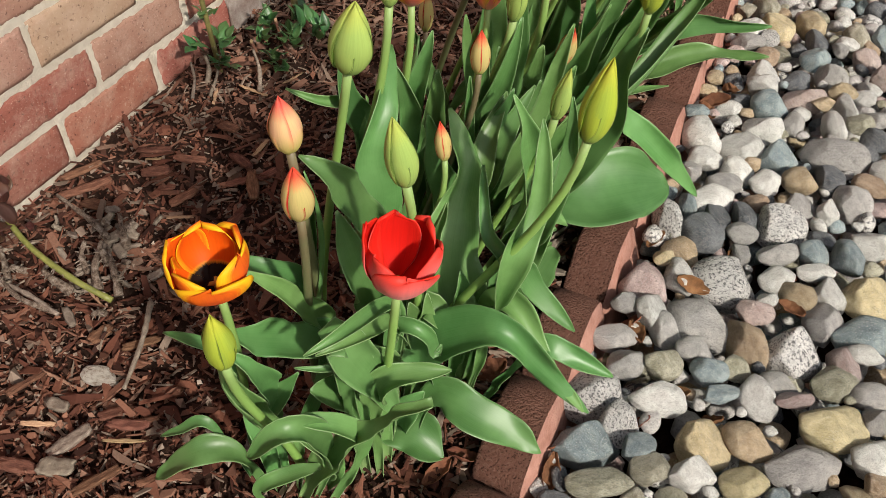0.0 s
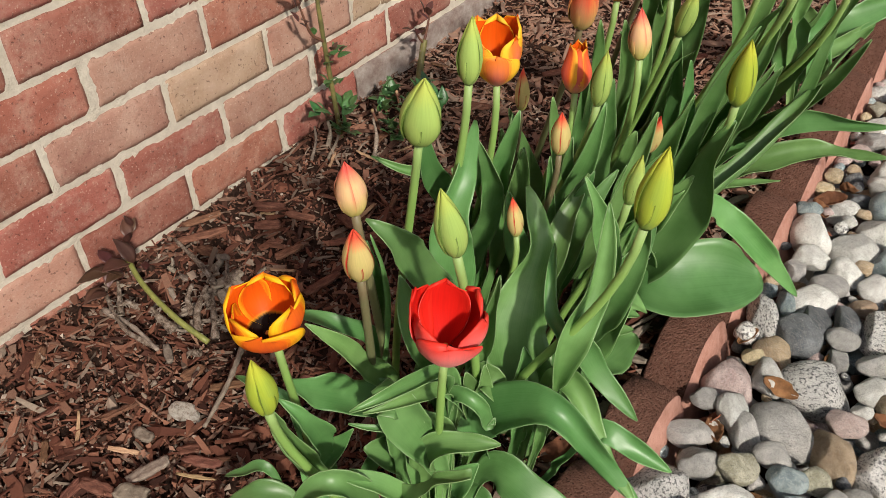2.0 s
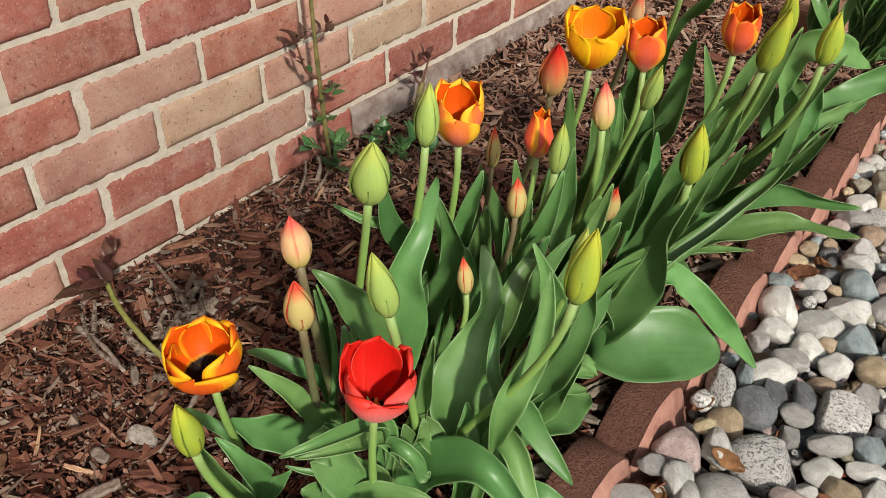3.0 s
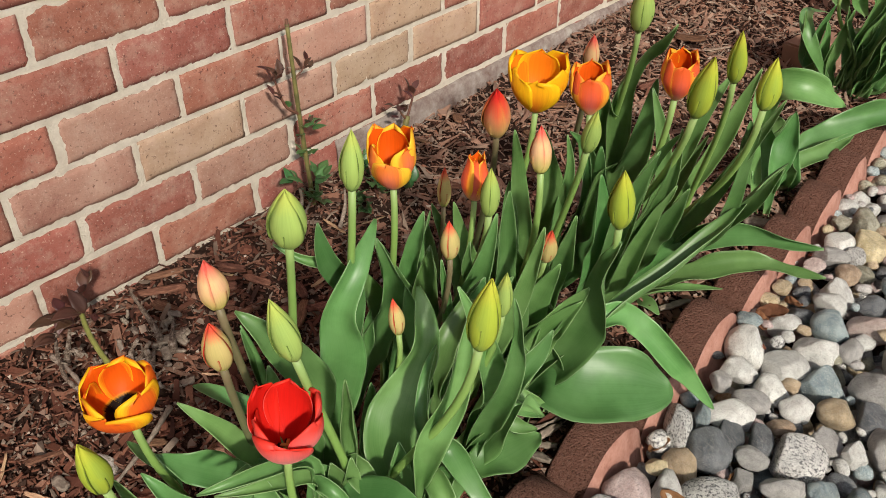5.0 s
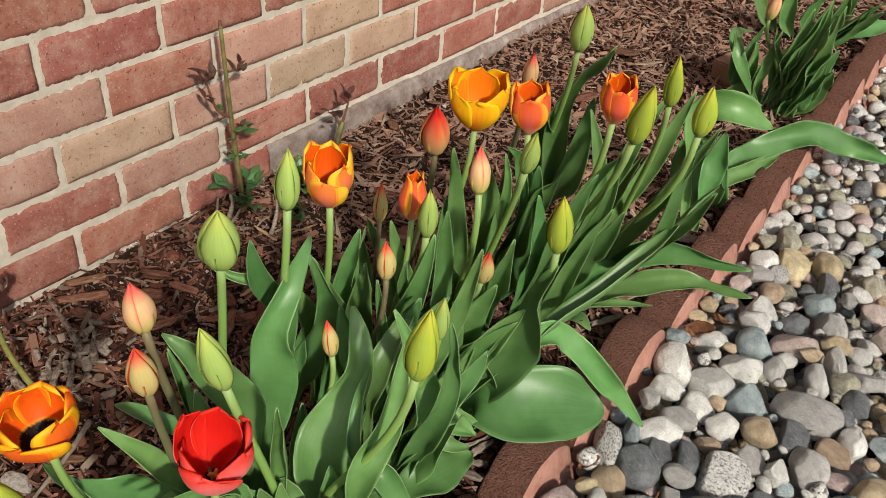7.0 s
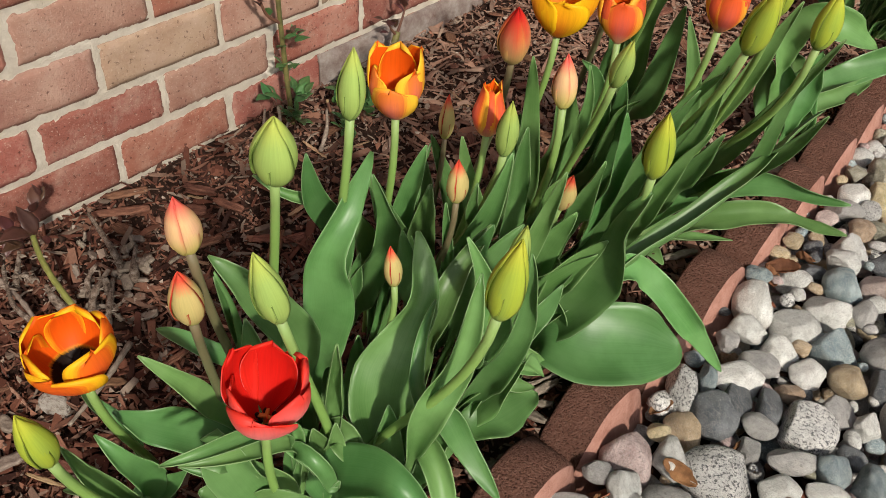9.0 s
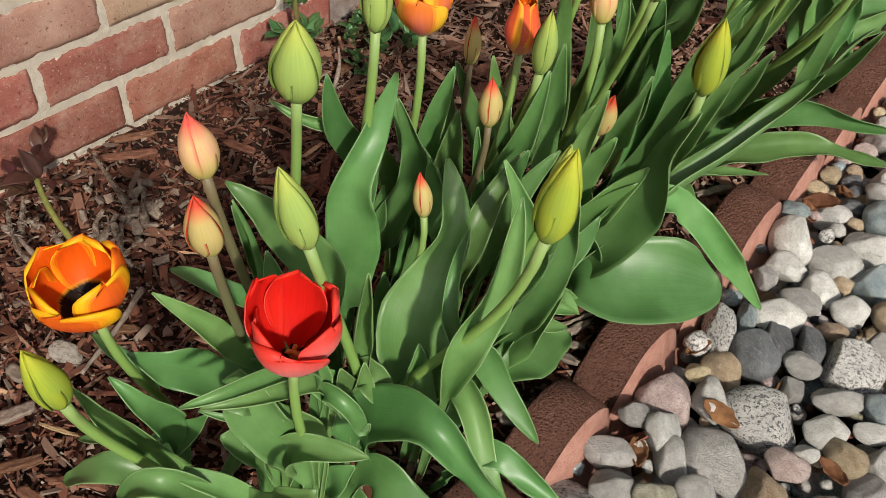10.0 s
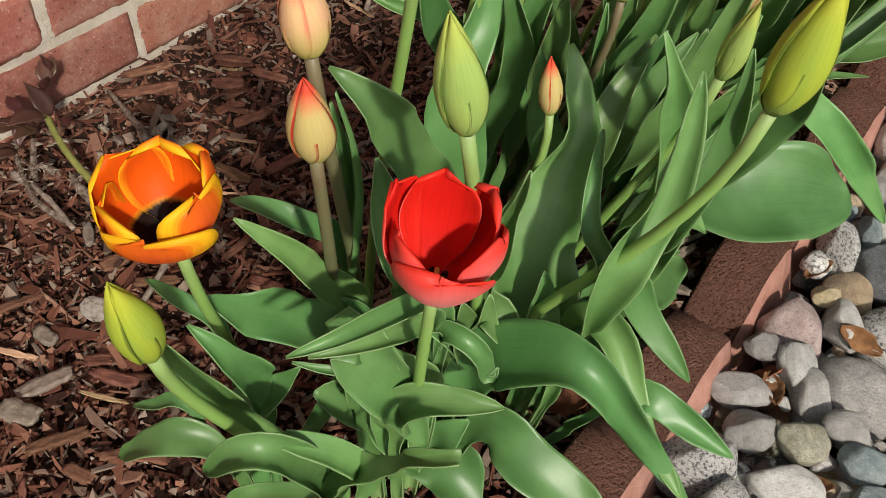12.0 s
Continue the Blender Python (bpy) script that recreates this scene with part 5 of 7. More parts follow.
LEAVES.setdefault("far_sprout", []).extend([
    (((0.611, 1.233, 0.000), (0.528, 1.203, 0.072), (0.515, 1.162, 0.159), (0.520, 1.143, 0.212)), 0.028, (0.69, -0.54, 0.49), 0.4, 0.05, 0),
    (((0.611, 1.233, 0.000), (0.528, 1.203, 0.072), (0.544, 1.173, 0.158), (0.575, 1.149, 0.237)), 0.024, (0.68, -0.55, 0.49), 0.4, 0.05, 0),
    (((0.597, 1.228, 0.041), (0.641, 1.186, 0.169), (0.687, 1.138, 0.315)), 0.035, (0.67, -0.56, 0.49), 0.5, 0.05, 0),
    (((0.613, 1.230, 0.040), (0.668, 1.191, 0.159), (0.714, 1.142, 0.312)), 0.045, (0.66, -0.56, 0.50), 0.5, 0.05, 0),
    (((0.606, 1.238, 0.016), (0.671, 1.212, 0.088), (0.673, 1.194, 0.154)), 0.042, (0.66, -0.55, 0.51), 0.4, 0.08, 0),
    (((0.623, 1.240, 0.004), (0.654, 1.225, 0.056), (0.684, 1.210, 0.112)), 0.038, (0.66, -0.55, 0.51), 0.4, 0.08, 0),
])
LEAVES.setdefault("far_sprout", []).extend([
    (((0.631, 1.234, 0.000), (0.664, 1.211, 0.105), (0.707, 1.185, 0.184), (0.725, 1.173, 0.224)), 0.044, (0.66, -0.57, 0.50), 0.35, 0.08, 0),
    (((0.504, 1.191, 0.004), (0.534, 1.195, 0.059), (0.566, 1.199, 0.102)), 0.033, (0.68, -0.54, 0.50), 0.4, 0.06, 0),
    (((0.628, 1.231, 0.000), (0.643, 1.190, 0.158), (0.591, 1.224, 0.164), (0.562, 1.232, 0.139)), 0.028, (0.14, -0.24, 0.96), 0.3, 0.08, 0),
    (((0.625, 1.234, 0.000), (0.623, 1.212, 0.091), (0.601, 1.175, 0.175), (0.598, 1.154, 0.237)), 0.027, (0.67, -0.55, 0.49), 0.45, 0.05, 0),
    (((0.618, 1.234, 0.000), (0.575, 1.211, 0.075), (0.590, 1.183, 0.156), (0.610, 1.157, 0.233)), 0.025, (0.67, -0.55, 0.49), 0.45, 0.05, 0),
])
LEAVES.setdefault("far_sprout", []).extend([
    (((0.633, 1.232, 0.000), (0.674, 1.195, 0.153), (0.704, 1.164, 0.247), (0.718, 1.139, 0.322)), 0.048, (0.66, -0.57, 0.48), 0.35, 0.06, 0),
    (((0.555, 1.229, 0.020), (0.573, 1.205, 0.090), (0.581, 1.182, 0.154)), 0.034, (0.67, -0.54, 0.50), 0.4, 0.06, 0),
    (((0.625, 1.233, 0.000), (0.619, 1.201, 0.120), (0.645, 1.164, 0.229), (0.662, 1.141, 0.300)), 0.032, (0.67, -0.56, 0.48), 0.45, 0.05, 0),
    (((0.610, 1.227, 0.000), (0.521, 1.162, 0.167), (0.492, 1.275, 0.172), (0.507, 1.342, 0.144)), 0.025, (0.14, -0.24, 0.96), 0.3, 0.05, 0),
    (((0.580, 1.233, 0.020), (0.611, 1.212, 0.087), (0.626, 1.190, 0.153)), 0.032, (0.67, -0.55, 0.50), 0.4, 0.06, 0),
    (((0.605, 1.233, 0.029), (0.632, 1.207, 0.110), (0.660, 1.175, 0.206)), 0.035, (0.67, -0.55, 0.50), 0.45, 0.06, 0),
])
LEAVES.setdefault("far_sprout", []).extend([
    (((0.631, 1.235, 0.030), (0.682, 1.208, 0.112), (0.707, 1.180, 0.200)), 0.035, (0.66, -0.56, 0.50), 0.45, 0.06, 0),
    (((0.643, 1.234, 0.035), (0.698, 1.212, 0.096), (0.726, 1.190, 0.172)), 0.037, (0.66, -0.56, 0.51), 0.4, 0.08, 0),
    (((0.566, 1.223, 0.040), (0.559, 1.190, 0.118), (0.563, 1.163, 0.193)), 0.029, (0.68, -0.54, 0.50), 0.45, 0.05, 0),
    (((0.628, 1.232, 0.000), (0.640, 1.196, 0.142), (0.672, 1.165, 0.237), (0.692, 1.134, 0.327)), 0.033, (0.67, -0.57, 0.48), 0.45, 0.05, 0),
])
LEAVES.setdefault("far_bud", []).extend([
    (((0.639, 1.284, 0.000), (0.597, 1.261, 0.066), (0.586, 1.239, 0.138), (0.577, 1.222, 0.193)), 0.027, (0.46, -0.82, 0.33), 0.4, 0.05, 0),
])

tulips()
sprout((0.677, 0.767, 0.01), LEAVES["near_sprout"], "young tulip leaves without a flower")
sprout((0.626, 1.238, 0.01), LEAVES["far_sprout"], "dense clump of long green tulip leaves")
sprout((0.524, 1.681, 0.01), LEAVES["back_sprout"], "far clump of narrow tulip leaves")


# ---- pebbles ----
def facets(p, flats):
    """Wear flats into a lump."""
    for nn, d in flats:
        over = p.dot(nn) - d
        if over > 0:
            p = p - nn * over * 0.86
    return p


def worn_flats(rnd, count):
    return [(Vector((rnd.gauss(0, 1), rnd.gauss(0, 1), rnd.gauss(0, 1))).normalized(), rnd.uniform(0.28, 0.45)) for _ in range(count)]


def stone_mesh(seed):
    rnd = random.Random(seed)
    bm = bmesh.new()
    bmesh.ops.create_icosphere(bm, subdivisions=4, radius=0.5)
    off = Vector((rnd.uniform(-50, 50), rnd.uniform(-50, 50), rnd.uniform(-50, 50)))
    flats = worn_flats(rnd, rnd.randint(6, 11))
    for v in bm.verts:
        p = v.co.copy()
        p *= 1.04 + 0.26 * noise.noise(p * 1.3 + off)
        p = facets(p, flats)
        v.co = p * (1 + 0.06 * noise.noise(p * 4 + off) + 0.022 * noise.noise(p * 11 + off))
    me = bpy.data.meshes.new("pebble")
    bm.to_mesh(me)
    bm.free()
    for f in me.polygons:
        f.use_smooth = True
    return me


STONE_SHAPES = [stone_mesh(100 + i) for i in range(14)]
STONE_LABEL = {"grey": "smooth grey river pebble", "white": "pale whitish river pebble", "granite": "black-and-white speckled granite pebble",
               "dark": "dark slate-grey river pebble", "blue": "smooth blue-green river pebble", "tan": "tan brown river pebble",
               "yellow": "smooth yellowish sandstone river pebble", "pink": "pinkish mottled river pebble", "olive": "mottled olive-grey river pebble"}
STONE_MESH = {}


def pebble(x, y, z, length, width, height, turn, kind, shape, tilt=0.0):
    key = (kind, shape)
    if key not in STONE_MESH:
        me = STONE_SHAPES[shape].copy()
        me.materials.append(STONES[kind])
        STONE_MESH[key] = me
    ob = new("pebble", STONE_MESH[key])
    ob.matrix_world = pose(x, y, z, tilt, tilt * 0.5, turn) @ Matrix.Diagonal((length, width, height, 1))
    return tagged(ob, STONE_LABEL[kind], "pebble", "river pebbles")


KNOWN_STONES = []
KNOWN_STONES.extend([
    (0.840, 0.006, 0.057, 0.070, 26, "pink"),
    (0.848, 0.051, 0.024, 0.026, 26, "yellow"),
    (0.875, 0.035, 0.045, 0.046, 26, "white"),
    (0.930, 0.055, 0.078, 0.066, 26, "granite"),
    (0.918, -0.020, 0.075, 0.076, 26, "grey"),
    (0.973, -0.035, 0.046, 0.073, 26, "tan"),
    (1.025, -0.019, 0.068, 0.087, 26, "granite"),
    (0.923, -0.075, 0.039, 0.029, 26, "grey"),
    (0.892, -0.109, 0.045, 0.038, 26, "olive"),
    (0.832, -0.092, 0.049, 0.035, 26, "grey"),
    (0.828, -0.038, 0.037, 0.032, 26, "grey"),
    (0.856, -0.034, 0.037, 0.048, 26, "white"),
    (0.885, -0.053, 0.034, 0.056, 26, "grey"),
    (0.856, -0.124, 0.039, 0.042, 26, "grey"),
])
KNOWN_STONES.extend([
    (0.905, -0.152, 0.061, 0.040, 26, "white"),
    (0.944, -0.098, 0.043, 0.033, 26, "blue"),
    (0.998, -0.103, 0.044, 0.054, 26, "white"),
    (0.958, -0.180, 0.057, 0.074, 26, "yellow"),
    (1.003, -0.161, 0.048, 0.046, 26, "tan"),
    (1.072, -0.111, 0.078, 0.052, 26, "yellow"),
    (1.060, -0.168, 0.081, 0.048, 26, "grey"),
    (0.961, -0.229, 0.049, 0.042, 26, "white"),
    (0.919, -0.243, 0.039, 0.035, 26, "olive"),
    (0.903, -0.223, 0.042, 0.032, 26, "blue"),
    (0.852, -0.235, 0.072, 0.061, 26, "blue"),
    (0.878, -0.280, 0.064, 0.034, 26, "olive"),
    (0.832, -0.171, 0.063, 0.076, 26, "granite"),
    (0.875, -0.197, 0.041, 0.055, 26, "granite"),
])
KNOWN_STONES.extend([
    (1.011, 0.063, 0.044, 0.039, 26, "tan"),
    (1.046, 0.087, 0.044, 0.059, 26, "white"),
    (1.044, 0.042, 0.041, 0.059, 26, "grey"),
    (1.088, 0.108, 0.070, 0.074, 26, "yellow"),
    (1.094, 0.038, 0.081, 0.057, 26, "blue"),
    (1.074, -0.016, 0.035, 0.054, 26, "pink"),
    (1.071, -0.050, 0.055, 0.042, 26, "olive"),
    (1.115, -0.048, 0.050, 0.039, 26, "grey"),
    (1.119, -0.131, 0.052, 0.045, 26, "white"),
    (1.130, -0.160, 0.035, 0.027, 26, "tan"),
    (0.983, 0.081, 0.047, 0.040, 26, "white"),
    (0.974, 0.128, 0.049, 0.037, 26, "grey"),
    (1.011, 0.147, 0.039, 0.043, 26, "blue"),
    (1.056, 0.158, 0.046, 0.046, 26, "blue"),
])
KNOWN_STONES.extend([
    (1.022, 0.111, 0.045, 0.026, 26, "white"),
    (1.008, -0.216, 0.046, 0.038, 26, "yellow"),
    (0.968, -0.080, 0.034, 0.033, 26, "olive"),
    (1.034, -0.099, 0.038, 0.022, 26, "pink"),
    (0.963, -0.123, 0.046, 0.022, 26, "blue"),
    (1.016, -0.080, 0.038, 0.032, 26, "grey"),
    (1.095, 0.001, 0.039, 0.025, 26, "white"),
    (1.116, -0.084, 0.025, 0.035, 26, "grey"),
    (0.971, 0.016, 0.046, 0.032, 26, "pink"),
    (0.979, 0.040, 0.023, 0.022, 26, "white"),
    (0.831, 0.333, 0.054, 0.069, 27, "white"),
    (0.884, 0.334, 0.061, 0.063, 27, "white"),
    (0.939, 0.337, 0.061, 0.074, 27, "blue"),
    (0.890, 0.274, 0.057, 0.045, 26, "white"),
])
KNOWN_STONES.extend([
    (0.843, 0.275, 0.060, 0.038, 27, "white"),
    (0.902, 0.395, 0.057, 0.059, 27, "white"),
    (1.011, 0.368, 0.096, 0.067, 27, "grey"),
    (0.903, 0.449, 0.050, 0.053, 27, "blue"),
    (0.885, 0.235, 0.048, 0.032, 26, "grey"),
    (0.874, 0.194, 0.065, 0.048, 26, "white"),
    (0.890, 0.160, 0.043, 0.056, 26, "dark"),
    (0.923, 0.180, 0.036, 0.060, 26, "dark"),
    (0.832, 0.135, 0.038, 0.078, 26, "granite"),
    (0.850, 0.161, 0.021, 0.040, 26, "blue"),
    (0.883, 0.127, 0.055, 0.057, 26, "dark"),
    (0.970, 0.187, 0.076, 0.072, 26, "granite"),
    (0.981, 0.234, 0.044, 0.052, 26, "grey"),
    (0.932, 0.263, 0.045, 0.043, 26, "white"),
])
KNOWN_STONES.extend([
    (0.977, 0.288, 0.045, 0.040, 26, "tan"),
    (1.012, 0.312, 0.046, 0.052, 26, "dark"),
    (1.019, 0.232, 0.033, 0.041, 26, "white"),
    (1.047, 0.276, 0.049, 0.056, 26, "grey"),
    (0.944, 0.492, 0.065, 0.055, 27, "pink"),
    (0.872, 0.544, 0.050, 0.073, 27, "white"),
    (0.867, 0.693, 0.066, 0.078, 27, "yellow"),
    (0.975, 0.571, 0.046, 0.063, 27, "grey"),
    (0.879, 0.494, 0.045, 0.047, 27, "white"),
    (0.942, 0.420, 0.034, 0.047, 27, "grey"),
    (1.000, 0.443, 0.032, 0.051, 27, "white"),
    (1.009, 0.496, 0.029, 0.058, 27, "white"),
    (1.030, 0.459, 0.037, 0.039, 27, "olive"),
    (1.075, 0.353, 0.032, 0.053, 26, "white"),
])
KNOWN_STONES.extend([
    (0.993, 0.528, 0.048, 0.037, 27, "tan"),
    (1.047, 0.601, 0.043, 0.049, 27, "pink"),
    (0.939, 0.609, 0.044, 0.051, 27, "blue"),
    (1.012, 0.645, 0.047, 0.046, 27, "pink"),
    (0.935, 0.672, 0.039, 0.065, 27, "dark"),
    (0.835, 0.756, 0.055, 0.060, 27, "olive"),
    (0.827, 0.665, 0.046, 0.055, 27, "white"),
    (1.032, 0.734, 0.033, 0.055, 27, "blue"),
    (0.990, 0.720, 0.046, 0.066, 27, "olive"),
    (0.919, 0.726, 0.046, 0.057, 27, "tan"),
])



def pebbles():
    rnd = random.Random(11)
    kinds = ["grey"] * 7 + ["white"] * 5 + ["granite"] * 2 + ["dark"] * 3 + ["blue"] * 3 + ["tan"] * 3 + ["yellow"] * 1 + ["pink"] * 3 + ["olive"] * 3
    placed = []
    for x, y, l, w, turn, kind in KNOWN_STONES:
        h = min(w * 0.75, 0.05)
        pebble(x + 0.006, y - 0.007, 0.053 - h * 0.5 + rnd.uniform(-0.004, 0.004), l * 1.07, w * 1.07, h * 1.1, turn, kind, rnd.randrange(14), rnd.uniform(-8, 8))
        placed.append((x, y, (l + w) / 4))

    def ok(x, y, r):
        for px, py, pr in placed:
            if abs(px - x) < 0.12 and abs(py - y) < 0.12 and (px - x) ** 2 + (py - y) ** 2 < (0.84 * (pr + r)) ** 2:
                return False
        return True

    singles, rest = [], []
    for size, tries in ((0.030, 350), (0.024, 1500), (0.018, 4000), (0.014, 6000), (0.0095, 7000), (0.007, 3000)):
        for _ in range(tries):
            y = rnd.uniform(-0.75, 2.6)
            x = rnd.uniform(0.80 + edge_shift(y), 1.55)
            r = size * rnd.uniform(0.85, 1.2)
            if y > 0.35 and r > 0.022:
                r *= 0.72
            if x - r < EDGE_X + edge_shift(y) - 0.004 or not ok(x, y, r):
                continue
            placed.append((x, y, r))
            (singles if len(singles) < 260 and y < 0.75 and x < 1.25 and size > 0.015 else rest).append((x, y, r))
    for x, y, r in singles:
        f = rnd.uniform(0.75, 1.0)
        h = 2 * r * rnd.uniform(0.55, 0.8)
        pebble(x, y, 0.045 - h * 0.45 + rnd.uniform(-0.012, 0.006), 2.25 * r, 2.25 * r * f, h * 1.15, rnd.uniform(0, 360), rnd.choice(kinds), rnd.randrange(14), rnd.uniform(-18, 18))
    # the uncounted rest, and the layer beneath
    under = [(rnd.uniform(0.79, 1.5), rnd.uniform(-0.7, 2.5), rnd.uniform(0.012, 0.024)) for _ in range(3600)]
    bins = {}
    for x, y, r in rest:
        bins.setdefault(rnd.choice(kinds), []).append((x, y, r, 0.034))
    for x, y, r in under:
        if x - r > EDGE_X + edge_shift(y) - 0.004:
            bins.setdefault(rnd.choice(kinds), []).append((x, y, r, rnd.uniform(-0.014, 0.003)))
    for kind, rows in bins.items():
        vs, fs = [], []
        for x, y, r, top in rows:
            h = 2 * r * rnd.uniform(0.55, 0.8)
            m = pose(x, y, top - h * 0.45 + rnd.uniform(-0.008, 0.006), rnd.uniform(-20, 20), rnd.uniform(-20, 20), rnd.uniform(0, 360)) @ Matrix.Diagonal((2.2 * r, 2.2 * r * rnd.uniform(0.75, 1), h * 1.15, 1))
            o = len(vs)
            vs += [m @ v.co for v in LOW_SHAPES[rnd.randrange(12)].vertices]
            fs += [[o + i for i in p.vertices] for p in LOW_SHAPES[0].polygons]
        me = bpy.data.meshes.new("pebble_fill")
        me.from_pydata(vs, [], fs)
        for p in me.polygons:
            p.use_smooth = True
        me.materials.append(STONES_FILL[kind])
        tagged(new("pebble_fill", me), "bed of mixed " + STONE_LABEL[kind] + "s", "pebbles", kind="stuff")


def low_shape(seed):
    rnd = random.Random(seed)
    bm = bmesh.new()
    bmesh.ops.create_icosphere(bm, subdivisions=2, radius=0.5)
    off = Vector((rnd.uniform(-50, 50), rnd.uniform(-50, 50), rnd.uniform(-50, 50)))
    flats = worn_flats(rnd, 10)
    for v in bm.verts:
        p = v.co * (1.05 + 0.30 * noise.noise(v.co * 1.5 + off))
        v.co = facets(p, flats) * (1 + 0.08 * noise.noise(p * 5 + off))
    me = bpy.data.meshes.new("low")
    bm.to_mesh(me)
    bm.free()
    return me


LOW_SHAPES = [low_shape(300 + i) for i in range(12)]
pebbles()


# ---- edging ----
PITCH = 0.1425
VALLEY = 0.381


def edging_block(y0, scallops):
    """A straight concrete edging block with a scalloped top, its foot in the soil."""
    k = 20
    prof = []
    for s in range(scallops):
        for i in range(k):
            a = i / k
            prof.append((s * PITCH + a * PITCH, 0.014 + 0.060 * math.sin(math.pi * a) ** 0.56))
    prof.append((scallops * PITCH, 0.014))
    bm = bmesh.new()
    deep = 0.056
    cols = []
    for y, z in prof:
        sh = edge_shift(y0 + y)
        jit = 0.0012 * noise.noise(Vector((y * 40, y0 * 9, 1)))
        y2 = min(max(y, 0.0012), scallops * PITCH - 0.0012)
        front, back, b = EDGE_X + sh + jit - 0.004, EDGE_X - deep + sh + jit, 0.0025
        cols.append([bm.verts.new(p) for p in ((front + 0.036, y0 + y2, -0.08), (front + 0.0015, y0 + y2, z - b), (front - b, y0 + y2, z), (front - deep * 0.5, y0 + y2, z + 0.0005), (back + b, y0 + y2, z), (back, y0 + y2, z - b), (back, y0 + y2, -0.08))])
    for c, d in zip(cols, cols[1:]):
        for i in range(6):
            f = bm.faces.new((c[i], d[i], d[i + 1], c[i + 1]))
            f.material_index = 0 if 1 <= i <= 4 else 1
    for c, flip in ((cols[0], False), (cols[-1], True)):
        f = bm.faces.new(c if flip else c[::-1])
        f.material_index = 1
    bmesh.ops.recalc_face_normals(bm, faces=bm.faces)
    ob = part("edging_block", bm, [M_EDGE_TOP, M_EDGE_FACE])
    return tagged(ob, "weathered red concrete edging block with scalloped top", "edging block", "scalloped edging row")


for i in range(8):
    edging_block(VALLEY + PITCH * (-7 + 4 * i - 1), 4)


# ---- roses, dead wood and litter in the bed ----
def small_leaf(parent, at, way, size, mat, name="leaf", fold=0.35):
    """A pointed oval rose leaflet from at along way."""
    at, way = Vector(at), Vector(way).normalized()
    side = way.cross(Vector((0.12, 0.2, 1))).normalized()
    up = side.cross(way).normalized()
    grid = []
    for i in range(9):
        v = i / 8
        w = size * 0.22 * math.sin(math.pi * (0.05 + 0.95 * v ** 0.8)) ** 1.05
        p = at + way * size * v + up * size * (0.15 * v - 0.25 * v * v)
        jag = 1 + 0.10 * (i % 2)
        grid.append([p + side * w * 1.25 * u * jag + up * w * fold * abs(u) for u in (-1, -0.5, 0, 0.5, 1)])
    bm = bmesh.new()
    sheet(bm, grid, 0.0006)
    return part(name, bm, mat, parent)


def cane(parent, pts, r0, r1, mat, name="cane", thorns=0, seed=1):
    rnd = random.Random(seed)
    o = parent.location
    line = spline(pts, 20)
    bm = bmesh.new()
    tube(bm, [p - o for p in line], [(r0 + (r1 - r0) * i / 20) * (1 + (0.40 if mat in (M_GREYWOOD, M_STUMP) else 0.12) * noise.noise(p * (80 if mat in (M_GREYWOOD, M_STUMP) else 70))) for i, p in enumerate(line)], 8)
    ob = part(name, bm, mat, parent)
    for _ in range(thorns):
        i = rnd.randrange(1, 19)
        a = rnd.uniform(0, 6.28)
        d = Vector((math.cos(a), math.sin(a), 0.2))
        p = line[i] - o
        bm = bmesh.new()
        tube(bm, [p, p + d * (r0 + 0.003) - Vector((0, 0, 0.001)), p + d * (r0 + 0.006) - Vector((0, 0, 0.003))], [0.0014, 0.0008, 0.0002], 5)
        part("thorn", bm, M_GREYWOOD, ob)
    return ob


def chip(x, y, z, l, w, turn, mat, label, name="bark_chip", tilt=6.0, seed=0, h=0.004):
    """A flat ragged flake of bark or wood."""
    rnd = random.Random(seed * 31 + 7)
    grid = []
    for i in range(9):
        v = i / 8 - 0.5
        a = (1 - abs(v * 2) ** 3) ** 0.5 if abs(v) < 0.5 else 0.35
        row = []
        for j in range(5):
            u = j / 4 - 0.5
            row.append(Vector((v * l + rnd.uniform(-0.03, 0.03) * l, u * w * (0.45 + 0.55 * a) + rnd.uniform(-0.06, 0.06) * w, 0.25 * w * (u * u) + 0.08 * l * v * v + rnd.uniform(-1, 1) * 0.0008)))
        grid.append(row)
    bm = bmesh.new()
    sheet(bm, grid, h)
    ob = part(name, bm, [mat, mat])
    ob.matrix_world = pose(x, y, z, rnd.uniform(-tilt, tilt), rnd.uniform(-tilt, tilt), turn)
    return tagged(ob, label, name.replace("_", " "), name.replace("_", " ") + "s on the bed")


def leaf_spray(parent, at, way, count, size, mat, seed):
    rnd = random.Random(seed)
    for _ in range(count):
        d = Vector(way) + Vector((rnd.uniform(-0.8, 0.8), rnd.uniform(-0.8, 0.8), rnd.uniform(-0.3, 0.6)))
        p = Vector(at) - parent.location + Vector((rnd.uniform(-1, 1), rnd.uniform(-1, 1), rnd.uniform(-1, 1))) * size * 0.35
        small_leaf(parent, p, d, size * rnd.uniform(0.6, 1.0), mat)


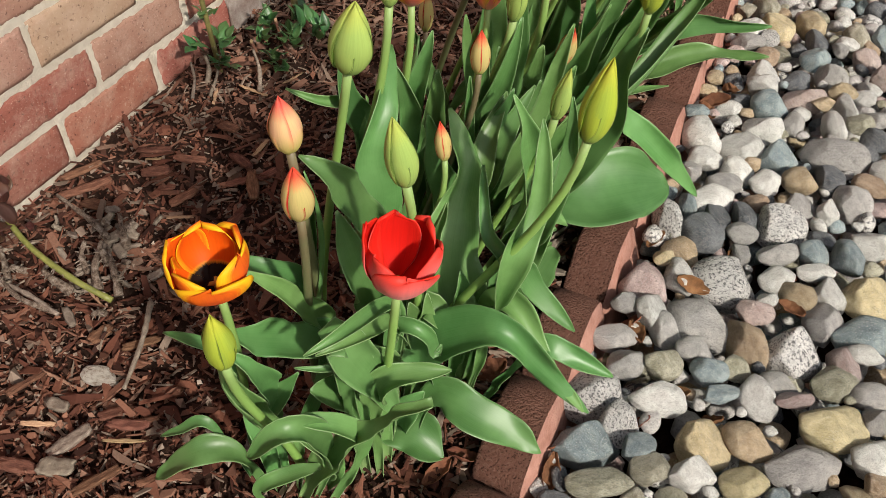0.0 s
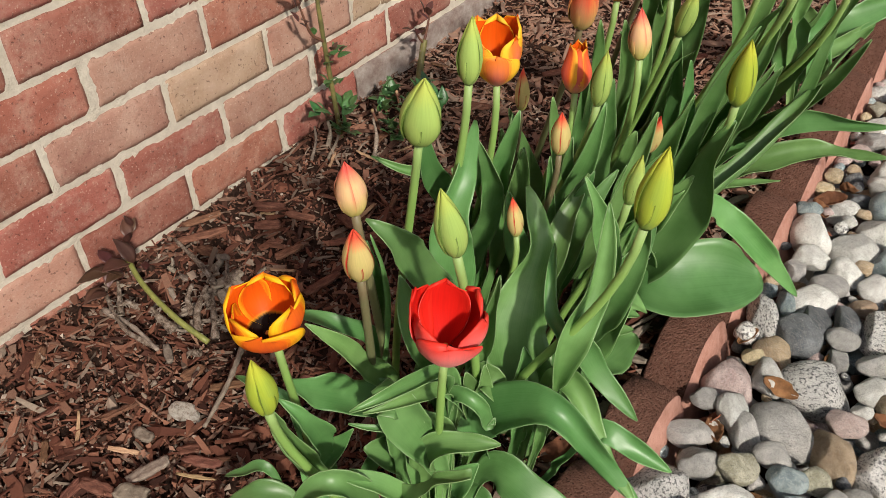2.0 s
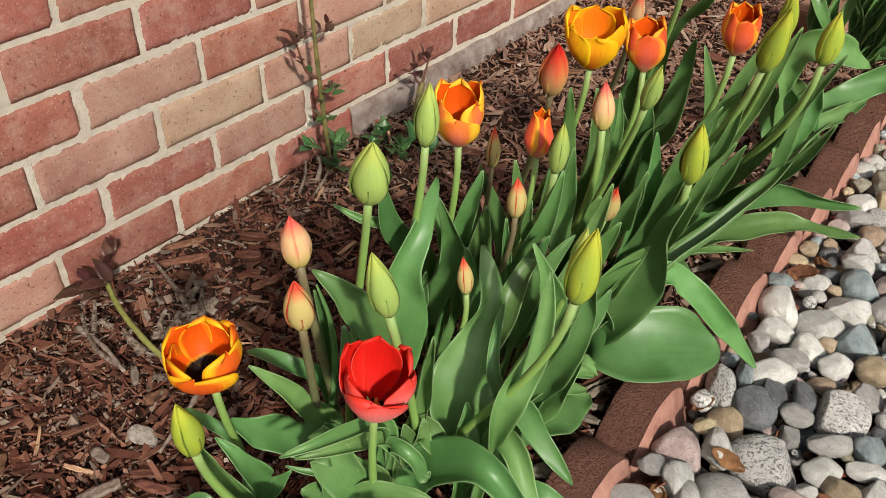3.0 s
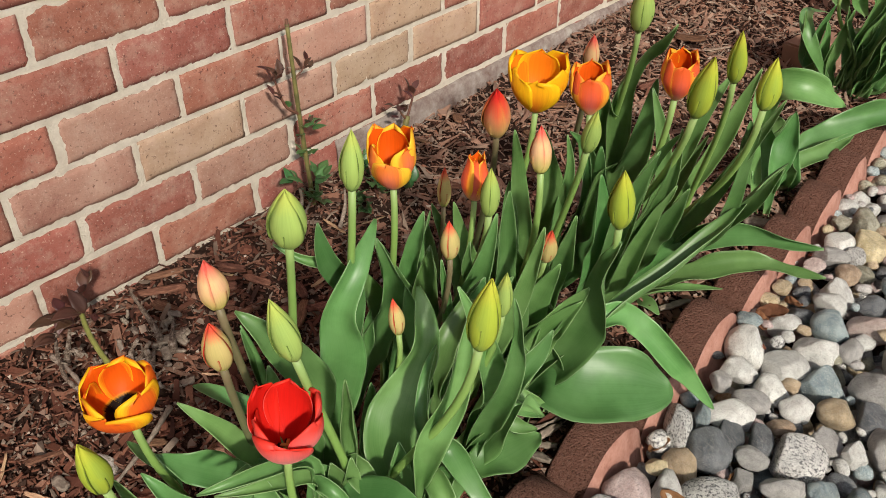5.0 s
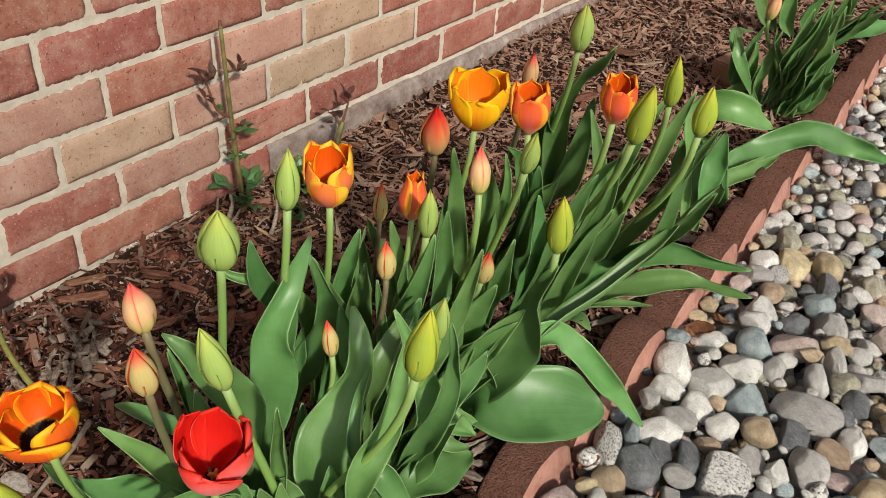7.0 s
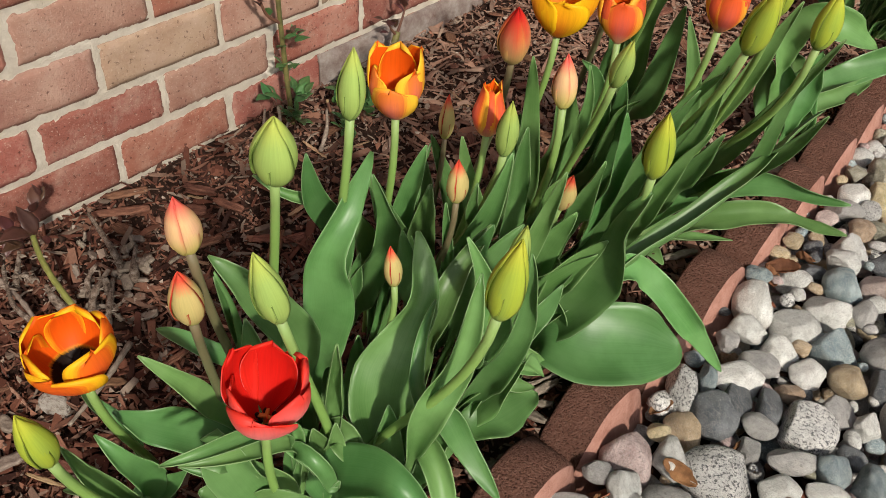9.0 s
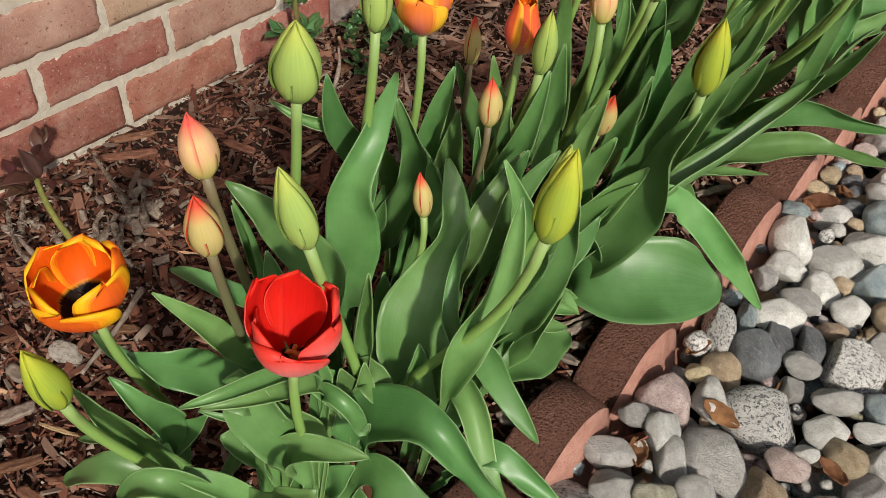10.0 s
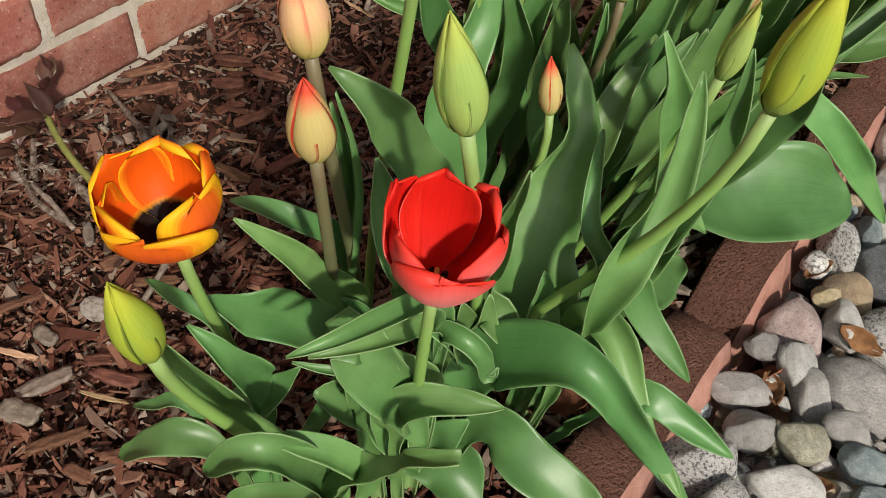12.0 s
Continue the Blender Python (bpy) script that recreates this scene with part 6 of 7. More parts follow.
rose = empty("rose_bush", (0.055, 0.19, -0.005))
tagged(rose, "young rose bush with one tall thorny cane by the wall", "rose bush", "rose bushes by the wall")
cane(rose, [(0.058, 0.190, -0.02), (0.060, 0.182, 0.08), (0.060, 0.176, 0.20), (0.060, 0.172, 0.35)], 0.0046, 0.0036, M_CANE, thorns=12)
cane(rose, [(0.060, 0.172, 0.346), (0.060, 0.172, 0.358)], 0.0036, 0.0026, M_CANE_RED, "cane_tip")
cane(rose, [(0.060, 0.176, 0.19), (0.060, 0.150, 0.215), (0.060, 0.134, 0.27)], 0.003, 0.0015, M_CANE_RED, "side_shoot")
leaf_spray(rose, (0.060, 0.134, 0.268), (0.1, -0.3, 0.9), 6, 0.030, M_ROSE_RED, 2)
leaf_spray(rose, (0.060, 0.140, 0.235), (0.1, -0.5, 0.6), 4, 0.024, M_ROSE_RED, 3)
cane(rose, [(0.060, 0.174, 0.255), (0.062, 0.190, 0.265), (0.062, 0.205, 0.28)], 0.0018, 0.001, M_CANE_RED, "side_shoot")
leaf_spray(rose, (0.062, 0.198, 0.272), (0.1, 0.5, 0.6), 5, 0.022, M_ROSE_RED, 4)
leaf_spray(rose, (0.062, 0.168, 0.160), (0.5, -0.7, 0.0), 2, 0.036, M_ROSE_LEAF, 5)
leaf_spray(rose, (0.064, 0.192, 0.158), (0.3, 0.7, 0.3), 6, 0.028, M_ROSE_LEAF, 6)
leaf_spray(rose, (0.062, 0.196, 0.165), (0.2, 0.6, 0.5), 3, 0.022, M_ROSE_RED, 16)
leaf_spray(rose, (0.062, 0.150, 0.205), (0.3, -0.6, 0.1), 1, 0.026, M_ROSE_LEAF, 17)
leaf_spray(rose, (0.065, 0.155, 0.070), (0.3, -0.5, 0.5), 6, 0.034, M_ROSE_LEAF, 7)
leaf_spray(rose, (0.065, 0.200, 0.055), (0.3, 0.4, 0.4), 8, 0.036, M_ROSE_LEAF, 8)
leaf_spray(rose, (0.080, 0.190, 0.025), (0.6, 0.0, 0.4), 8, 0.030, M_ROSE_LEAF, 9)

leaf_spray(rose, (0.061, 0.178, 0.115), (0.3, -0.5, 0.5), 4, 0.026, M_ROSE_LEAF, 18)
leaf_spray(rose, (0.062, 0.186, 0.100), (0.3, 0.5, 0.4), 5, 0.026, M_ROSE_LEAF, 19)
leaf_spray(rose, (0.070, 0.175, 0.030), (0.6, -0.5, 0.4), 8, 0.032, M_ROSE_LEAF, 20)

rose2 = empty("rose_bush", (0.06, 0.40, 0.01))
tagged(rose2, "low pruned rose with dark new shoots by the wall", "rose bush", "rose bushes by the wall")
cane(rose2, [(0.070, 0.395, 0.0), (0.062, 0.420, 0.05), (0.060, 0.436, 0.085)], 0.0075, 0.006, M_CANE, thorns=4)
cane(rose2, [(0.060, 0.434, 0.08), (0.060, 0.446, 0.105), (0.060, 0.458, 0.135)], 0.003, 0.0015, M_CANE_RED, "side_shoot")
cane(rose2, [(0.060, 0.432, 0.08), (0.060, 0.420, 0.095), (0.060, 0.412, 0.11)], 0.0028, 0.0014, M_CANE_RED, "side_shoot")
leaf_spray(rose2, (0.060, 0.455, 0.130), (0.0, 0.1, 0.9), 4, 0.034, M_ROSE_RED, 31)
leaf_spray(rose2, (0.060, 0.412, 0.105), (0.1, -0.4, 0.6), 6, 0.030, M_ROSE_RED, 32)

n = Nodes("pale_sliver", 0.85, 0.2)
M_STRAW = n.done(n.vary(n.ramp(n.noise(70, 5, 0.7, None, (1, 8, 8)), (0.3, (0.20, 0.11, 0.065)), (0.7, (0.42, 0.28, 0.17))), 0.3, 0.02), n.noise(200, 4), 0.5, 0.002)

low = empty("rose_bush", (0.14, 0.26, 0.0))
tagged(low, "pruned rose stump with pale cut ends and low leaves", "rose bush", "rose bushes by the wall")
for k, (x, y, h) in enumerate(((0.10, 0.235, 0.045), (0.145, 0.240, 0.040), (0.125, 0.275, 0.070))):
    cane(low, [(x + 0.01, y + 0.01, -0.02), (x + 0.004, y, h * 0.5), (x, y - 0.004, h)], 0.0034, 0.0030, M_CANE_RED, "cut_cane", 8, k)
    bm = bmesh.new()
    tube(bm, [Vector((x, y - 0.004, h - 0.001)) - low.location, Vector((x, y - 0.0045, h + 0.004)) - low.location, Vector((x, y - 0.005, h + 0.005)) - low.location], [0.0031, 0.0028, 0.0012], 7)
    part("cut_end", bm, M_STRAW, low, "pale cut wood end")
leaf_spray(low, (0.15, 0.27, 0.04), (0.4, -0.2, 0.5), 15, 0.038, M_ROSE_LEAF, 41)
leaf_spray(low, (0.10, 0.28, 0.05), (0.2, -0.2, 0.6), 14, 0.038, M_ROSE_LEAF, 42)
leaf_spray(low, (0.18, 0.30, 0.05), (0.4, 0.1, 0.6), 12, 0.040, M_ROSE_LEAF, 43)
leaf_spray(low, (0.12, 0.34, 0.05), (0.2, 0.1, 0.7), 12, 0.040, M_ROSE_LEAF, 44)

leaf_spray(low, (0.150, 0.225, 0.035), (0.3, -0.3, 0.6), 10, 0.032, M_ROSE_LEAF, 45)
leaf_spray(low, (0.120, 0.240, 0.055), (0.2, -0.1, 0.7), 10, 0.032, M_ROSE_LEAF, 46)
leaf_spray(low, (0.160, 0.215, 0.020), (0.5, -0.3, 0.4), 6, 0.028, M_ROSE_LEAF, 47)
old = empty("rose_stump", (0.20, -0.24, 0.0))
tagged(old, "old rose stump with one cut green thorny cane", "rose stump")
cane(old, [(0.249, -0.291, 0.000), (0.195, -0.297, 0.022), (0.121, -0.288, 0.041), (0.055, -0.265, 0.062)], 0.0044, 0.0036, M_CANE_GREEN, thorns=14, seed=8)
bm = bmesh.new()
tube(bm, [Vector((0.058, -0.265, 0.061)) - old.location, Vector((0.052, -0.264, 0.064)) - old.location, Vector((0.051, -0.264, 0.065)) - old.location], [0.0041, 0.0041, 0.0026], 8)
part("cut_end", bm, STONES["white"], old, "pale cut wood end")
for at, way, count, size, seed in (((0.062, -0.252, 0.075), (-0.3, 0.4, 0.8), 4, 0.030, 51), ((0.084, -0.293, 0.055), (-0.5, -0.6, 0.3), 6, 0.050, 52), ((0.075, -0.310, 0.040), (-0.2, -0.8, 0.1), 4, 0.046, 53), ((0.109, -0.276, 0.055), (0.2, 0.3, 0.7), 5, 0.020, 54)):
    leaf_spray(old, at, way, count, size, M_ROSE_RED, seed)
# bleached, broken stubs round its foot
for k, (a, b, c, r0, r1) in enumerate((
    ((0.164, -0.206, 0.000), (0.148, -0.205, 0.020), (0.078, -0.195, 0.035), 0.0062, 0.0040),
    ((0.200, -0.207, -0.005), (0.194, -0.202, 0.015), (0.180, -0.186, 0.035), 0.0075, 0.0060),
    ((0.251, -0.281, 0.000), (0.229, -0.260, 0.012), (0.200, -0.236, 0.020), 0.0070, 0.0050),
    ((0.222, -0.285, 0.000), (0.203, -0.266, 0.015), (0.191, -0.234, 0.030), 0.0075, 0.0050),
    ((0.189, -0.268, -0.000), (0.170, -0.256, 0.012), (0.162, -0.238, 0.020), 0.0060, 0.0045),
    ((0.193, -0.302, 0.000), (0.173, -0.306, 0.015), (0.154, -0.303, 0.022), 0.0085, 0.0060),
    ((0.107, -0.325, 0.000), (0.091, -0.311, 0.012), (0.071, -0.295, 0.022), 0.0055, 0.0040),
    ((0.117, -0.304, 0.005), (0.109, -0.312, 0.014), (0.104, -0.324, 0.016), 0.0060, 0.0035),
    ((0.205, -0.340, 0.005), (0.157, -0.348, 0.016), (0.109, -0.335, 0.020), 0.0050, 0.0042),
    ((0.109, -0.335, 0.020), (0.078, -0.320, 0.024), (0.059, -0.301, 0.030), 0.0042, 0.0020),
    ((0.255, -0.312, 0.000), (0.256, -0.322, 0.012), (0.258, -0.329, 0.016), 0.0075, 0.0050),
    ((0.234, -0.261, 0.000), (0.241, -0.256, 0.015), (0.245, -0.246, 0.020), 0.0040, 0.0020),
    ((0.210, -0.250, 0.010), (0.206, -0.248, 0.024), (0.202, -0.247, 0.030), 0.0075, 0.0060),
)):
    cane(old, [a, b, c], r0 * 0.8, r1 * 0.55, M_STUMP, "dead_stub", 7, 60 + k)
rnd = random.Random(91)
for k in range(34):
    x, y = rnd.gauss(0.175, 0.035), rnd.gauss(-0.225, 0.035)
    l = rnd.uniform(0.010, 0.026)
    chip(x, y, ground_z(x, y) + rnd.uniform(0.010, 0.020), l, l * rnd.uniform(0.3, 0.6), rnd.uniform(0, 180), M_GREYWOOD, "small bleached flake of rotten wood by the rose stump", "wood_chip", 35, 900 + k, 0.004)

for k, (a, b, r, lab) in enumerate((((0.085, -0.335, 0.006), (0.215, -0.345, 0.012), 0.0045, "bleached dead thorny twig on the mulch"),
                                    ((0.305, -0.280, 0.012), (0.362, -0.395, 0.010), 0.0040, "long grey dead stem on the mulch"),
                                    ((0.060, 0.150, 0.0), (0.062, 0.158, 0.050), 0.0042, "upright grey dead spike by the roses"),
                                    ((0.07, 0.10, 0.005), (0.03, 0.155, 0.03), 0.003, "thin pale dead twig by the wall"),
                                    ((0.09, 0.12, 0.004), (0.05, 0.20, 0.02), 0.003, "thin grey dead twig by the wall"),
                                    ((0.16, 0.16, 0.01), (0.11, 0.22, 0.04), 0.004, "short grey dead rose twig"))):
    t = empty("dead_twig", a)
    tagged(t, lab, "twig", "dead twigs")
    a, b = Vector(a), Vector(b)
    cane(t, [a, a.lerp(b, 0.5) + Vector((0.003, 0.004, 0.002)), b], r, r * 0.6, M_GREYWOOD, "stem", 4 if k == 0 else 0, 70 + k)


for k, (x, y, l, w, turn) in enumerate(((0.131, -0.065, 0.040, 0.020, 40), (0.281, -0.032, 0.065, 0.018, -50), (0.165, 0.067, 0.035, 0.020, 0), (0.20, -0.09, 0.045, 0.016, 70), (0.16, -0.02, 0.05, 0.014, 20),
                                        (0.06, -0.14, 0.08, 0.016, 55), (0.03, -0.11, 0.06, 0.014, 60), (0.23, 0.01, 0.05, 0.015, -20), (0.30, -0.12, 0.06, 0.014, 80), (0.10, -0.03, 0.05, 0.012, 30),
                                        (0.26, -0.17, 0.05, 0.014, 10), (0.34, -0.20, 0.055, 0.012, -30), (0.33, -0.33, 0.045, 0.012, 50), (0.40, -0.43, 0.05, 0.013, 20), (0.24, -0.43, 0.05, 0.010, 75), (0.32, -0.52, 0.05, 0.016, 15),
                                        (0.42, -0.50, 0.05, 0.012, 60), (0.22, 0.38, 0.05, 0.02, 10), (0.28, 0.55, 0.05, 0.02, 50), (0.35, 0.72, 0.06, 0.025, 0), (0.30, 0.95, 0.06, 0.03, 70), (0.20, 0.75, 0.05, 0.02, 30),
                                        (0.40, 1.0, 0.06, 0.025, -20), (0.25, 1.2, 0.07, 0.03, 20), (0.45, 0.62, 0.06, 0.02, 85), (0.38, 0.30, 0.05, 0.016, -40))):
    chip(x, y, ground_z(x, y) + 0.012, l, w, turn, M_BARK, "reddish-brown flake of bark mulch lying flat", seed=k)
for k, (x, y, l, w, turn) in enumerate(((0.174, -0.189, 0.050, 0.018, 75), (0.213, -0.332, 0.038, 0.012, -30), (0.353, -0.472, 0.050, 0.018, 70), (0.366, -0.505, 0.04, 0.022, 20), (0.30, -0.44, 0.03, 0.016, 0),
                                        (0.748, -0.128, 0.046, 0.022, 60), (0.722, 0.005, 0.045, 0.010, 75), (0.735, -0.035, 0.040, 0.012, 10), (0.730, -0.015, 0.035, 0.009, 30), (0.715, 0.02, 0.08, 0.006, 70), (0.715, 0.33, 0.05, 0.012, 60), (0.71, 0.62, 0.055, 0.025, 30))):
    chip(x, y, ground_z(x, y) + 0.014, l, w, turn, M_GREYWOOD, "pale weathered grey wood chip on the mulch", "wood_chip", 8, 200 + k)


rnd = random.Random(77)
for k in range(70):
    x, y = rnd.uniform(0.03, 0.52), -0.62 + 1.5 * rnd.random() ** 1.3
    l = rnd.uniform(0.022, 0.050)
    chip(x, y, ground_z(x, y) + 0.011, l, l * rnd.uniform(0.16, 0.5), rnd.uniform(0, 180), M_BARK, "reddish-brown flake of bark mulch lying flat", seed=500 + k, tilt=16, h=0.003)
for k in range(26):
    x, y = rnd.uniform(0.10, 0.52), rnd.uniform(-0.62, 0.5)
    l = rnd.uniform(0.025, 0.055)
    chip(x, y, ground_z(x, y) + 0.013, l, rnd.uniform(0.003, 0.007), rnd.uniform(0, 180), M_STRAW, "thin straw-coloured wood sliver on the mulch", "wood_sliver", 14, 700 + k, 0.0015)


n = Nodes("chalky_rock", 0.9, 0.2)
M_CHALK = n.done(n.ramp(n.noise(5.5, 7, 0.75), (0.36, (0.26, 0.19, 0.14)), (0.5, (0.58, 0.52, 0.45)), (0.7, (0.74, 0.70, 0.64))), n.noise(12, 7, 0.8), 1.0, 0.01)


def white_lump(x, y, size, label):
    me = STONE_SHAPES[4].copy()
    me.materials.append(M_CHALK)
    ob = new("pale_rock", me)
    ob.matrix_world = pose(x, y, ground_z(x, y) + 0.012, 5, 8, 30) @ Matrix.Diagonal((size, size * 0.66, size * 0.42, 1))
    return tagged(ob, label, "rock")


white_lump(0.316, -0.386, 0.046, "pale chalky rock lying on the mulch")
white_lump(0.09, 0.40, 0.030, "small pale rock by the wall")


def dry_leaf(x, y, z, size, turn, seed):
    """A crumpled, curled brown leaf."""
    rnd = random.Random(seed)
    grid = []
    bend, roll, off = rnd.uniform(0.6, 1.4), rnd.uniform(0.8, 2.0), rnd.uniform(0, 50)
    for i in range(15):
        v = i / 14
        row = []
        for j in range(9):
            u = j / 4 - 1
            w = size * 0.27 * math.sin(math.pi * min(0.05 + v * 0.92, 1)) ** 0.75 * (1 + 0.22 * noise.noise(Vector((v * 9, math.copysign(3, u), off))))
            a = u * roll * 0.8
            p = Vector((size * (v - 0.5), w * math.sin(a) / max(roll * 0.8, 0.5) * 1.2, w * (1 - math.cos(a)) * 0.9 + size * bend * 0.5 * (v - 0.5) ** 2))
            p += Vector((0, 0, 1)) * size * 0.10 * noise.noise(Vector((v * 5, u * 2.5, off)))
            row.append(p)
        grid.append(row)
    bm = bmesh.new()
    sheet(bm, grid, 0.0006)
    ob = part("dry_leaf", bm, [M_DRY, M_DRY])
    ob.matrix_world = pose(x, y, z, rnd.uniform(-40, 40), rnd.uniform(-40, 40), turn)
    return tagged(ob, "curled dry brown leaf among the pebbles", "dry leaf", "fallen dry leaves")


for k, (x, y, z, s, turn) in enumerate(((0.859, -0.079, 0.036, 0.050, 120), (0.852, -0.06, 0.034, 0.040, 30), (0.898, 0.015, 0.046, 0.055, 10), (0.971, -0.160, 0.034, 0.036, 0), (0.828, -0.256, 0.030, 0.060, 60), (0.835, -0.29, 0.030, 0.055, 100),
                                        (0.735, -0.206, 0.045, 0.055, 30), (0.715, -0.225, 0.040, 0.05, 110), (1.014, 0.032, 0.042, 0.045, 160), (0.903, -0.193, 0.030, 0.035, 40), (0.765, -0.165, 0.04, 0.045, 80), (0.829, 0.418, 0.040, 0.060, 20),
                                        (0.845, 0.455, 0.040, 0.055, 70), (0.825, 0.39, 0.036, 0.05, 130), (0.838, 0.34, 0.036, 0.045, 0), (0.751, -0.318, 0.035, 0.05, 10), (0.735, -0.345, 0.034, 0.05, 70), (0.927, -0.136, 0.034, 0.035, 10), (0.835, 0.09, 0.03, 0.04, 60),
                                        (0.93, 0.10, 0.032, 0.04, 100), (1.0, 0.09, 0.03, 0.045, 20), (0.835, -0.35, 0.03, 0.05, 40), (0.87, -0.33, 0.026, 0.045, 140), (0.70, -0.27, 0.035, 0.05, 50), (0.68, -0.30, 0.034, 0.045, 10), (0.82, 0.62, 0.03, 0.05, 30), (1.02, 0.3, 0.03, 0.05, 80))):
    dry_leaf(x, y, z - 0.004, s * 0.78, turn, k + 3)


def loose_brick():
    bm = bmesh.new()
    bmesh.ops.create_cube(bm, size=1.0)
    bmesh.ops.scale(bm, vec=(0.09, 0.12, 0.085), verts=bm.verts)
    bmesh.ops.bevel(bm, geom=list(bm.edges), offset=0.004, segments=2, affect="EDGES")
    ob = part("paver", bm, M_BARK_BRICK)
    for p in ob.data.polygons:
        p.use_smooth = False
    ob.matrix_world = pose(0.50, 1.325, 0.045, 4, -3, -12)
    return tagged(ob, "loose tan-brown paver block half hidden by tulips", "paver block")


n = Nodes("paver", 0.9, 0.2)
M_BARK_BRICK = n.done(n.mix(n.noise(30, 5), (0.20, 0.11, 0.075), (0.30, 0.18, 0.125)), n.noise(200, 4), 0.5, 0.002)
loose_brick()


# ---- mulch ----
def mulch():
    rnd = random.Random(21)
    vs, faces = [], []
    for _ in range(26000):
        y = -0.8 + 3.4 * rnd.random() ** 1.6
        x = rnd.uniform(0.004, EDGE_X - 0.062 + edge_shift(y))
        l = min(rnd.lognormvariate(math.log(0.0165), 0.60), 0.07)
        w = l * rnd.uniform(0.06, 0.22) if rnd.random() < 0.86 else l * rnd.uniform(0.35, 0.7)
        w = min(max(w, 0.0011), 0.011)
        h = rnd.uniform(0.0007, 0.0026)
        m = pose(x, y, ground_z(x, y) + rnd.uniform(-0.003, 0.012), rnd.gauss(0, 22), rnd.gauss(0, 17), rnd.uniform(0, 360))
        t0, t1, kink, hump = rnd.uniform(0.2, 1.0), rnd.uniform(0.1, 0.9), rnd.uniform(-0.6, 0.6) * w, rnd.uniform(-0.06, 0.10) * l
        o = len(vs)
        for sz in (-1, 1):
            for px, k, dy, dz in ((-0.5, t0, 0, 0), (rnd.uniform(-0.2, 0.2), 1.0, kink, hump), (0.5, t1, 0, 0)):
                for sy in (-1, 1):
                    vs.append(m @ Vector((px * l + rnd.uniform(-0.06, 0.06) * l, sy * w / 2 * k + dy + rnd.uniform(-0.15, 0.15) * w, sz * h / 2 + dz)))
        # order: foot pair, middle pair, tip pair
        faces += [[o + i for i in f] for f in ((0, 2, 3, 1), (2, 4, 5, 3), (6, 7, 9, 8), (8, 9, 11, 10), (0, 6, 8, 2), (2, 8, 10, 4), (1, 3, 9, 7), (3, 5, 11, 9), (0, 1, 7, 6), (4, 10, 11, 5))]
    me = bpy.data.meshes.new("mulch")
    me.from_pydata(vs, [], faces)
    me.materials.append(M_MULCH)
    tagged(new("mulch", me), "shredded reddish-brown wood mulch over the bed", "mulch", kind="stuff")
    vs, faces = [], []
    for _ in range(23000):
        y = -0.75 + 2.6 * rnd.random() ** 1.6
        x = rnd.uniform(0.004, EDGE_X - 0.06 + edge_shift(y))
        s = rnd.lognormvariate(math.log(0.0028), 0.45)
        m = pose(x, y, ground_z(x, y) + rnd.uniform(0.0, 0.013), rnd.uniform(0, 360), rnd.uniform(0, 360), 0)
        o = len(vs)
        for p in ((1, 0, -0.4), (-0.6, 0.8, -0.4), (-0.5, -0.9, -0.3), (0.1, 0.1, 0.8), (0.7, 0.7, 0.3)):
            vs.append(m @ Vector([q * s * rnd.uniform(0.6, 1.2) for q in p]))
        faces += [[o + i for i in f] for f in ((0, 2, 1), (0, 1, 4), (4, 1, 3), (0, 4, 3), (0, 3, 2), (1, 2, 3))]
    me = bpy.data.meshes.new("mulch_crumbs")
    me.from_pydata(vs, [], faces)
    me.materials.append(M_CRUMB)
    tagged(new("mulch_crumbs", me), "crumbs of bark, soil and grit in the mulch", "mulch", kind="stuff")


mulch()


# ---- wall ----
COURSE, BRICK = 0.0794, 0.2032
JOINT = 0.0085
LINE5 = 0.068             # a bed joint's height


def brick_mesh(seed):
    """One brick with worn, slightly ragged arrises; x goes into the wall."""
    rnd = random.Random(seed)
    bm = bmesh.new()
    L, H = BRICK - JOINT, COURSE - JOINT
    ny, nz = 26, 8
    b = 0.0028
    ys = [-L / 2 + L * i / ny for i in range(ny + 1)]
    zs = [-H / 2 + H * i / nz for i in range(nz + 1)]
    off = Vector((rnd.uniform(-9, 9), rnd.uniform(-9, 9), rnd.uniform(-9, 9)))
    front = []
    for z in zs:
        row = []
        for y in ys:
            ey, ez = abs(abs(y) - L / 2) < 1e-6, abs(abs(z) - H / 2) < 1e-6
            p = Vector((0, y, z))
            wob = noise.noise(p * 60 + off)
            rag = wob + 0.8 * noise.noise(p * 210 + off)
            if ey:
                p.y -= math.copysign(0.0016 * rag + 0.0004, y)
            if ez:
                p.z -= math.copysign(0.0017 * rag + 0.0004, z)
            p.x = -b if (ey or ez) else 0.0010 * rag
            row.append(bm.verts.new(p))
        front.append(row)
    for i in range(nz):
        for j in range(ny):
            bm.faces.new((front[i][j], front[i][j + 1], front[i + 1][j + 1], front[i + 1][j]))
    ring = [front[0][j] for j in range(ny + 1)] + [front[i][ny] for i in range(1, nz + 1)] + [front[nz][j] for j in range(ny - 1, -1, -1)] + [front[i][0] for i in range(nz - 1, 0, -1)]
    back = [bm.verts.new((-0.03, v.co.y, v.co.z)) for v in ring]
    for i in range(len(ring)):
        j = (i + 1) % len(ring)
        bm.faces.new((ring[j], ring[i], back[i], back[j]))
    me = bpy.data.meshes.new("brick")
    bm.to_mesh(me)
    bm.free()
    for p in me.polygons:
        p.use_smooth = True
    return me


TAN_BRICKS = {(3, 0), (3, 2), (2, 2), (1, 3), (3, 3)}
BROWN_BRICKS = {(3, 1), (4, 0), (2, 1), (3, -1), (5, -2), (4, -3)}


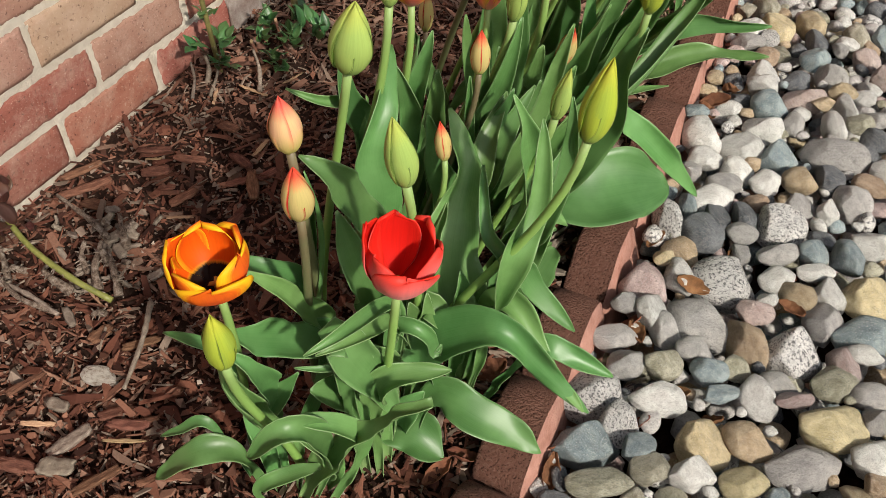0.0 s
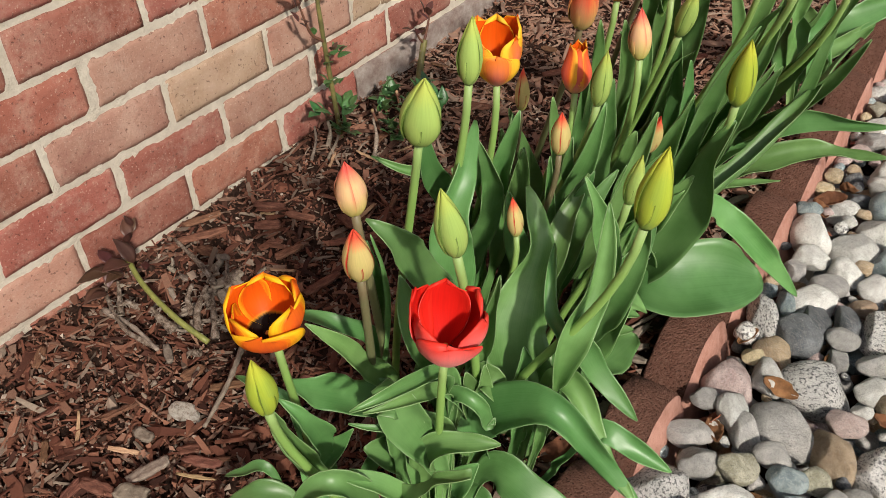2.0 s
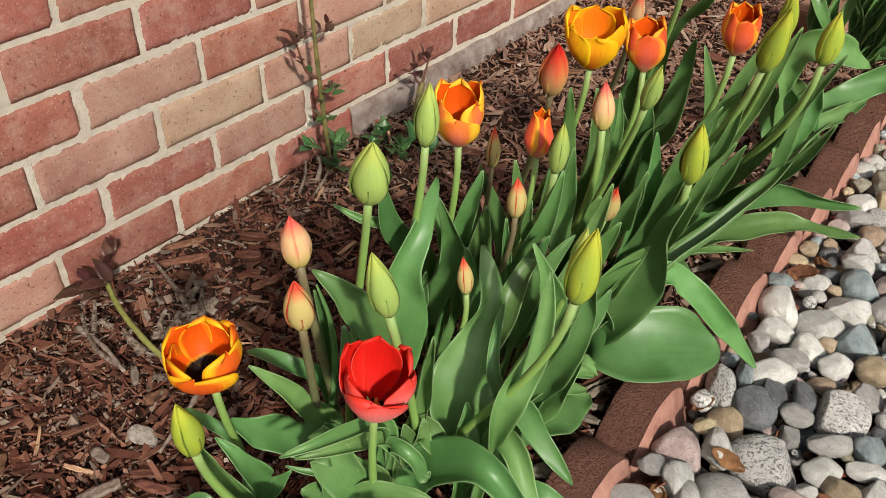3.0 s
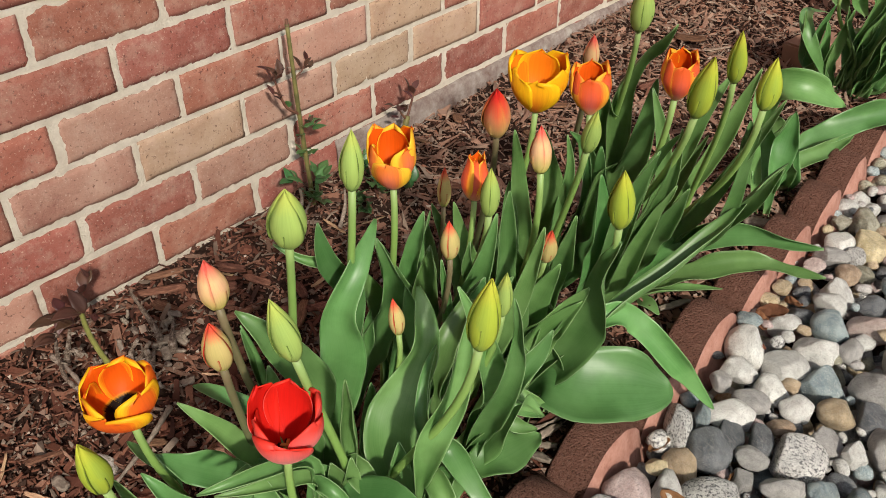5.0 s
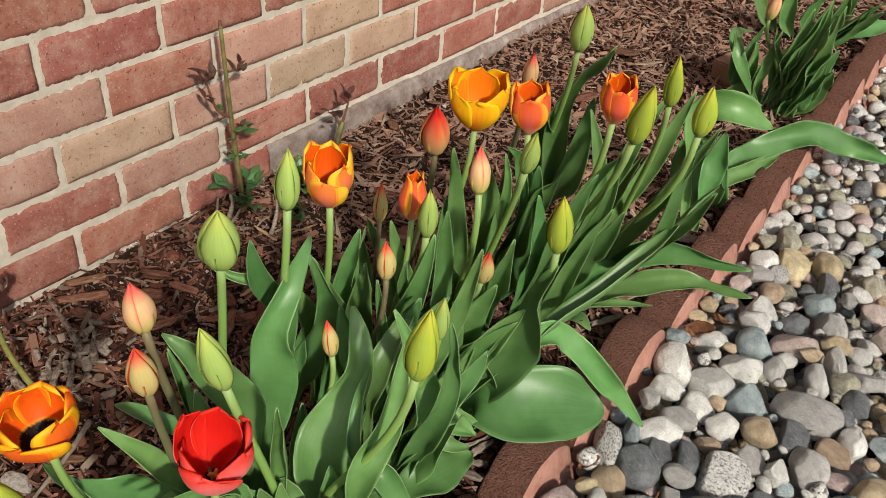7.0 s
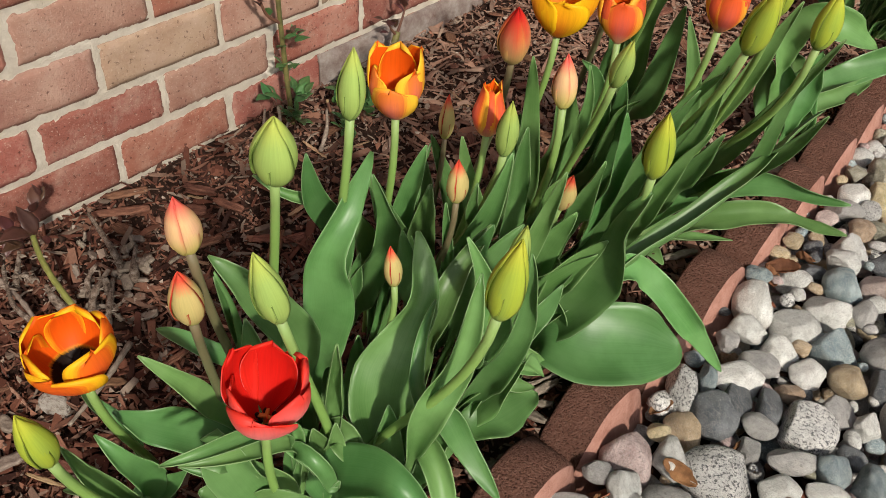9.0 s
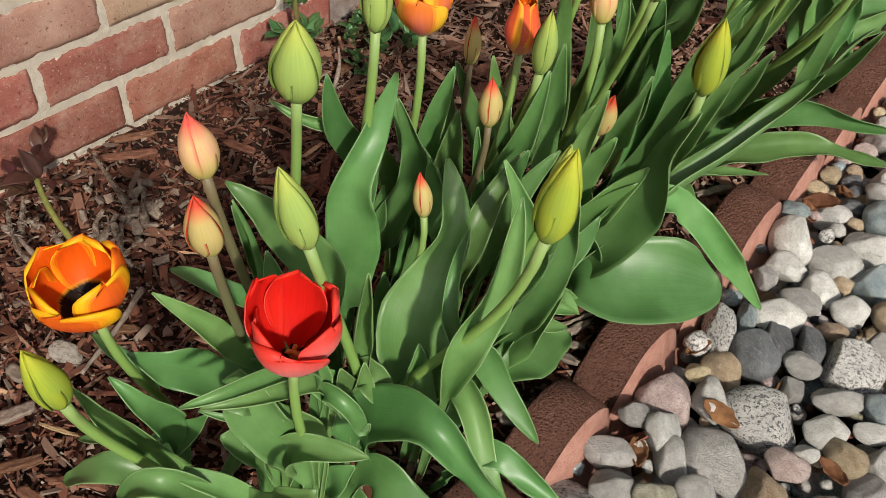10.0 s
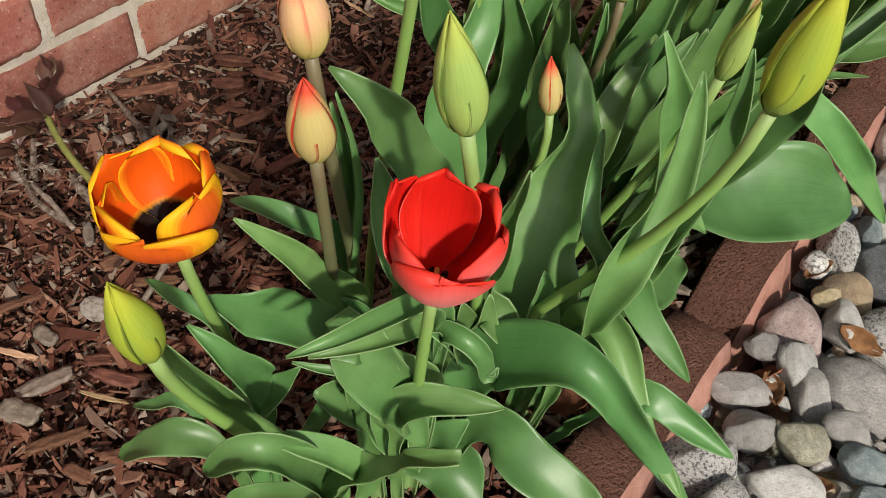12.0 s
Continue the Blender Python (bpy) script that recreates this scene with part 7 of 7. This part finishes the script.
def wall():
    bm = bmesh.new()
    y0, y1, top = -2.2, 4.2, 2.3
    xs = ((-0.20, -0.0045))
    vs = [bm.verts.new((x, y, z)) for x in xs for y in (y0, y1) for z in (-0.25, top)]
    for f in ((0, 1, 3, 2), (4, 6, 7, 5), (0, 2, 6, 4), (1, 5, 7, 3), (0, 4, 5, 1), (2, 3, 7, 6)):
        bm.faces.new([vs[i] for i in f])
    w = part("wall_house", bm, M_MORTAR)
    for p in w.data.polygons:
        p.use_smooth = False
    bm = bmesh.new()
    grid = []
    for z in [-0.12 + 0.005 * i for i in range(160)]:
        grid.append([Vector((-0.0028 + 0.0016 * noise.noise(Vector((0, y * 45, z * 45))) + 0.0012 * noise.noise(Vector((4, y * 160, z * 160))), y, z)) for y in [-0.75 + 0.006 * i for i in range(440)]])
    sheet(bm, grid)
    part("mortar", bm, M_MORTAR, w, "rough pale beige mortar in the joints")
    tagged(w, "red and tan brick house wall with pale mortar joints", "wall", kind="structure")
    plain = [brick_mesh(500 + i) for i in range(7)]
    for me in plain:
        me.materials.append(M_BRICK)
    tan = [m.copy() for m in plain[:4]]
    for me in tan:
        me.materials[0] = M_BRICK_TAN
    brown = [m.copy() for m in plain[:5]]
    for me in brown:
        me.materials[0] = M_BRICK_MID
    rnd = random.Random(5)
    far = []
    for row in range(-24, 8):
        z = LINE5 + (5 - row) * COURSE - COURSE / 2
        if z < -0.2:
            continue
        for i in range(-11, 21):
            y = (i + 0.5) * BRICK - 0.002 if row % 2 == 0 else i * BRICK + 0.007
            y += rnd.uniform(-0.002, 0.002)
            if not y0 + 0.1 < y < y1 - 0.1:
                continue
            chance = rnd.random()
            is_tan = (row, i) in TAN_BRICKS or (chance < 0.10 and z > 0.5)
            is_brown = (row, i) in BROWN_BRICKS or chance > 0.84
            me = rnd.choice(tan if is_tan else brown if is_brown else plain)
            m = pose(rnd.uniform(-0.001, 0.001), y, z, rnd.uniform(-0.25, 0.25), 0, 0)
            if z < 0.66 and -0.75 < y < 2.2 and z > -0.08:
                ob = new("brick", me)
                ob.parent = w
                ob.matrix_local = m
            else:
                far.append((me, m))
    vs, fs = [], []
    for me, m in far:
        o = len(vs)
        vs += [m @ v.co for v in me.vertices]
        fs += [[o + k for k in p.vertices] for p in me.polygons]
    me = bpy.data.meshes.new("brickwork")
    me.from_pydata(vs, [], fs)
    me.materials.append(M_BRICK)
    ob = tagged(new("brickwork", me), kind="stuff")
    ob.parent = w


wall()


# ---- smeared mortar at the wall's foot ----
def parging():
    """A thin uneven coat of mortar over the lowest course."""
    bm = bmesh.new()
    grid = []
    ys = [0.30 + 0.012 * i for i in range(230)]
    for k in range(14):
        row = []
        for y in ys:
            top = 0.060 + 0.005 * noise.noise(Vector((y * 14, 0, 7)))
            z = -0.10 + (top + 0.10) * min(k, 12) / 12
            thick = 0.007 * smooth(0.28, 0.45, y) + 0.0025 * noise.noise(Vector((y * 16, z * 30, 3))) + 0.001 * noise.noise(Vector((y * 70, z * 90, 3)))
            row.append(Vector((thick if k < 12 else thick - 0.003 if k == 12 else -0.012, y, z)))
        grid.append(row)
    sheet(bm, [r[::-1] for r in grid], 0.004)
    ob = part("wall_footing", bm, [M_PARGE, M_PARGE])
    return tagged(ob, "pale grey mortar smeared over the wall's lowest course", "wall", kind="structure")


n = Nodes("smeared_mortar", 0.95, 0.1)
M_PARGE = n.done(n.ramp(n.noise(30, 6, 0.7), (0.3, (0.20, 0.13, 0.11)), (0.5, (0.33, 0.265, 0.235)), (0.72, (0.50, 0.45, 0.40))), n.noise(150, 7, 0.85), 1.0, 0.008)
parging()
